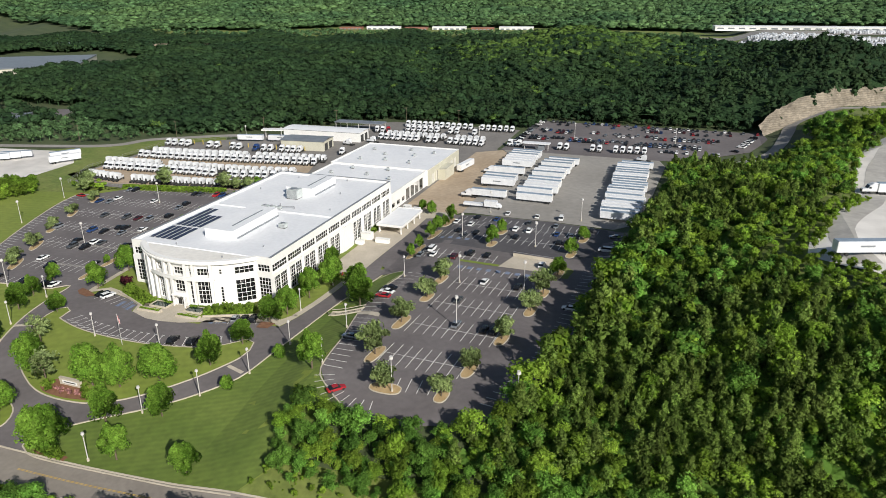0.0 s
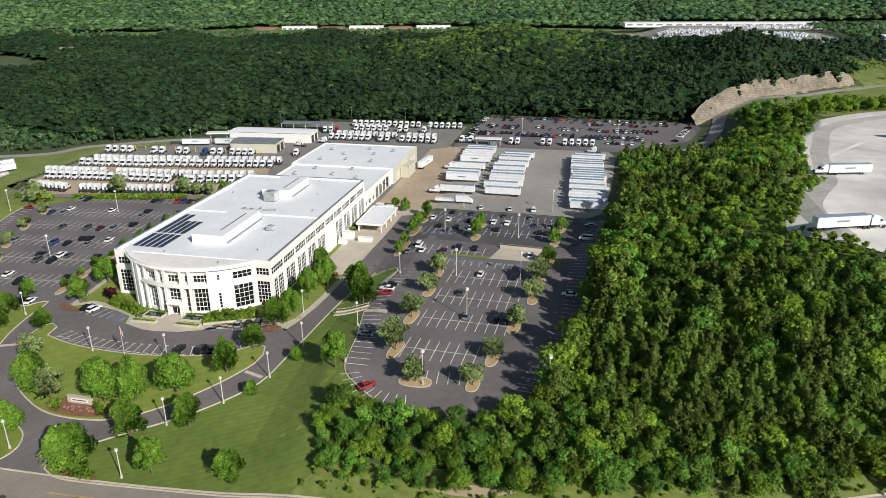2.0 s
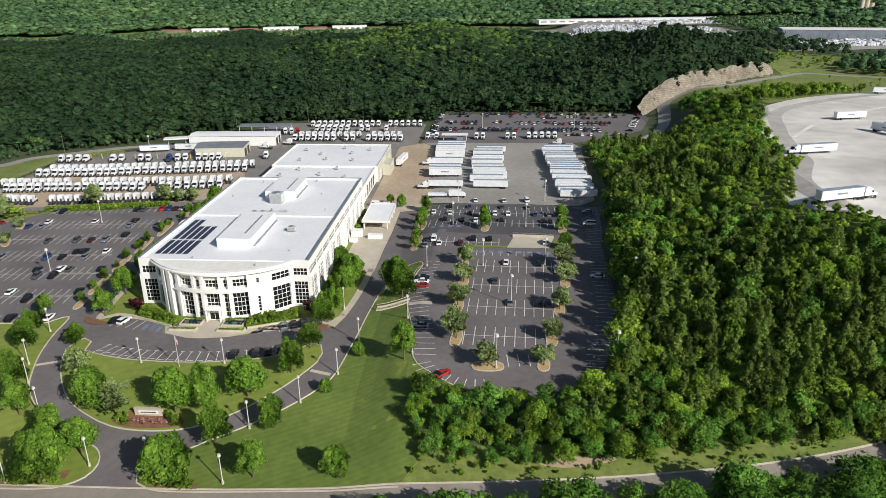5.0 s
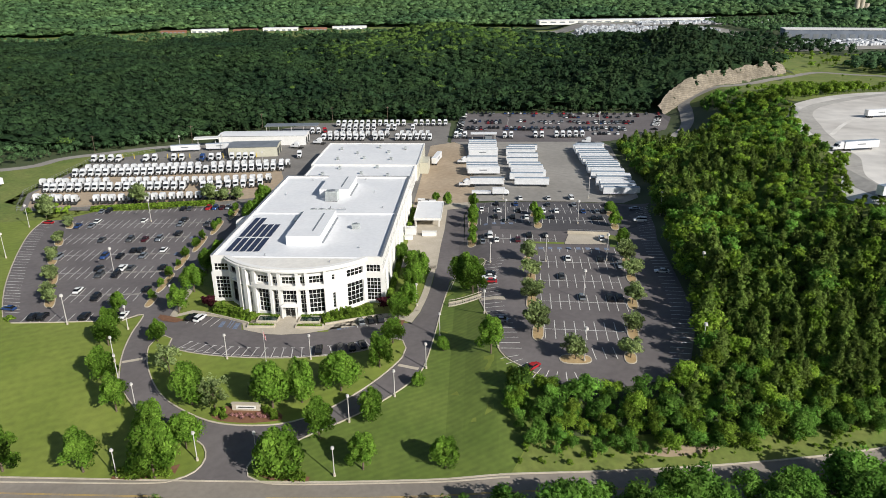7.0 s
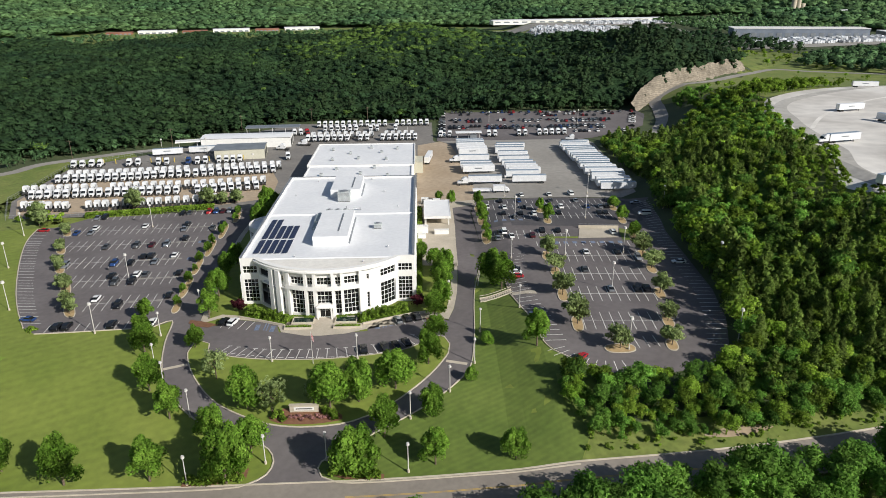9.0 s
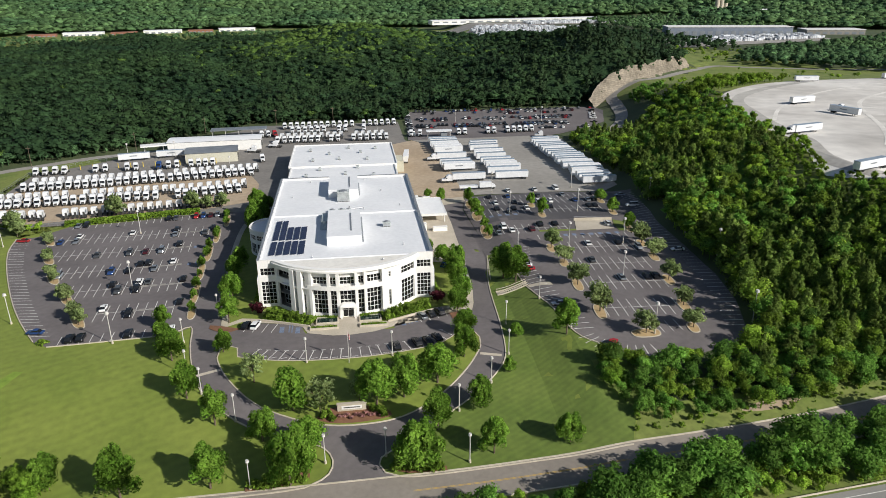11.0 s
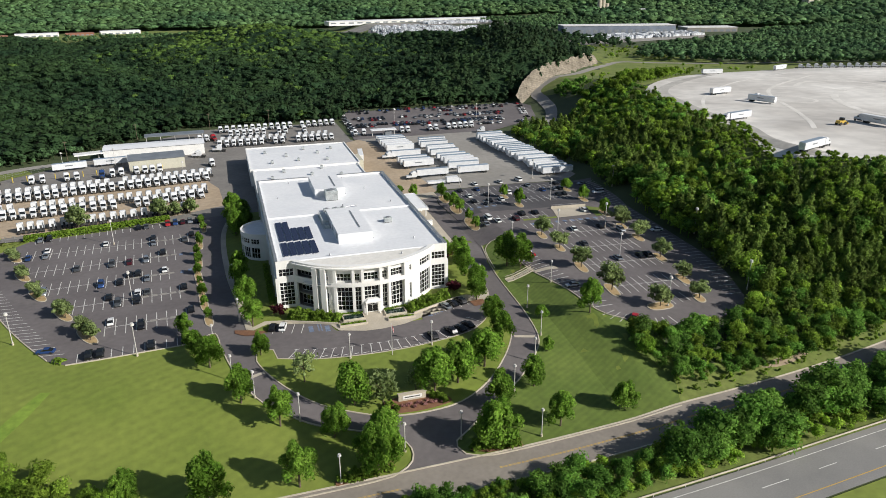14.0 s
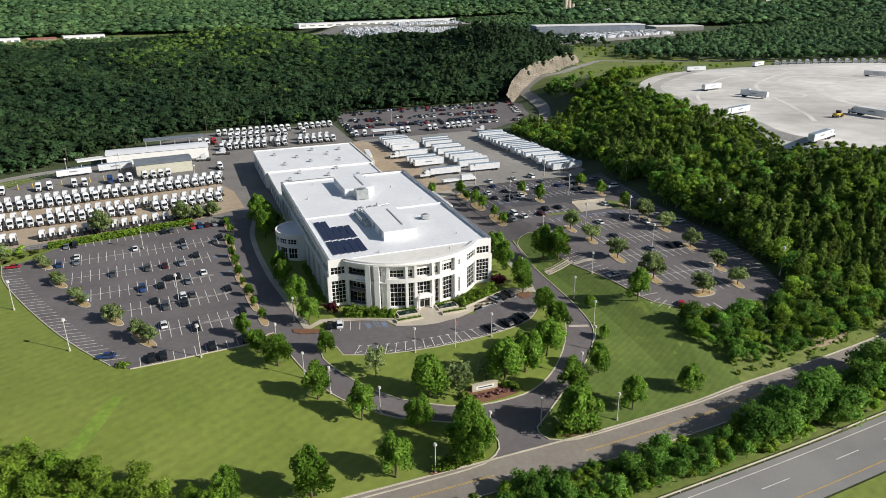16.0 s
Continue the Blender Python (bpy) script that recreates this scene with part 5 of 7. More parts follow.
# yard fence
fence = thing("chain_fence", "grey chain-link fence round the truck yard", "fence")
fl = dense([(-113, 89.5), (-145, 86), (-158, 112), (-159, 173), (-133, 199), (-112, 214)], 3.2)
part("mesh_panel", strip(Mb(), fl, -0.015, 0.015, 1.2, 1.26), M_GREYM, fence)
part("rail", strip(Mb(), fl, -0.03, 0.03, 2.1, 2.18), M_GREYM, fence)
fp_me = mesh_of("post", Mb().cyl((0, 0, -0.2), (0, 0, 2.2), 0.05, n=6), M_GREYM)
for x, y in fl:
    o = part("post", fp_me, M_GREYM, fence)
    o.location = (x, y, Hs(x, y))

# rock cut above the service road
rock = Mb()
rng = random.Random(5)
cl = dense([(188, 312), (204, 330), (232, 353), (262, 379), (296, 409), (318, 428)], 3)
ring = []
for i, (x, y) in enumerate(cl):
    top = Hs(x, y) + 10.5 * min(1, (i + 3) / 8, (len(cl) - i + 4) / 9) + 0.8 * math.sin(i * 0.7) + rng.uniform(-0.4, 0.4)
    col = []
    for k in range(10):
        z = Hs(x, y) - 1.5 + (top + 1 - Hs(x, y) + 1.5) * k / 9
        o = 0.8 + k * 0.7 + rng.uniform(-0.5, 0.5) + (0.5 if k % 3 == 0 else 0)
        col.append((x - 0.657 * o, y + 0.754 * o, z))
    ring.append(col)
for a, b in zip(ring, ring[1:]):
    for k in range(9):
        rock.add([a[k], b[k], b[k + 1], a[k + 1]], [(0, 1, 2, 3)])
tagged(part("rock_face", rock, M_ROCK), "tan layered limestone rock cut above the service road", "cliff", kind="structure")

# ---------- street lamps ----------
def lamp_kind(h, heads, label, big=1.0):
    t = thing("street_lamp", label, "street lamp", "lot lamps")
    part("base", Mb().cyl((0, 0, -0.2), (0, 0, 0.7), 0.3, n=10), M_KERB, t)
    part("pole", Mb().cyl((0, 0, 0.7), (0, 0, h), 0.13, 0.09), M_POLE, t)
    if heads == 1:
        hd = part("head", Mb().cyl((0, 0, h), (0, 0, h + 0.5 * big), 0.42 * big, 0.3 * big, 12), M_POLE, t)
        part("lens", Mb().cyl((0, 0, h - 0.06), (0, 0, h), 0.36 * big, n=12), M_LENS, hd)
    else:
        for s in (-1, 1):
            hd = part("head", Mb().box(s * 0.75 - 0.45, -0.32, h - 0.15, s * 0.75 + 0.45, 0.32, h + 0.2), M_POLE, t)
            part("lens", Mb().box(s * 0.75 - 0.36, -0.26, h - 0.2, s * 0.75 + 0.36, 0.26, h - 0.15), M_LENS, hd)
        part("arm", Mb().box(-0.5, -0.06, h - 0.05, 0.5, 0.06, h + 0.05), M_POLE, t)
    return t


drive_lamp = lamp_kind(7.0, 1, "pale drive lamp post with a white drum head")
lot_lamp = lamp_kind(9.0, 1, "tall pale parking lot lamp with a drum head", 1.35)
drive_pts = [(-20.9, -77), (-5.8, -71.1), (7.3, -70.6), (25.1, -74.8), (-26.6, -55.2), (-36, -44.4), (-40.8, -36.5), (-45, -19.7), (-11.1, -34.6), (11.2, -34.2), (25.4, -57.9), (35, -48.6), (41.9, -37.3), (44.6, -21.6), (36.6, -2), (37, 18), (-38, -5), (-38.6, 22), (57, -11.5), (60.5, -32), (59.2, 26)]
lot_pts = [(86.6, -2.6), (82.1, -37.7), (112, -34.9), (124, 8.7), (123.5, 31.6), (126.5, 72), (77.9, 26.9), (98.6, 28.5), (93.8, 66.7), (65.7, 67.7), (-127.4, 66.6), (-115.5, 33.2), (-97, -0.8), (-64.3, -17.3), (-68.9, 20.1), (-80.2, 74.5), (74.2, 271.2), (134.6, 274), (-93.5, 200.5), (-118, 199), (104, 108), (66, 106), (-58, 160), (20, 243)]
for base, pts, cut in ((drive_lamp, drive_pts, 0), (lot_lamp, lot_pts, 0)):
    for i, (x, y) in enumerate(pts):
        m = pose(x, y, Hs(x, y) + 0.05, 0, 0, 20 if base is lot_lamp else 0)
        if i == 0:
            base.matrix_basis = m
        else:
            copy_thing(base, m)
pole = thing("utility_pole", "tall wooden utility pole with a crossarm", "utility pole", "utility poles", pose(-166, 193, 0))
part("pole", Mb().cyl((0, 0, -0.3), (0, 0, 11), 0.16, 0.11), M_BARK, pole)
part("crossarm", Mb().box(-1.2, -0.07, 10, 1.2, 0.07, 10.2), M_BARK, pole)
for x, y in ((-215, 163), (-120, 222), (-46, 286), (-8, 288), (-88, 262)):
    copy_thing(pole, pose(x, y, Hs(x, y), 0, 0, 30))


# ---------- vehicles ----------
def wheel_mesh(r, w):
    return mesh_of("wheel", Mb().cyl((0, -w / 2, r), (0, w / 2, r), r, n=9), M_BLACK)


CARW, TRKW = wheel_mesh(0.34, 0.24), wheel_mesh(0.52, 0.3)
DUALW = wheel_mesh(0.52, 0.62)


def section(x, hw, z0, z1, c=0.12):
    return [(x, -hw + c, z0), (x, hw - c, z0), (x, hw, z0 + c), (x, hw, z1 - c), (x, hw - c, z1), (x, -hw + c, z1), (x, -hw, z1 - c), (x, -hw, z0 + c)]


def paint(name, c, metal=0.3):
    return surf(name, c, tuple(k * 1.12 for k in c), 0.8, rough=0.25, metal=metal, rnd=0.1, fine=0.03)


PAINTS = {"white": paint("white_car_paint", (0.7, 0.7, 0.69), 0), "black": paint("black_car_paint", (0.012, 0.013, 0.016)), "silver": paint("silver_car_paint", (0.36, 0.38, 0.4), 0.6), "grey": paint("grey_car_paint", (0.09, 0.095, 0.1)), "blue": paint("blue_car_paint", (0.03, 0.07, 0.2)), "red": paint("red_car_paint", (0.32, 0.02, 0.025), 0), "maroon": paint("maroon_car_paint", (0.09, 0.015, 0.02))}


def car_kind(colour, suv=False):
    m = PAINTS[colour]
    kind = ("van" if suv == 2 else "suv" if suv else "sedan")
    t = thing({"van": "van", "suv": "suv", "sedan": "car"}[kind], "%s %s parked on the asphalt" % (colour, {"van": "passenger van", "suv": "sport utility vehicle", "sedan": "sedan car"}[kind]), "van" if suv == 2 else "car", "parked cars")
    L_, W_, h = (2.6, 0.98, 2.0) if suv == 2 else (2.4, 0.95, 1.72) if suv else (2.35, 0.9, 1.42)
    b = Mb().loft([section(-L_, W_ * 0.86, 0.42, 0.86), section(-L_ * 0.93, W_ * 0.97, 0.26, h * 0.62), section(-L_ * 0.3, W_, 0.24, h * 0.63), section(L_ * 0.42, W_, 0.24, h * 0.62), section(L_ * 0.9, W_ * 0.95, 0.26, h * (0.5 if not suv else 0.56)), section(L_, W_ * 0.8, 0.4, 0.66)])
    part("body", b, m, t, smooth=False)
    k0, k1, k2, k3 = (-0.97, -0.9, 0.35, 0.62) if suv == 2 else (-0.92, -0.75, 0.12, 0.42) if suv else (-0.78, -0.42, 0.14, 0.46)
    g = Mb().loft([section(L_ * k0, W_ * 0.9, h * 0.6, h * 0.62, 0.01), section(L_ * k1, W_ * 0.8, h * 0.6, h * 0.96, 0.06), section(L_ * k2, W_ * 0.8, h * 0.6, h * 0.96, 0.06), section(L_ * k3, W_ * 0.9, h * 0.6, h * 0.62, 0.01)])
    part("glass", g, M_CARGL, t)
    part("roof", Mb().loft([section(L_ * (k1 - 0.02), W_ * 0.76, h * 0.955, h * 0.985, 0.01), section(L_ * (k1 + k2) / 2, W_ * 0.78, h * 0.955, h, 0.02), section(L_ * (k2 + 0.01), W_ * 0.76, h * 0.955, h * 0.985, 0.01)]), m, t)
    for sx in (-0.62, 0.64):
        for sy in (-1, 1):
            w = part("wheel", CARW, M_BLACK, t)
            w.location = (L_ * sx, sy * (W_ - 0.1), 0)
    return t


used = {}


def park(colour, x, y, rz, suv=False):
    key = (colour, suv)
    m = pose(x, y, Hs(x, y) + 0.11, 0, 0, rz)
    if key in used:
        return copy_thing(used[key], m)
    used[key] = car_kind(colour, suv)
    used[key].matrix_basis = m
    return used[key]


W, K, S, G, B, R_, D = "white", "black", "silver", "grey", "blue", "red", "maroon"
# west lot: stall rows (row, side, fraction along the row, colour)
WCARS = [(4, 1, 0.13, W, 0), (4, -1, 0.06, B, 0), (4, -1, 0.14, S, 0), (4, 1, 0.46, W, 0), (4, 1, 0.74, K, 1), (4, -1, 0.77, S, 0), (3, -1, 0.27, G, 0), (3, -1, 0.64, D, 0), (3, -1, 0.74, S, 1), (3, 1, 0.84, K, 1), (2, 1, 0.86, W, 0), (2, 1, 0.62, K, 0), (2, 1, 0.68, K, 1), (2, -1, 0.38, B, 1), (2, -1, 0.52, K, 0), (2, -1, 0.02, S, 1), (1, 1, 0.28, K, 0), (1, -1, 0.4, G, 1), (1, 1, 0.52, W, 1), (1, -1, 0.56, K, 1), (1, 1, 0.66, G, 0), (1, 1, 0.92, K, 0), (0, 1, 0.0, W, 0), (0, -1, 0.42, K, 1), (0, 1, 0.96, K, 0), (4, 1, 0.97, K, 0), (4, -1, 0.93, G, 0), (3, -1, 0.5, G, 1), (2, -1, 0.75, S, 0)]
for r, side, k, c, s in WCARS:
    x, y, e = WROWS[r]
    i = round((e - x) * k / 2.74)
    px_, yy = x + 2.74 * (i + 0.5), y + 2.74 * (i + 0.5) * 0.075
    park(c, px_ - side * 0.2, yy + side * 2.9, 94 if side > 0 else -86, s)
for x, y, rz, c, s in [(-122, 71, 175, R_, 0), (-107, 86, -86, S, 0), (-104, 86.4, -86, K, 1), (-73, 90.2, -86, K, 0), (-70.2, 90.6, -86, G, 0), (-62.2, 91.6, -86, R_, 1), (-59.4, 92, -86, B, 1), (-56.6, 92.3, -86, D, 0), (-53.8, 92.6, -86, S, 1), (-51, 93, -86, K, 0), (-87.5, -8.5, 172, B, 0), (-76.4, -13.9, 94, K, 1), (-73.6, -13.7, 94, K, 1), (-61.2, -13, 94, K, 1), (-52.6, -12.2, 94, K, 1), (-50, -11.8, 94, W, 0),
                       (-29.2, -12.6, 76, K, 0), (-26.4, -13.2, 76, W, 1), (21.4, -14, 108, S, 0), (24, -13, 108, K, 0), (26.7, -12.2, 108, K, 1), (12.6, -30.4, 98, K, 1), (18.2, -29.4, 104, K, 1), (21.2, -28.6, 106, K, 0), (24, -27.2, 110, K, 0),
                       (58.5, 16, 178, K, 0), (58.6, 13, 178, W, 0), (58.8, 9.8, 178, R_, 0), (61.3, -17.8, 178, S, 0), (69, -41, 50, R_, 0), (33, 24, 60, B, 0), (35, 26, 40, R_, 0),
                       (114.6, 18.5, 176, W, 0), (118.5, 70, 176, W, 2), (120, 88, 176, S, 0)]:
    park(c, x, y, rz, s)
ECARS = [(3, 1, 0.28, W, 0), (3, 1, 0.66, K, 0), (2, 1, 0.2, G, 0), (3, -1, 0.92, S, 1), (1, 1, 0.48, S, 0), (1, 1, 0.78, K, 0), (1, 1, 0.9, K, 1)]
for r, side, k, c, s in ECARS:
    x, y, e = EROWS[r]
    i = round((e - x) * k / 2.74)
    px_, yy = x + 2.74 * (i + 0.5), y - 2.74 * (i + 0.5) * 0.05
    park(c, px_, yy + side * 2.8, 87 if side > 0 else -93, s)
for x, y, c, s in [(59.5, 51.7, W, 2), (61.8, 46.7, W, 0), (56.8, 46.7, S, 0), (69.5, 46.7, D, 1), (58, 51.7, G, 0), (69, 74.8, K, 0), (71.7, 85.4, K, 0), (74.4, 74.6, W, 0), (82, 85.4, W, 1), (84.6, 74.6, K, 0), (87.4, 85.2, W, 1), (98.4, 84.6, B, 0), (101, 73.8, K, 0), (106.6, 84.2, K, 1), (104, 84.3, S, 0), (103.5, 73.6, K, 0), (63.5, 85.8, W, 0), (62, 75.2, K, 0), (63, 97.2, K, 0), (71.2, 97, B, 0), (85, 96.4, G, 0), (100, 48.5, W, 1), (56.5, 89, W, 0), (66, 69.6, G, 0), (96, 96, S, 0), (110, 95.5, K, 0), (74, 51.7, K, 1), (80, 51.7, K, 0)]:
    park(c, x, y, 90, s)
for x, y, s in [(86, 106.5, 0), (96, 107, 2), (73.5, 106.5, 0)]:
    park(W, x, y, 95, s)
rng = random.Random(11)
for y, x0, x1, dens in ((250, 128, 160, 0.6), (256, 52, 128, 0.12), (262, 48, 150, 0.85), (267.5, 48, 150, 0.8), (284, 50, 158, 0.6), (289.5, 50, 160, 0.62), (305, 52, 168, 0.4), (310.5, 52, 170, 0.4), (319, 46, 184, 0.7)):
    x = x0
    while x < x1:
        if rng.random() < dens:
            if rng.random() < 0.85:
                park(rng.choice((K, K, K, G, G, S, S, W, W, B, D, R_)), x, y - (x - 50) * 0.02, 90, rng.choice((0, 0, 1)))
        x += 2.8
for i in range(22):
    y = 232 + i * 3.9
    if rng.random() < 0.8:
        park(rng.choice((K, W, S, G, W)), 41.5 + i * 0.12, y, 0, rng.choice((0, 1)))
for i in range(14):
    if rng.random() < 0.85:
        park(rng.choice((K, W, S, W)), 168 + i * 0.95, 262 + i * 3.2, 155, rng.choice((0, 1)))


def tractor_kind(colour_m, label):
    t = thing("truck_tractor", label, "truck", "parked truck tractors")
    c = Mb().loft([section(-1.0, 1.2, 1.0, 3.5, 0.15), section(0.6, 1.22, 1.0, 3.75, 0.2), section(1.5, 1.22, 1.0, 3.2, 0.2), section(2.15, 1.16, 0.95, 2.15, 0.15), section(3.5, 0.98, 0.9, 1.95, 0.2), section(3.75, 0.86, 0.8, 1.75, 0.15)])
    c.box(-1.55, -1.2, 1.1, -1.0, -1.12, 3.5).box(-1.55, 1.12, 1.1, -1.0, 1.2, 3.5)
    part("cab", c, colour_m, t)
    part("fairing", Mb().loft([section(-1.05, 1.1, 3.4, 3.95, 0.2), section(0.2, 1.0, 3.5, 3.95, 0.2), section(1.25, 0.85, 3.2, 3.35, 0.05)]), colour_m, t)
    part("windshield", Mb().add([(1.56, -1.0, 3.1), (1.56, 1.0, 3.1), (2.2, 1.0, 2.2), (2.2, -1.0, 2.2), (1.5, -1.0, 3.05), (1.5, 1.0, 3.05), (2.1, 1.0, 2.15), (2.1, -1.0, 2.15)], [(3, 2, 1, 0), (4, 5, 6, 7), (0, 1, 5, 4), (1, 2, 6, 5), (2, 3, 7, 6), (3, 0, 4, 7)]), M_CARGL, t)
    part("grille", Mb().box(3.74, -0.6, 0.85, 3.8, 0.6, 1.7), M_DARKM, t)
    part("side_window", Mb().box(1.0, -1.235, 2.1, 1.75, 1.235, 2.75), M_CARGL, t)
    part("chassis", Mb().box(-3.9, -0.45, 0.7, 2.6, 0.45, 1.05).cyl((-2.6, 0, 1.05), (-2.6, 0, 1.2), 0.55, n=10).box(-0.6, -1.2, 0.45, 1.3, -0.6, 1.0).box(-0.6, 0.6, 0.45, 1.3, 1.2, 1.0).box(-1.1, -0.4, 1.1, -1.0, 0.4, 2.2), M_DARKM, t)
    for x, me, y in ((2.7, TRKW, 1.02), (-2.0, DUALW, 0.92), (-3.3, DUALW, 0.92)):
        for s in (-1, 1):
            w = part("wheel", me, M_BLACK, t)
            w.location = (x, s * y, 0)
    return t


tractor = tractor_kind(M_TRW, "white day-cab truck tractor parked in the yard")
tractor_blue = tractor_kind(PAINTS["blue"], "dark blue truck tractor parked in the yard")
tractor_red = tractor_kind(PAINTS["red"], "red truck tractor parked in the yard")
first = [True]


def put_tractor(x, y, rz, base=None):
    m = pose(x, y, Hs(x, y) + 0.12, 0, 0, rz)
    if base is None and first[0]:
        first[0] = False
        tractor.matrix_basis = m
        return
    copy_thing(base or tractor, m)


tractor_blue.matrix_basis = pose(-97, 178, Hs(-97, 178) + 0.12, 0, 0, -85)
tractor_red.matrix_basis = pose(-44, 250, Hs(-44, 250) + 0.12, 0, 0, -70)
rng = random.Random(3)


def truck_row(pts, rz, dens, pitch=3.55, dy=0.0):
    line = dense(pts, 0.5)
    acc = pitch
    for a, b in zip(line, line[1:]):
        acc += math.dist(a, b)
        if acc >= pitch:
            acc = rng.uniform(-0.2, 0.2)
            if rng.random() < dens:
                put_tractor(b[0], b[1] + dy + rng.uniform(-0.4, 0.4), rz + rng.uniform(-4, 4))
            elif rng.random() < 0.5:
                acc = -1.5


truck_row([(-157, 174.5), (-104, 178)], -80, 0.6, 4.2)
truck_row([(-93, 179), (-69, 182)], -80, 0.95)
truck_row([(-151, 144), (-117, 147), (-100, 150.5), (-48, 158.5)], -78, 0.96)
truck_row([(-149, 153), (-117, 156), (-100, 159.5), (-46, 167)], 102, 0.95)
truck_row([(-150, 117), (-115, 120), (-74, 122.5), (-49, 128)], -78, 0.95)
truck_row([(-157, 126), (-115, 129.5), (-74, 132), (-47, 137)], 102, 0.92)
truck_row([(-145, 100.5), (-123, 99.5)], 102, 0.97)
truck_row([(-117, 100), (-71, 106), (-56, 110)], 102, 0.97)
truck_row([(-41, 231), (27, 231.5)], -88, 0.95, 3.7)
truck_row([(-39, 240), (24, 241)], 92, 0.92, 3.7)
truck_row([(-34, 259), (20, 260)], -88, 0.92, 3.7)
truck_row([(-40, 274), (34, 277)], -88, 0.92, 3.7)
for x, y, rz in ((41, 238, -95), (46.5, 238, -95), (71, 238, -92), (75, 238, -92), (90, 239, -92), (94, 239, -92), (103, 240, -92), (107, 240.3, -92), (111, 240.7, -92), (115, 241, -92), (119, 241.3, -92), (-52, 208, 170), (-41, 219, 172), (-45, 186, -80), (-52, 250, -75), (-48, 250, -75)):
    put_tractor(x, y, rz)


def trailer_kind(roof, label):
    t = thing("box_trailer", label, "trailer", "parked trailers")
    part("box", Mb().box(-8.05, -1.3, 1.1, 8.05, 1.3, 4.08), M_TRW, t)
    part("roof", Mb().box(-8.0, -1.25, 4.08, 8.0, 1.25, 4.13), roof, t)
    part("frame_rail", Mb().box(-7.9, -0.5, 0.85, 7.9, 0.5, 1.1), M_DARKM, t)
    part("door", Mb().box(-8.12, -1.2, 1.2, -8.05, -0.03, 3.95).box(-8.12, 0.03, 1.2, -8.05, 1.2, 3.95), M_FRAME, t)
    part("side_mark", Mb().box(-2.2, -1.32, 2.5, 1.6, -1.3, 3.0), M_STEELR, t)
    for x in (-6.6, -5.3):
        for s in (-1, 1):
            w = part("wheel", DUALW, M_BLACK, t)
            w.location = (x, s * 0.95, 0)
    for s in (-1, 1):
        part("landing_leg", Mb().box(4.9, s * 0.8 - 0.08, 0, 5.1, s * 0.8 + 0.08, 0.9), M_DARKM, t)
    return t


trailers = [trailer_kind(M_TRR, "white box trailer with a grey aluminium roof"), trailer_kind(M_ROOF, "white box trailer with a white roof")]
placed = [False, False]


def put_trailer(x, y, rz, z=None):
    k = rng.choice((0, 0, 1))
    m = pose(x, y, (Hs(x, y) if z is None else z) + 0.12, 0, 0, rz)
    if placed[k]:
        copy_thing(trailers[k], m)
    else:
        placed[k] = True
        trailers[k].matrix_basis = m


for y in (148.5, 153, 158.5, 188, 193, 198, 204, 209, 213.5):
    put_trailer(57.6 + rng.uniform(-0.8, 0.8), y, rng.uniform(-1.5, 1.5))
for y in (127.5, 137, 142, 147.5, 153, 158.5, 169, 174.5, 180, 190, 195.5, 201):
    put_trailer(79 + rng.uniform(-1.2, 1.2), y, 180 + rng.uniform(-1.5, 1.5))
for i, y in enumerate(np.arange(112.5, 205, 4.6)):
    put_trailer(119 + rng.uniform(-1, 1) - 0.02 * (y - 112), float(y), 180 + rng.uniform(-2, 2))
for x, y in ((59, 128), (57, 172.5)):
    put_trailer(x, y, 180)
    put_tractor(x - 9.6, y, 180)
put_trailer(32.5, 176, 82)
put_trailer(-96, 203.5, 8)
put_trailer(-115, 199, 12)
for x, y, rz in ((260, 176, 12), (259.8, 139, -70), (212, 99, 14), (188, 26, 20), (256, 57, -83), (327, 273, -10), (410, 181, -60), (404, 288, 20)):
    put_trailer(x, y, rz)
for x, y, rz in ((203, 97, 194), (197.5, 29.4, 20), (256.5, 67, 97), (120, 222, 170), (264.5, 149, 100)):
    put_tractor(x, y, rz)
for i in range(15):
    put_tractor(436 + i * 4.3, 300 - i * 4.2, -45)
for i in range(5):
    put_trailer(-215 - i * 3.2, 118 - i * 4.5, 35)
for x, y in ((-182, 120), (-190, 128)):
    put_trailer(x, y, 60)
box_truck = thing("box_truck", "white box truck waiting in the trailer yard", "truck", m=pose(65, 112.5, Hs(65, 112) + 0.12, 0, 0, 0))
part("box", Mb().box(-3.6, -1.2, 0.9, 2.0, 1.2, 3.4), M_TRW, box_truck)
part("cab", Mb().loft([section(2.1, 1.1, 0.6, 2.5, 0.15), section(3.1, 1.1, 0.6, 2.3, 0.2), section(3.9, 1.0, 0.6, 1.5, 0.2)]), M_TRW, box_truck)
part("flatbed", Mb().box(-13, -1.2, 0.9, -4.4, 1.2, 1.9), M_TRW, box_truck)
for x in (-2.5, 3, -12, -10.6):
    for s in (-1, 1):
        w = part("wheel", TRKW, M_BLACK, box_truck)
        w.location = (x, s * 0.95, 0)
loader = thing("yard_loader", "yellow wheel loader on the gravel lot", "loader", m=pose(240, 63, Hs(240, 63) + 0.15, 0, 0, 10))
M_CAT = surf("yellow_machine_paint", (0.5, 0.33, 0.05), (0.58, 0.4, 0.08), 0.8, rough=0.5)
part("body", Mb().box(-2.6, -1.1, 0.9, 1.6, 1.1, 2.2), M_CAT, loader)
part("cab", Mb().box(-0.6, -0.9, 2.2, 1.0, 0.9, 3.4), M_CARGL, loader)
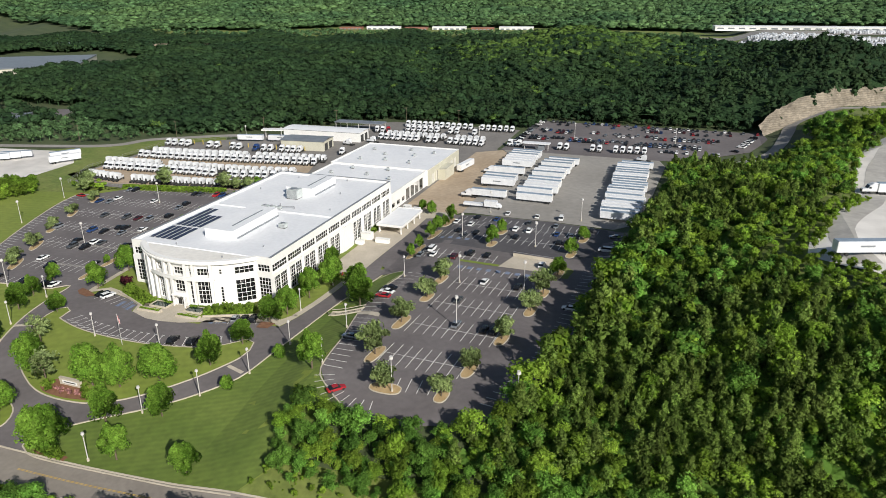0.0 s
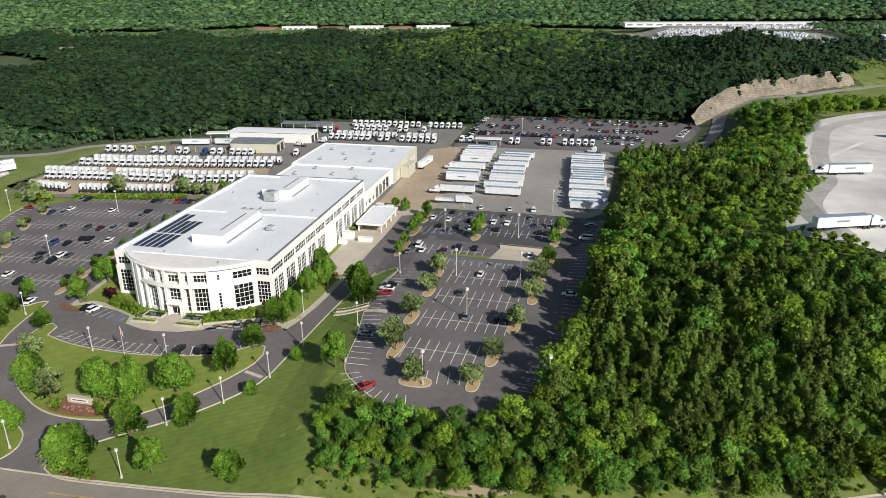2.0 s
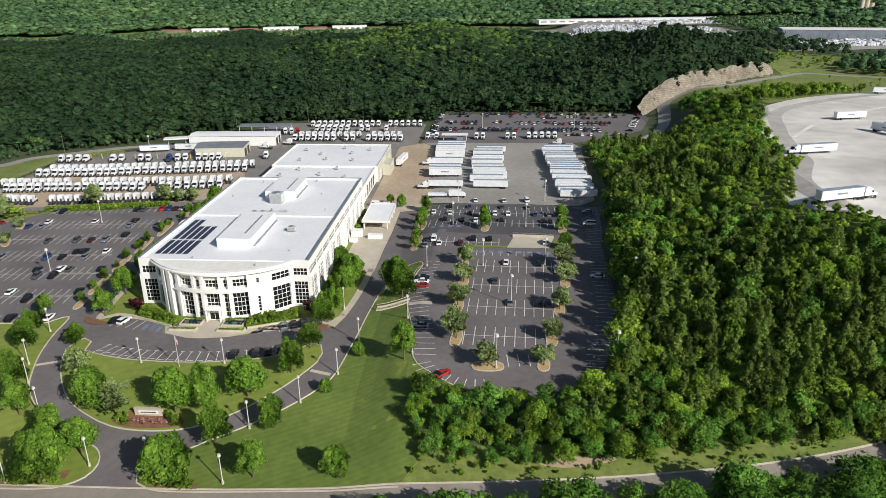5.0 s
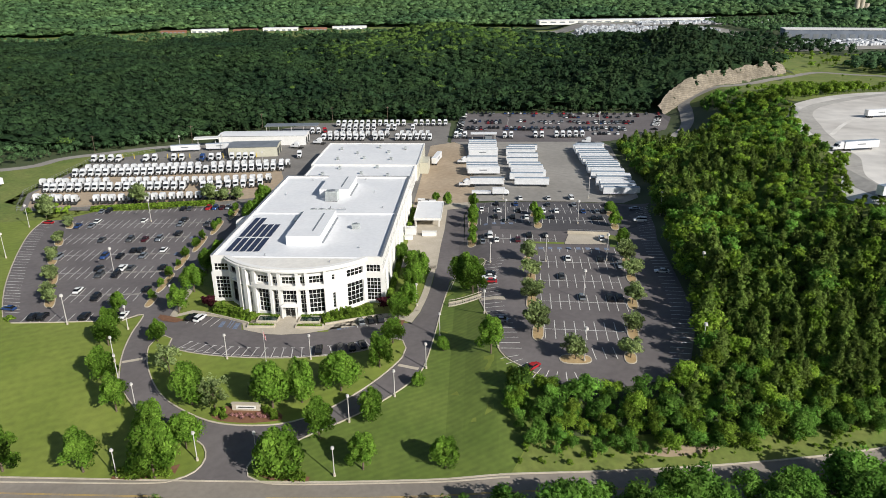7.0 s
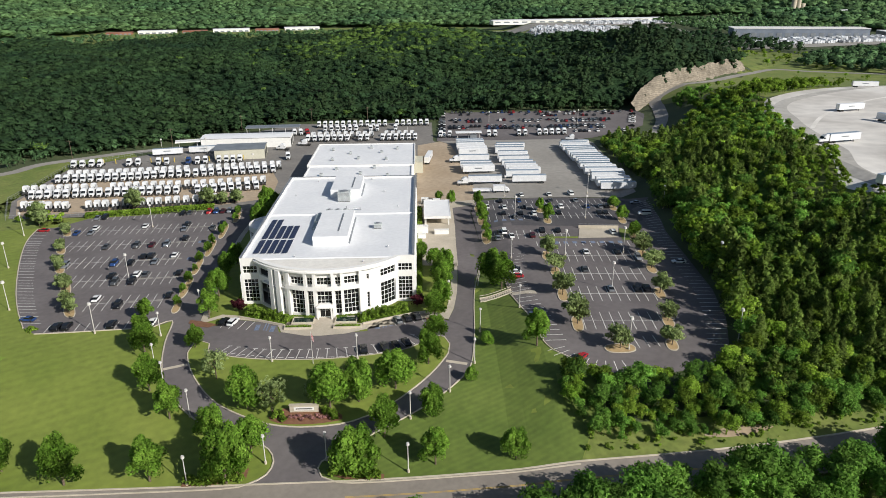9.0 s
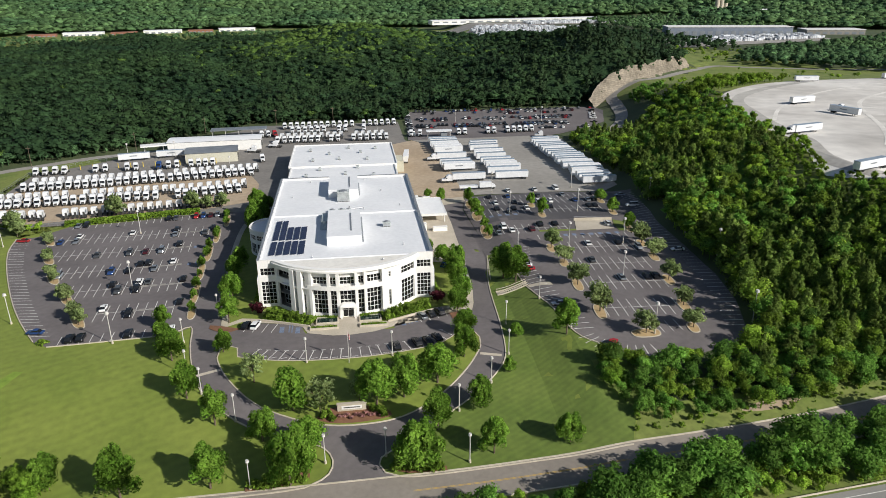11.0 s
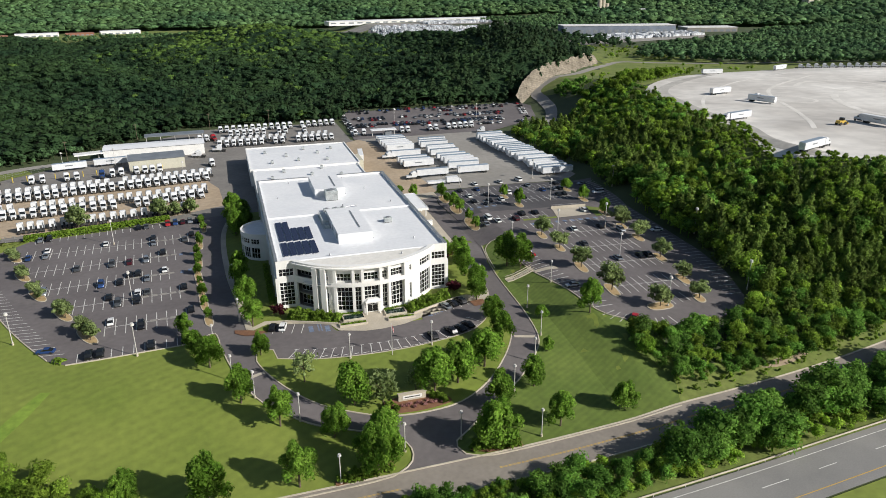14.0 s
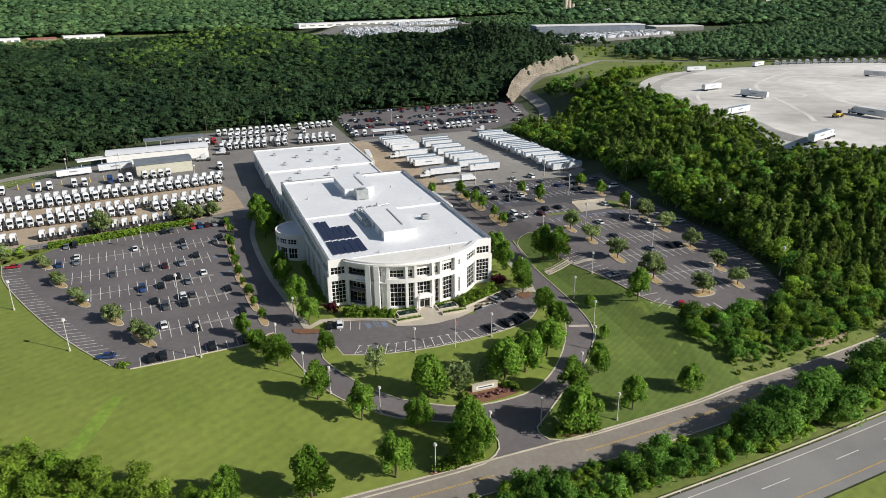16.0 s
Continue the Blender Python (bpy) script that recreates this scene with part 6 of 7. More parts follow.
part("bucket", Mb().loft([[(2.6, y, 0.3), (3.8, y, 0.25), (3.6, y, 0.5), (2.9, y, 1.4)] for y in (-1.4, 1.4)]), M_CAT, loader)
part("arm", Mb().box(1.4, -0.6, 1.2, 2.9, -0.4, 1.6).box(1.4, 0.4, 1.2, 2.9, 0.6, 1.6), M_CAT, loader)
big = wheel_mesh(0.8, 0.5)
for x in (-1.8, 1.3):
    for s in (-1, 1):
        w = part("wheel", big, M_BLACK, loader)
        w.location = (x, s * 1.1, 0)

# ---------- far buildings ----------
def far_block(name, label, x, y, lx, ly, h, rz, wall, roofm, n):
    z = Hs(x, y)
    t = thing(name, label, "building", "far buildings", pose(x, y, z, 0, 0, rz))
    part("wall", Mb().box(-lx / 2, -ly / 2, -3, lx / 2, ly / 2, h), wall, t)
    part("roof", Mb().box(-lx / 2 - 0.5, -ly / 2 - 0.5, h, lx / 2 + 0.5, ly / 2 + 0.5, h + 0.8), roofm, t)
    me = mesh_of("dock_door", Mb().box(-lx / n * 0.3, -0.2, 0, lx / n * 0.3, 0, h * 0.55), M_STEELR)
    for i in range(n):
        d = part("dock_door", me, M_STEELR, t)
        d.location = (-lx / 2 + lx * (i + 0.5) / n, -ly / 2 - 0.02, 0.3)
    return t


far_block("distribution_center", "long grey-white distribution centre with dark dock doors", 540, 782, 170, 36, 12, -12, surf("blue_grey_siding", (0.16, 0.19, 0.24), (0.22, 0.25, 0.3), 0.1), M_FRAME, 16)
far_block("distribution_center", "low white industrial building at the valley edge", 700, 780, 80, 36, 6, -12, M_YARD, M_FRAME, 8)
far_block("industrial_building", "long low white industrial building beyond the hill", 330, 1190, 340, 30, 4, 8, M_WHITE, M_ROOF, 20)
RUST = surf("rust_red_siding", (0.24, 0.1, 0.06), (0.32, 0.15, 0.1), 0.1)
for i in range(6):
    far_block("industrial_building", "long low white industrial building beyond the forest" if i % 2 else "long low rust-red industrial shed beyond the forest", -520 + i * 64, 1160 + i * 15, 66 if i % 2 else 44, 22, 5 if i % 2 else 3.5, 13, M_WHITE if i % 2 else RUST, M_ROOF if i % 2 else RUST, 6)
far_block("industrial_building", "wide pale flat-roofed warehouse in the valley", -560, 440, 110, 130, 8, 34, M_BEIGE, M_STEELR, 8)
far_block("industrial_building", "low tan shed in the far valley", -575, 700, 90, 20, 4, 25, M_DIRT, M_DIRT, 8)
far_block("industrial_building", "blue-grey low factory roof in the far valley", -690, 640, 130, 40, 6, 32, M_STEELR, M_STEELR, 8)
far_block("industrial_building", "white low building at the forest edge", -318, 188, 46, 20, 5, 30, M_WHITE, M_STEELR, 6)
far_block("industrial_building", "white low building on the far hillside", 835, 1165, 50, 24, 8, 0, M_WHITE, M_ROOF, 6)
far_block("industrial_building", "white low building on the far hillside", 930, 1380, 90, 30, 8, 0, M_WHITE, M_ROOF, 8)
silo = thing("silo_tower", "pale twin concrete silo tower on the far hill", "silo", m=pose(764, 1240, Hs(764, 1240)))
for i in range(3):
    part("silo", Mb().cyl((i * 9, 0, -2), (i * 9, 0, 30 - 7 * i), 4.6, n=16), M_KERB, silo)
part("headhouse", Mb().box(-4, -4, 30, 5, 4, 36), M_KERB, silo)
far_block("industrial_building", "tall pale concrete plant on the far hillside", 1204, 1110, 30, 20, 20, 0, M_KERB, M_KERB, 3)
lots = Mb()
rng = random.Random(8)
rows_mb = {"a": (430, 720, 0.2, 15, 60), "b": (196, 925, -0.58, -18, 42), "d": (206, 985, -0.5, -18, 50), "e": (222, 1050, -0.38, -18, 54), "c": (330, 1140, 0.14, 14, 70)}
for x0, y0, sl, n, m_ in rows_mb.values():
    for r in range(6):
        for i in range(m_ if r else m_ // 2):
            if rng.random() < 0.75:
                x, y = x0 + i * 3.6, y0 + sl * i * 3.6 - r * 11
                z = Hs(x, y)
                lots.box(x, y, z + 0.6, x + 2.4, y + rng.choice((5, 7, 14)), z + rng.choice((2.8, 3.6, 4.0)))
tagged(part("far_truck_rows", lots, surf("far_truck_paint", (0.5, 0.52, 0.55), (0.68, 0.69, 0.7), 0.5, rough=0.45, island=0.45)), "rows of tiny white trucks in far freight yards", "trucks", kind="stuff")
sheet("gravel_lot", [(400, 620), (640, 680), (660, 790), (420, 745)], 0.3, M_YARD, "pale freight yard in the far valley", "yard")
sheet("gravel_lot", [(120, 1040), (600, 1100), (620, 1185), (130, 1130)], 0.3, M_YARD, "pale freight yard beyond the hill", "yard")

# ---------- foliage ----------
def ico():
    """Corners and faces of an icosahedron of unit radius."""
    g = (1 + 5 ** 0.5) / 2
    v = np.array([(-1, g, 0), (1, g, 0), (-1, -g, 0), (1, -g, 0), (0, -1, g), (0, 1, g), (0, -1, -g), (0, 1, -g), (g, 0, -1), (g, 0, 1), (-g, 0, -1), (-g, 0, 1)], float)
    f = [(0, 11, 5), (0, 5, 1), (0, 1, 7), (0, 7, 10), (0, 10, 11), (1, 5, 9), (5, 11, 4), (11, 10, 2), (10, 7, 6), (7, 1, 8), (3, 9, 4), (3, 4, 2), (3, 2, 6), (3, 6, 8), (3, 8, 9), (4, 9, 5), (2, 4, 11), (6, 2, 10), (8, 6, 7), (9, 8, 1)]
    return v / np.linalg.norm(v[0]), np.array(f)


ICO_V, ICO_F = ico()


def crown(seed, n, rx, rz, zc, size, lumps=9, flat=0.45, lump=(0.38, 0.22), out=(0.35, 0.3), taper=0.0, core=0.8, spire=0.0):
    """Leaf clumps over lumpy boughs: corners and outward directions of one crown's triangles."""
    r = np.random.RandomState(seed)
    c = r.normal(size=(lumps, 3))
    c /= np.linalg.norm(c, axis=1)[:, None]
    c *= (out[0] + out[1] * r.rand(lumps))[:, None]
    c[0] = (0, 0, 0.35)
    lr = lump[0] + lump[1] * r.rand(lumps)
    if spire:
        h = (np.arange(lumps) + 0.5) / lumps
        w = np.clip(spire * (1.05 - h), 0.08, 1) * (0.6 + 0.4 * r.rand(lumps))
        a = np.arange(lumps) * 2.4
        c = np.stack([w * np.cos(a), w * np.sin(a), 2 * h - 1], 1)
        lr = lr * (1.15 - 0.75 * h)
    form = np.array([rx, rx, rz])
    lift = np.array([0, 0, zc])

    def shape(q):
        q = q.copy()
        q[:, :2] *= (1 - taper * np.clip(q[:, 2:] + 0.15, -0.3, 1))
        return q * form + lift

    k = r.randint(0, lumps, n)
    d = r.normal(size=(n, 3))
    d[:, 2] += 0.3
    d /= np.linalg.norm(d, axis=1)[:, None]
    P = shape(c[k] + d * (lr[k] * (1.12 - 0.55 * r.rand(n) ** 1.6))[:, None])
    N = d + r.normal(size=(n, 3)) * flat
    N /= np.linalg.norm(N, axis=1)[:, None]
    T = np.cross(N, r.normal(size=(n, 3)))
    T /= np.linalg.norm(T, axis=1)[:, None]
    Bv = np.cross(N, T)
    s = size * 1.25 * (0.6 + 0.8 * r.rand(n))[:, None]
    a = 0.55 + 0.45 * r.rand(n)[:, None]
    V = [np.stack([P - T * s, P + T * s * 0.8 - Bv * s * a * 0.7, P + T * s * 0.3 + Bv * s * a], 1).reshape(-1, 3)]
    O = [np.repeat(d, 3, 0)]
    for j in range(lumps if core else 0):
        tilt = r.normal(size=(3, 3))
        q = np.linalg.qr(tilt)[0]
        u = ICO_V @ q
        f = ICO_F[(u[ICO_F].mean(1)[:, 2] > -0.55)]
        rough_r = 0.82 + 0.3 * r.rand(12)
        w = shape(c[j] + u * (lr[j] * core * rough_r)[:, None])
        tri = w[f]
        if np.linalg.det(q) < 0:
            tri = tri[:, ::-1]
            f = f[:, ::-1]
        V.append(tri.reshape(-1, 3))
        O.append(u[f].reshape(-1, 3))
    return np.concatenate(V), np.concatenate(O)


def trunk_mb(h, r, limbs, spread, seed):
    rr = random.Random(seed)
    mb = Mb().cyl((0, 0, -0.3), (0.05, 0, h * 0.55), r, r * 0.7).cyl((0.05, 0, h * 0.55), (0, 0.1, h * 0.9), r * 0.7, r * 0.2)
    for i in range(limbs):
        a = 2 * math.pi * i / limbs + rr.uniform(-0.4, 0.4)
        z = h * rr.uniform(0.3, 0.55)
        mb.cyl((0.03, 0, z), (spread * math.cos(a), spread * math.sin(a), z + h * rr.uniform(0.2, 0.35)), r * 0.5, r * 0.12, 5)
    return mb


def tree_kind(name, label, seed, n, rx, rz, zc, size, mat, h, cat="tree", group="planted trees", taper=0.0, core=0.45):
    t = thing(name, label, cat, group)
    V, O = crown(seed, n, rx, rz, zc, size, lumps=26, lump=(0.22, 0.18), out=(0.3, 0.58), taper=taper, core=core)
    F = np.arange(len(V)).reshape(-1, 3)
    part("trunk", trunk_mb(h, 0.14 * h / 7 + 0.04, 6, rx * 0.55, seed), M_BARK, t)
    top = part("crown", (V.tolist(), F.tolist()), mat, t)
    A = V - np.array([0, 0, zc - 0.8])
    O = O * 0.3 + A / (np.linalg.norm(A, axis=1)[:, None] + 1e-6) * 0.4 + np.array([0, 0, 0.25])
    top.data.attributes.new("round", "FLOAT_VECTOR", "POINT").data.foreach_set("vector", O.astype(np.float32).ravel())
    return t


def planter(kinds):
    state = {id(k): False for k in kinds}

    def put(kind, x, y, s, rz, z=0.0):
        m = pose(x, y, Hs(x, y) + z, 0, 0, rz) @ Matrix.Diagonal((s, s, s * (0.92 + 0.16 * ((x * 7 + y * 3) % 1.0)), 1))
        if state[id(kind)]:
            copy_thing(kind, m)
        else:
            state[id(kind)] = True
            kind.matrix_basis = m
    return put


maples = [tree_kind("maple_tree", "full green shade tree standing on the lawn", 20 + i, 5600, 3.9, 4.9, 5.7, 0.24, M_TREE, 9.5, taper=0.35) for i in range(3)]
islet = [tree_kind("island_tree", "small rounded olive-green tree on a parking island", 40 + i, 2400, 3.1, 2.1, 3.2, 0.22, M_GREYG, 4.8) for i in range(2)]
grey = tree_kind("willow_tree", "sparse grey-green tree with a loose crown", 55, 600, 3.8, 3.4, 5.0, 0.3, M_GREYG, 8)
redt = tree_kind("japanese_maple", "low dark red ornamental maple beside the entrance", 57, 700, 2.0, 1.4, 1.7, 0.22, M_RED, 2.4, group="ornamental trees")
shrubk = tree_kind("shrub", "clipped bright green round shrub", 58, 260, 0.75, 0.6, 0.62, 0.16, M_SHRUB, 0.8, "shrub", "entrance shrubs")
put = planter(maples + islet + [grey, redt, shrubk])
LAWN_TREES = [(-46.1, -28.9, 8.5), (-39.2, -45.5, 9.4), (-31.1, -55.8, 8.8), (-29.1, -75.4, 10.5), (-19.8, -62.5, 8), (-12.9, -76.6, 14.0), (-9.6, -67.5, 10.1), (-33.3, -26.6, 7.4), (-13.5, -53.2, 11.5), (6.2, -53.5, 12.3), (12.9, -51.5, 12.4), (14.3, -75.6, 14), (19.6, -63.5, 9.4), (21.6, -47, 12.2), (29.9, -37.2, 10), (30.9, -57.5, 8.6), (30.9, -72.6, 8.6), (40.6, -44.8, 4.6), (46, -29, 5), (32, -25.6, 8.2), (48.5, -71.4, 8.6), (-46.7, -75.8, 10.8), (-61.9, -71.3, 8.3), (-34.4, -9, 8.8), (-35.6, 6.2, 10), (-37.2, 22, 9), (-36.2, 33.1, 8), (36.2, 18.2, 11.5), (34, -5.4, 9.2), (32, -12, 8.6), (34.5, 7, 9.6), (33, 27, 7.8), (50.5, 9.2, 12), (53.5, 4.4, 10.6), (58.6, -34.1, 9.2), (-52.6, -9.5, 6.6), (-36.5, 70, 11), (-35, 80, 12), (-36.5, 89, 11), (-33, 76, 10), (-33, 94, 9), (-50, -20, 8), (41.8, 99, 6.5), (36, 103, 5.5), (28.5, 34, 7)]
rng = random.Random(21)
for x, y, h in LAWN_TREES:
    put(rng.choice(maples), x, y, h / 9.2, rng.uniform(0, 360))
for x, y, s in ((-7.1, -55.5, 1.1), (-23.8, -41.5, 0.85), (2, -51.5, 0.7)):
    put(grey, x, y, s, 30 * x)
for x, y, kind in islands:
    if kind == 2 and y > 40:
        put(rng.choice(maples), x, y, rng.uniform(0.6, 0.78), rng.uniform(0, 360), 0.2)
    elif kind in (2, 3):
        put(rng.choice(islet), x, y, rng.uniform(1.3, 1.75), rng.uniform(0, 360), 0.2)
    elif kind == 1:
        for d in ((-4, 4) if y > 5 else (1,)):
            put(rng.choice(maples), x - 0.08 * d, y + d, rng.uniform(0.32, 0.48), rng.uniform(0, 360), 0.2)
    elif kind == 0:
        for d in (-2.5, 1.8):
            put(rng.choice(islet), x - d * 0.5, y + d, rng.uniform(0.8, 1.1), rng.uniform(0, 360), 0.2)
    elif kind == 4:
        for d in (-4.5, 3.5):
            put(rng.choice(maples), x, y + d, rng.uniform(0.5, 0.68), rng.uniform(0, 360), 0.2)
for x, y in ((-26.8, -4.2), (26.9, -4.4)):
    put(redt, x, y, 1.15, x * 9)
for i in range(8):
    put(shrubk, -10 - i * 1.5, -76.2 - 0.12 * i + 0.5 * (i % 2), rng.uniform(1.15, 1.5), i * 40, 0.2)
for i in range(7):
    put(shrubk, 9.2 + i * 1.5, -75.0 - 0.2 * i, rng.uniform(1.15, 1.5), i * 40, 0.2)
M_PINK = leafy("pink_flower_heads", (0.42, 0.2, 0.19), (0.55, 0.3, 0.27), 0.6)
flowers = tree_kind("flower_clump", "low clump of pink flowers in the mulch bed", 59, 220, 0.6, 0.35, 0.4, 0.12, M_PINK, 0.4, "flowers", "sign bed flowers")
flowers.matrix_basis = pose(-2.6, -56.9, Hs(-2.6, -56.9) + 0.25)
for i in range(11):
    x = -1.6 + i * 0.85
    copy_thing(flowers, pose(x, -57 + 0.7 * math.sin(i * 2.3), Hs(x, -57) + 0.25, 0, 0, 50 * i))
for i in range(6):
    put(shrubk, (-6.4, -5.2, 5.4, 6.8, 7.6, -4.4)[i], (-56.6, -55.4, -55.4, -56.2, -57.4, -57.6)[i], rng.uniform(0.8, 1.3), i * 40, 0.2)


for sx in (-1, 1):
    for i in range(9):
        put(shrubk, sx * (11.2 + 1.5 * i), -13.2 + 0.62 * i + 0.8 * (i % 2), rng.uniform(1.2, 1.8), 47 * i, 0.7 if 1 < i < 8 else 0.3)

# hedges: dense clipped leaf masses
def hedge(poly_line, w, h, label, n_per=55):
    V, r = [], np.random.RandomState(int(abs(poly_line[0][0] * 13)) + 1)
    for a, b in zip(poly_line, poly_line[1:]):
        n = int(math.dist(a, b) * n_per)
        t = r.rand(n)
        d = np.array([b[0] - a[0], b[1] - a[1]]) / math.dist(a, b)
        off = (r.rand(n) - 0.5) * w
        x, y = a[0] + (b[0] - a[0]) * t - d[1] * off, a[1] + (b[1] - a[1]) * t + d[0] * off
        z = H(x, y) + h * np.clip(1.05 - np.abs(off / w * 2) ** 4, 0, 1) * (0.3 + 0.7 * r.rand(n) ** 0.4)
        P = np.stack([x, y, z], 1)
        N = r.normal(size=(n, 3)) * 0.7 + np.array([0, 0, 1])
        N /= np.linalg.norm(N, axis=1)[:, None]
        T = np.cross(N, r.normal(size=(n, 3)))
        T /= np.linalg.norm(T, axis=1)[:, None]
        Bv = np.cross(N, T)
        s = (0.14 + 0.16 * r.rand(n))[:, None] * (1.6 if h > 1.6 else 1)
        V.append(np.stack([P - T * s, P - Bv * s, P + T * s, P + Bv * s], 1).reshape(-1, 3))
    V = np.concatenate(V)
    F = np.arange(len(V)).reshape(-1, 4)
    return tagged(part("hedge", (V.tolist(), F.tolist()), M_SHRUB), label, "hedge", "hedges")


hedge([(-24, -6.5), (-17, -9.6), (-10, -13)], 5.0, 1.4, "broad bright green clipped hedge before the curved wall", 420)
hedge([(24, -7), (17.5, -9.8), (10, -13)], 5.0, 1.4, "broad bright green clipped hedge before the curved wall", 420)
hedge([(-10.6, -17), (-3.4, -17)], 1.1, 0.9, "low clipped hedge in the stone planter", 90)
hedge([(3.4, -17), (10.6, -17)], 1.1, 0.9, "low clipped hedge in the stone planter", 90)
hedge([(-10, -10.2), (-3.2, -11)], 1.0, 1.0, "low green planting under the entrance windows", 70)
hedge([(3.2, -11), (10, -10.2)], 1.0, 1.0, "low green planting under the entrance windows", 70)
hedge([(-113, 88.6), (-88, 93.4), (-62, 98.4)], 3.4, 2.0, "long green hedge between parking lot and truck yard", 130)
hedge([(27.6, 70), (27.6, 90)], 2.0, 1.8, "green hedge along the office wall", 110)
hedge([(27.6, 1), (27.6, 36)], 1.8, 1.2, "green hedge along the office wall", 90)
hedge([(-28, 4), (-28, 36)], 1.6, 1.2, "green hedge along the office wall", 60)
hedge([(-84.5, -14), (-82, -15.5)], 2.6, 1.0, "low round hedge at the lot corner", 110)


# woods: trees scattered over land polygons, joined
def inside(poly, x, y):
    x, y = np.asarray(x), np.asarray(y)
    c = np.zeros(x.shape, bool)
    for (x0, y0), (x1, y1) in zip(poly, poly[1:] + poly[:1]):
        if y0 != y1:
            c ^= ((y0 > y) != (y1 > y)) & (x < (x1 - x0) * (y - y0) / (y1 - y0) + x0)
    return c


def scatter(poly, step, seed, holes=(), jitter=0.85, keep=1.0):
    r = np.random.RandomState(seed)
    xs, ys = [p[0] for p in poly], [p[1] for p in poly]
    X, Y = np.meshgrid(np.arange(min(xs), max(xs), step), np.arange(min(ys), max(ys), step))
    X = (X + (r.rand(*X.shape) - 0.5) * step * jitter * 2).ravel()
    Y = (Y + (r.rand(*Y.shape) - 0.5) * step * jitter * 2).ravel()
    ok = inside(poly, X, Y) & (r.rand(len(X)) < keep)
    for h in holes:
        ok &= ~inside(h, X, Y)
    return X[ok], Y[ok]


def woods(name, X, Y, templates, mat, smin, smax, label, seed, size=None, vary=0.26, wide=1.1):
    """Joined trees: each template turned and scaled at its place on the land."""
    r = np.random.RandomState(seed)
    k = r.randint(0, len(templates), len(X))
    Z = H(X, Y)
    size = np.ones(len(X)) if size is None else size
    out, tint, soft_n = [], [], []
    for j, (V, N) in enumerate(templates):
        sel = np.where(k == j)[0]
        if not len(sel):
            continue
        a = r.rand(len(sel)) * 2 * np.pi
        s = (smin + (smax - smin) * r.rand(len(sel)) ** 1.4) * size[sel]
        sw = s * wide * (0.88 + 0.28 * r.rand(len(sel)))
        ca, sa = np.cos(a)[:, None], np.sin(a)[:, None]
        x = (V[None, :, 0] * ca - V[None, :, 1] * sa) * sw[:, None] + X[sel][:, None]
        y = (V[None, :, 0] * sa + V[None, :, 1] * ca) * sw[:, None] + Y[sel][:, None]
        z = V[None, :, 2] * s[:, None] + Z[sel][:, None]
        out.append(np.stack([x, y, z], -1).reshape(-1, 3))
        zm = V[:, 2].mean()
        A = np.stack([x - X[sel][:, None], y - Y[sel][:, None], (V[None, :, 2] - zm) * s[:, None] * 0.9 + 1.5], -1).reshape(-1, 3)
        A = A / (np.linalg.norm(A, axis=1)[:, None] + 1e-6)
        B = np.stack([N[None, :, 0] * ca - N[None, :, 1] * sa, N[None, :, 0] * sa + N[None, :, 1] * ca, N[None, :, 2] + 0 * ca], -1).reshape(-1, 3)
        soft_n.append(A * 0.42 + B * 0.25 + np.array([0, 0, 0.35]))
        tint.append(np.repeat(r.normal(size=len(sel)).clip(-1.6, 2.2) * vary, len(V)))
    V = np.concatenate(out).astype(np.float32)
    n = len(V) // 3
    me = bpy.data.meshes.new(name)
    me.vertices.add(len(V))
    me.vertices.foreach_set("co", V.ravel())
    me.loops.add(3 * n)
    me.loops.foreach_set("vertex_index", np.arange(3 * n, dtype=np.int32))
    me.polygons.add(n)
    me.polygons.foreach_set("loop_start", np.arange(0, 3 * n, 3, dtype=np.int32))
    me.materials.append(mat)
    me.update(calc_edges=True)
    me.attributes.new("tint", "FLOAT", "POINT").data.foreach_set("value", np.concatenate(tint).astype(np.float32))
    me.attributes.new("round", "FLOAT_VECTOR", "POINT").data.foreach_set("vector", np.concatenate(soft_n).astype(np.float32).ravel())
    return tagged(new(name, me), label, "woods", kind="stuff")


def understory(name, poly, step, hmin, hmax, mat, seed, label, holes=(), size=None):
    """A bumpy leafy sheet under the crowns."""
    r = np.random.RandomState(seed)
    xs, ys = [q[0] for q in poly], [q[1] for q in poly]
    X, Y = np.meshgrid(np.arange(min(xs), max(xs), step), np.arange(min(ys), max(ys), step))
    X, Y = X + (r.rand(*X.shape) - 0.5) * step * 0.7, Y + (r.rand(*Y.shape) - 0.5) * step * 0.7
    lift = hmin + (hmax - hmin) * r.rand(*X.shape)
    Z = H(X, Y) + (lift if size is None else lift * size(X.ravel(), Y.ravel()).reshape(X.shape))
    cx, cy = (X[:-1, :-1] + X[1:, 1:]) / 2, (Y[:-1, :-1] + Y[1:, 1:]) / 2
    ok = inside(poly, cx, cy)
    for h in holes:
        ok &= ~inside(h, cx, cy)
    near_edge = ok.copy()
    near_edge[1:] &= ok[:-1]
    near_edge[:-1] &= ok[1:]
    near_edge[:, 1:] &= ok[:, :-1]
    near_edge[:, :-1] &= ok[:, 1:]
    ok = near_edge
    ids = np.arange(X.size).reshape(X.shape)
    F = np.stack([ids[:-1, :-1], ids[:-1, 1:], ids[1:, 1:], ids[1:, :-1]], -1)[ok]
    keep, inv = np.unique(F, return_inverse=True)
    V = np.stack([X, Y, Z], -1).reshape(-1, 3)[keep]
    ob = part(name, (V.tolist(), inv.reshape(F.shape).tolist()), mat)
    return tagged(ob, label, "undergrowth", kind="stuff")


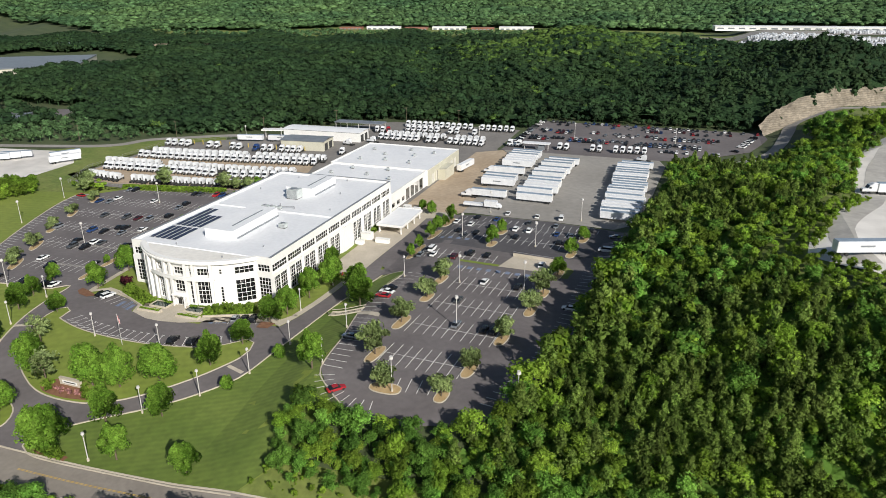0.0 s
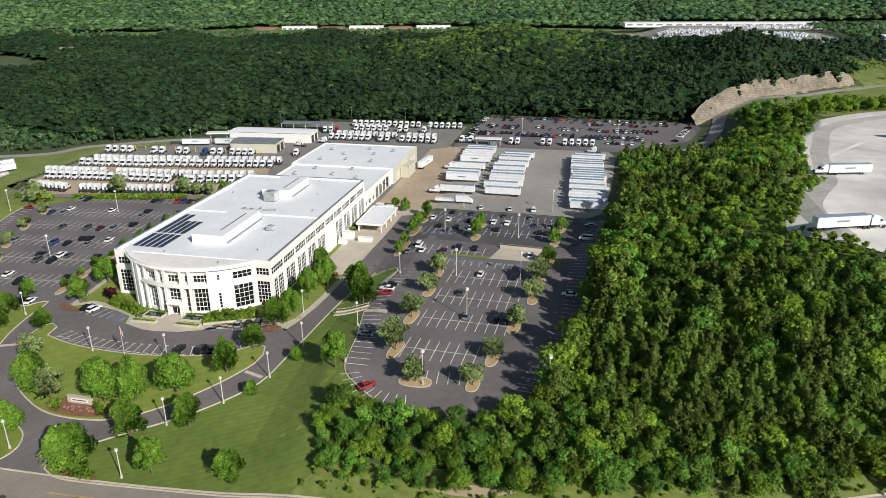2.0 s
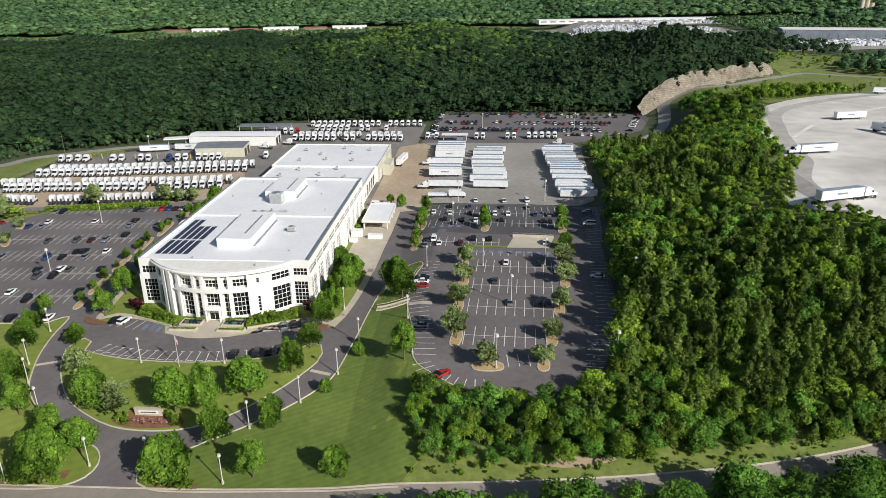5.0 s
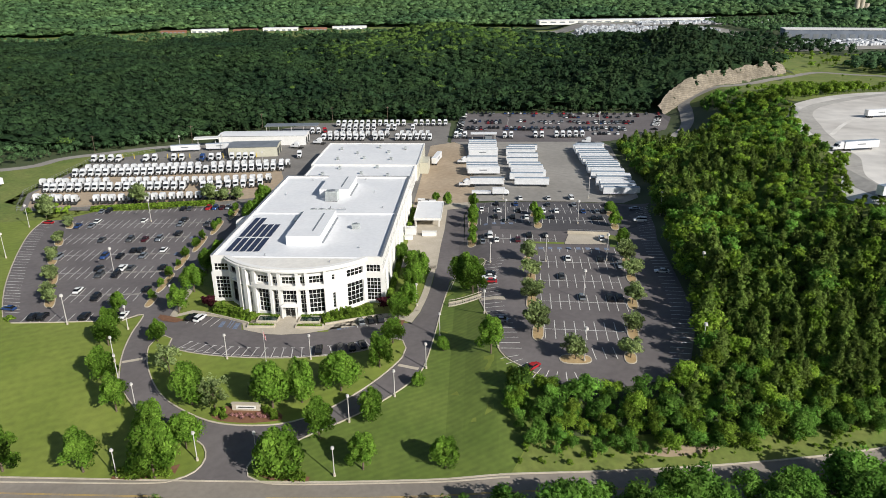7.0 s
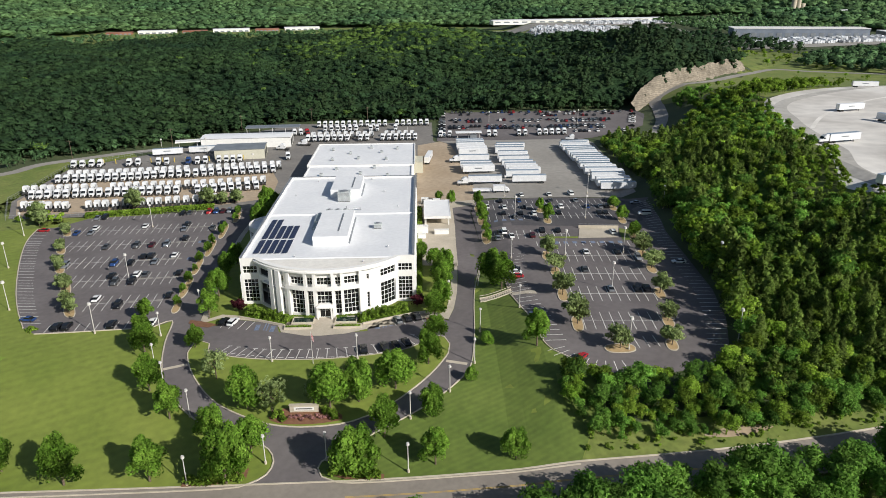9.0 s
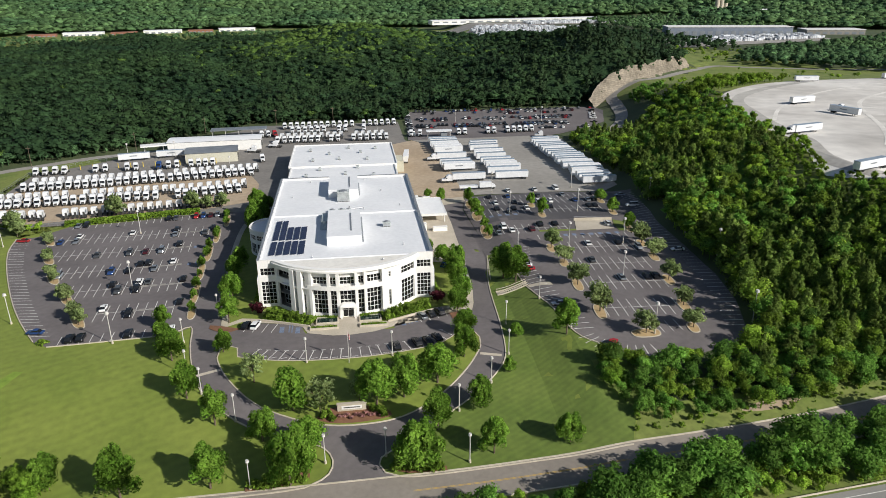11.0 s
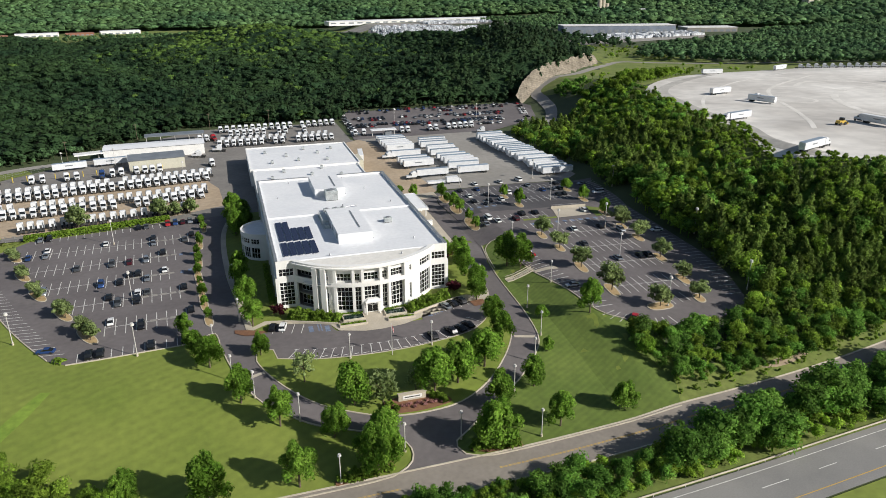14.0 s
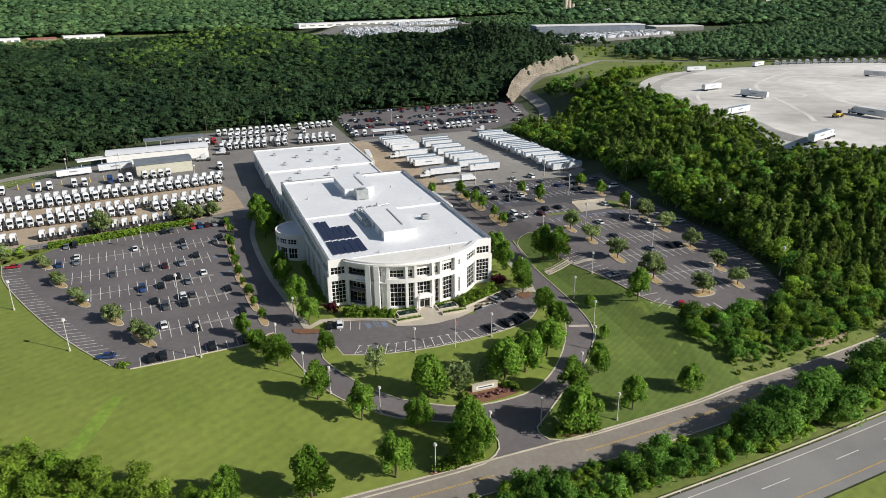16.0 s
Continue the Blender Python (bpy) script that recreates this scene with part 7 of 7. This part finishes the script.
def with_trunk(t, h, r):
    V, N = t
    q = np.array([(-r, 0, -0.5), (r, 0, -0.5), (0, 0, h), (0, -r, -0.5), (0, r, -0.5), (0, 0, h)])
    return np.concatenate([V, q]), np.concatenate([N, np.tile((0.6, -0.5, 0.3), (6, 1))])


CLOSE = [with_trunk(crown(160 + i, 900, 3.3, 3.2, 4.5, 0.24, lumps=12, lump=(0.26, 0.22), out=(0.3, 0.54), taper=0.15, flat=0.8, core=0.5), 6, 0.2) for i in range(5)]
CLOSEP = [with_trunk(crown(170 + i, 760, 2.7, 3.9, 4.7, 0.22, lumps=14, lump=(0.3, 0.14), spire=0.8, flat=0.9, core=0.5), 7, 0.2) for i in range(3)]
NEAR = [with_trunk(crown(60 + i, 300, 3.4, 3.1, 4.5, 0.38, lumps=7, lump=(0.32, 0.22), out=(0.3, 0.5), taper=0.12, flat=0.65, core=0.68), 6, 0.2) for i in range(5)]
NEARP = [with_trunk(crown(70 + i, 270, 2.8, 3.8, 4.8, 0.35, lumps=8, lump=(0.36, 0.14), spire=0.8, flat=0.75, core=0.66), 8, 0.2) for i in range(3)]
MID = [with_trunk(crown(80 + i, 50, 4.8, 3.4, 6.0, 0.8, lumps=3, lump=(0.5, 0.22), out=(0.2, 0.42), flat=0.5, core=0.74), 6, 0.3) for i in range(5)]
MIDF = [crown(85 + i, 20, 5.0, 3.2, 6.2, 1.05, lumps=2, lump=(0.6, 0.2), out=(0.2, 0.35), flat=0.4, core=0.8) for i in range(4)]
MIDP = [with_trunk(crown(90 + i, 40, 3.8, 4.0, 6.4, 0.76, lumps=4, lump=(0.5, 0.16), spire=0.6, flat=0.5, core=0.74), 7, 0.3) for i in range(3)]
FAR = [crown(95 + i, 9, 6.6, 4.0, 6.2, 1.7, lumps=1, lump=(0.85, 0.2), out=(0.2, 0.3), flat=0.3, core=0.9) for i in range(5)]

EAST = [(62, -46), (72, -49.5), (88, -51), (104, -47), (112, -41), (115.5, -22), (119.3, -3), (120.8, 23), (122, 48), (124.5, 60), (128.5, 88), (132.5, 100), (134, 150), (135, 208), (142, 214), (158, 218), (176, 222), (212, 262), (226, 252), (234, 222), (208, 152), (199, 107), (194, 85), (174, 54), (166, 33), (178, 6), (220, -30), (300, -62), (300, -59), (180, -58), (140, -62.5), (112, -66), (84, -69), (68, -69), (62, -58)]
INNER = [(100, -58), (104, -50), (118, -38), (123, -14), (126, 20), (130, 60), (134, 90), (138, 150), (142, 206), (176, 214), (212, 250), (222, 228), (200, 152), (190, 107), (168, 55), (160, 30), (174, 2), (214, -32), (200, -46), (160, -56), (130, -60)]
LOT_SIDE = np.array(dense([(234, 222), (208, 152), (199, 107), (190, 70), (176, 40), (180, 10), (220, -26), (300, -58)], 5))


def edge_size(x, y):
    """Smaller trees towards the gravel lot."""
    d = np.min(np.hypot(x[:, None] - LOT_SIDE[None, :, 0], y[:, None] - LOT_SIDE[None, :, 1]), 1)
    return 0.62 + 0.38 * ss(4, 40, d)


understory("undergrowth", INNER, 2.0, 0.7, 2.4, M_FERN, 31, "shaded green undergrowth beneath the woodland trees", size=lambda x, y: edge_size(x, y))
X, Y = scatter(EAST, 3.5, 1, jitter=1.5)
r_ = np.random.RandomState(4)
pine = (np.sin(X * 0.045 + 1) + np.sin(Y * 0.05 + X * 0.02) + r_.normal(size=len(X)) * 1.0) > 1.0
near = Y < -18
fresh = np.random.RandomState(9).rand(len(X)) < 0.45
lot_edge = np.array(dense([(113, -34), (116, -20), (119.5, -3), (121, 23), (122.5, 48), (125, 62), (129, 90)], 4))
by_lot = np.min(np.hypot(X[:, None] - lot_edge[None, :, 0], Y[:, None] - lot_edge[None, :, 1]), 1)
E_ = edge_size(X, Y) * (1 - 0.3 * ss(-40, -66, Y)) * (1 + 0.4 * (1 - ss(7, 18, by_lot)))
for sel, kinds, mat, lo_, hi_, text, seed in ((~pine & near & fresh, CLOSE, M_FERN, 0.5, 1.15, "dense fresh green deciduous woodland above the road", 24),
                                              (~pine & near & ~fresh, CLOSE, M_DECID, 0.5, 1.15, "dense bright green deciduous woodland above the road", 21),
                                              (pine & near, CLOSEP, M_PINE, 0.65, 1.1, "dense olive-green pine woodland above the road", 22),
                                              (~pine & ~near & fresh, NEAR, M_FERN, 0.6, 1.2, "dense fresh green deciduous woodland on the slope", 23),
                                              (~pine & ~near & ~fresh, NEAR, M_DECID, 0.6, 1.2, "dense bright green deciduous woodland on the slope", 1),
                                              (pine & ~near, NEARP, M_PINE, 0.65, 1.2, "dense olive-green pine woodland on the slope", 2)):
    woods("forest", X[sel], Y[sel], kinds, mat, lo_, hi_, text, seed, E_[sel], 0.3)
X, Y = scatter([(46, -87), (64, -85), (80, -83.5), (110, -80), (160, -70), (260, -46), (260, -74), (150, -86), (100, -92.5), (46, -96)], 4.2, 6)
woods("forest", X, Y, CLOSE, M_FERN, 1.0, 1.5, "row of tall green trees between road and highway", 3)
X, Y = scatter([(100, -60), (118, -32), (126, 20), (164, 36), (178, 6), (218, -30), (196, -52), (140, -60)], 3.6, 91)
E_ = edge_size(X, Y)
woods("forest", X[::2], Y[::2], NEAR, M_DECID, 0.45, 0.85, "young green trees filling the woodland", 91, E_[::2])
woods("forest", X[1::2], Y[1::2], NEARP, M_PINE, 0.5, 0.95, "young pines filling the woodland", 92, E_[1::2])
X, Y = scatter([(194, 85), (174, 54), (165, 33), (177, 5), (219, -31), (229, -25), (191, 10), (178, 32), (184, 52), (200, 84)], 2.4, 93)
woods("forest", X, Y, NEAR, M_DECID, 0.2, 0.45, "low sunlit bushes along the gravel lot edge", 93)
X, Y = scatter([(62, -46), (88, -51), (112, -41), (121, -20), (140, -20), (150, -56), (112, -66), (84, -69), (68, -69), (62, -58)], 3.0, 41, keep=0.9)
woods("forest", X, Y, CLOSE, M_FERN, 0.22, 0.58, "tangled green thicket at the forest edge", 41)
X, Y = scatter([(60, -71.5), (84, -71.6), (112, -68.4), (150, -62.5), (200, -52), (200, -49), (150, -58), (112, -64), (84, -67), (64, -66)], 1.7, 44, jitter=1.6, keep=0.5)
woods("forest", X, Y, NEAR, M_DECID, 0.05, 0.26, "weedy bright green growth on the bank below the woods", 44)
X, Y = scatter([(100, -67), (150, -60), (200, -50), (200, -46), (150, -54), (110, -60)], 3.4, 45)
woods("forest", X, Y, CLOSE, M_FERN, 0.35, 0.95, "green trees leaning over the bank beside the road", 45)
X, Y = scatter([(44, -86.5), (150, -73), (150, -87), (100, -93.5), (44, -98)], 2.6, 42, keep=0.8)
woods("forest", X, Y, NEAR, M_DECID, 0.3, 0.7, "low green scrub beside the highway", 42)
X, Y = scatter([(-14, -88.5), (46, -87), (46, -97), (-14, -101)], 3.0, 43, keep=0.9)
woods("forest", X, Y, CLOSE, M_FERN, 0.35, 0.9, "dense green bushes and young trees between road and highway", 43)
X, Y = scatter([(-120, -92), (-60, -89.5), (50, -87.5), (50, -97), (-60, -103), (-120, -107)], 2.2, 7, keep=0.85)
woods("forest", X, Y, NEAR, M_DECID, 0.25, 0.55, "low green scrub between road and highway", 4)
X, Y = scatter([(-210, -25), (-118, -30), (-104, -44), (-88, -57), (-72, -66), (-62, -73), (-56, -79), (-210, -79)], 3.1, 8)
thin = X > -112
woods("forest", X[~thin], Y[~thin], NEAR, M_DECID, 0.4, 0.95, "bushy green thicket at the end of the lawn", 50)
X, Y = X[thin], Y[thin]
woods("forest", X, Y, CLOSE, M_DECID, 0.4, 0.95, "bushy green thicket below the lawn", 5)
X, Y = scatter([(214, 226), (240, 232), (300, 276), (322, 292), (300, 300), (262, 282), (236, 262), (218, 262)], 4.4, 64)
woods("forest", X, Y, NEAR, M_DECID, 0.5, 1.1, "belt of green trees along the back of the gravel lot", 64)
X, Y = scatter([(206, 262), (222, 272), (226, 300), (212, 312), (204, 290)], 4.2, 65)
woods("forest", X, Y, NEAR, M_FERN, 0.4, 0.9, "green trees beside the quarry road", 65)
X, Y = scatter([(-190, 40), (-150, 52), (-146, 68), (-160, 80), (-186, 74)], 3.0, 66)
woods("forest", X, Y, NEAR, M_DECID, 0.4, 0.9, "green bushes between lawn and gravel trailer lot", 66)
X, Y = scatter([(-142, 84), (-126, 80), (-118, 86), (-136, 92)], 3.2, 9)
woods("forest", X, Y, NEAR, M_DECID, 0.3, 0.6, "green bushes at the yard corner", 6)
for x, y, s in ((-66, 102, 1.5), (-96, 96.5, 1.6), (-131, 84, 1.5), (-127, 78, 1.2), (-54, 104, 1.2), (-60, 103, 1.1)):
    put(islet[0], x, y, s * 1.15, 40 * s)

X, Y = scatter([(-420, 118), (-330, 126), (-235, 153), (-192, 170), (-182, 190), (-160, 203), (-140, 217), (-110, 234), (-128, 240), (-166, 206), (-200, 198), (-262, 207), (-290, 205), (-340, 182), (-420, 190)], 4.6, 55, keep=0.9)
woods("forest", X, Y, MID, M_FARW, 0.3, 0.75, "green scrub bank above the access road", 55)
NFOREST = [(-900, 240), (-400, 262), (-330, 262), (-262, 205), (-200, 196), (-166, 204), (-128, 230), (-90, 262), (-62, 292), (40, 292), (42, 328), (110, 326), (190, 328), (186, 318), (203, 336), (230, 358), (262, 385), (300, 418), (330, 470), (320, 600), (270, 720), (180, 830), (110, 980), (-150, 1000), (-330, 960), (-520, 870), (-900, 840)]
HOLES = [[(-660, 380), (-520, 330), (-470, 520), (-560, 620), (-680, 560)], [(-640, 676), (-510, 690), (-510, 716), (-640, 706)], [(-400, 180), (-290, 210), (-300, 262), (-400, 262)]]
understory("undergrowth", NFOREST, 6.0, 4.2, 6.4, M_HILL, 32, "green lower canopy of the hill forest, coloured dark for cloud shade", HOLES)
X, Y = scatter(NFOREST, 7.6, 10, HOLES)
low = np.hypot(X, Y) > 620
r_ = np.random.RandomState(5)
# Trees round the crest whose leaf colour has the sunlight put in.
young = np.exp(-((X - 6) / 165) ** 2 - ((Y - 680) / 190) ** 2) + r_.normal(size=len(X)) * 0.22 > 0.5
pine = ~young & ((1.3 * np.exp(-((X - 190) / 120) ** 2 - ((Y - 420) / 130) ** 2) + 0.3 * np.sin(X * 0.02 + 2) + 0.3 * np.sin(Y * 0.024) + r_.normal(size=len(X)) * 0.35) > 0.7)
for sel, kinds, mat, lo_, hi_, text, seed in ((young & low, MIDF, M_HILL_LIT, 0.7, 0.95, "green forest over the crest of the hill, coloured bright for sunlight", 20),
                                              (young & ~low, MID, M_HILL_LIT, 0.65, 0.95, "green forest on the slope of the hill, coloured bright for sunlight", 19),
                                              (~young & ~pine & low, MIDF, M_HILL, 0.85, 1.15, "green forest over the back of the hill, coloured dark for cloud shade", 18),
                                              (~young & ~pine & ~low, MID, M_HILL, 0.8, 1.2, "green deciduous forest over the hill, coloured dark for cloud shade", 7),
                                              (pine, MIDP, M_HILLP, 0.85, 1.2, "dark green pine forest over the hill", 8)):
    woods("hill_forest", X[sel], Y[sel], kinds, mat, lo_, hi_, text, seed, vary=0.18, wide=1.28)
X, Y = scatter([(-330, 120), (-262, 205), (-400, 262), (-700, 240), (-700, 60), (-420, 20), (-340, 60)], 8, 12)
woods("hill_forest", X, Y, MIDF, M_HILL, 0.7, 1.1, "green trees beside the far lots, coloured dark for cloud shade", 9)
FOOT = [(-262, 205), (-200, 196), (-166, 204), (-128, 230), (-90, 262), (-62, 292), (40, 292), (42, 328), (110, 326), (180, 325)]
P = np.array(dense(FOOT, 1.6))
r_ = np.random.RandomState(77)
X, Y = P[:, 0] + r_.uniform(-3.5, 3.5, len(P)), P[:, 1] + r_.uniform(-0.5, 6, len(P))
woods("hill_forest", X, Y, MID, M_HILL, 0.3, 0.65, "green bushes along the foot of the wooded hill, coloured dark for cloud shade", 77)
X, Y = scatter([(368, 455), (430, 395), (500, 350), (560, 290), (640, 240), (1000, 200), (1400, 500), (1400, 900), (760, 720), (660, 640), (560, 590), (470, 560), (440, 540)], 7.4, 13)
woods("hill_forest", X, Y, MIDF, M_FARW, 0.75, 1.2, "green woodland beyond the gravel lot", 10)
X, Y = scatter([(352, 458), (430, 412), (440, 560), (400, 600), (330, 620), (330, 480)], 10, 14, keep=0.5)
woods("hill_forest", X, Y, MID, M_DECID, 0.35, 0.7, "scattered young trees beyond the quarry road", 11)
X, Y = scatter([(450, 838), (690, 862), (640, 1220), (460, 1160), (446, 1020)], 11, 63)
woods("mountain_forest", X, Y, MIDF, M_FARW, 0.7, 1.1, "green trees beyond the far freight yards", 63)
X, Y = scatter([(335, 625), (440, 565), (470, 640), (446, 822), (345, 810), (280, 722)], 10, 61)
woods("hill_forest", X, Y, MIDF, M_HILL, 0.6, 1.1, "green trees between hill and far freight yards", 61)
X, Y = scatter([(238, 270), (300, 372), (345, 428), (430, 398), (400, 300), (322, 288), (250, 242)], 13, 62, keep=0.4)
woods("hill_forest", X, Y, MID, M_DECID, 0.15, 0.5, "scattered bushes on the grass beyond the gravel lot", 62)
X, Y = scatter([(206, 290), (236, 282), (262, 318), (300, 376), (268, 330), (240, 296)], 6, 15, keep=0.5)
woods("hill_forest", X, Y, MID, M_DECID, 0.3, 0.6, "young trees on the quarry road bank", 12)
FAR_REACH = 2050
FARP = [(-2600, 1300), (-900, 900), (-640, 1090), (-560, 1185), (-170, 1280), (130, 1255), (640, 1230), (700, 850), (1300, 720), (1800, 700), (3200, 1500), (2600, 3300), (-2600, 3300)]
understory("undergrowth", FARP, 14, 4.5, 7.5, M_FARW, 33, "hazy green lower canopy of the mountain forest")
X, Y = scatter(FARP, 13.5, 16, jitter=1.4)
near = (np.hypot(X, Y) < FAR_REACH) & (np.abs(np.arctan2(X, Y + 190)) < 0.98)
woods("mountain_forest", X[near], Y[near], FAR, M_FARW, 0.8, 1.4, "hazy green forest over the far mountains", 13, wide=1.2)
X, Y = scatter([(-900, 862), (-520, 905), (-330, 1003), (-150, 1024), (100, 1004), (150, 1000), (140, 1120), (-170, 1130), (-330, 1060), (-560, 1010), (-900, 900)], 12, 17)
woods("mountain_forest", X, Y, MIDF, M_FARW, 0.7, 1.1, "sunlit green trees in the far valley", 14)
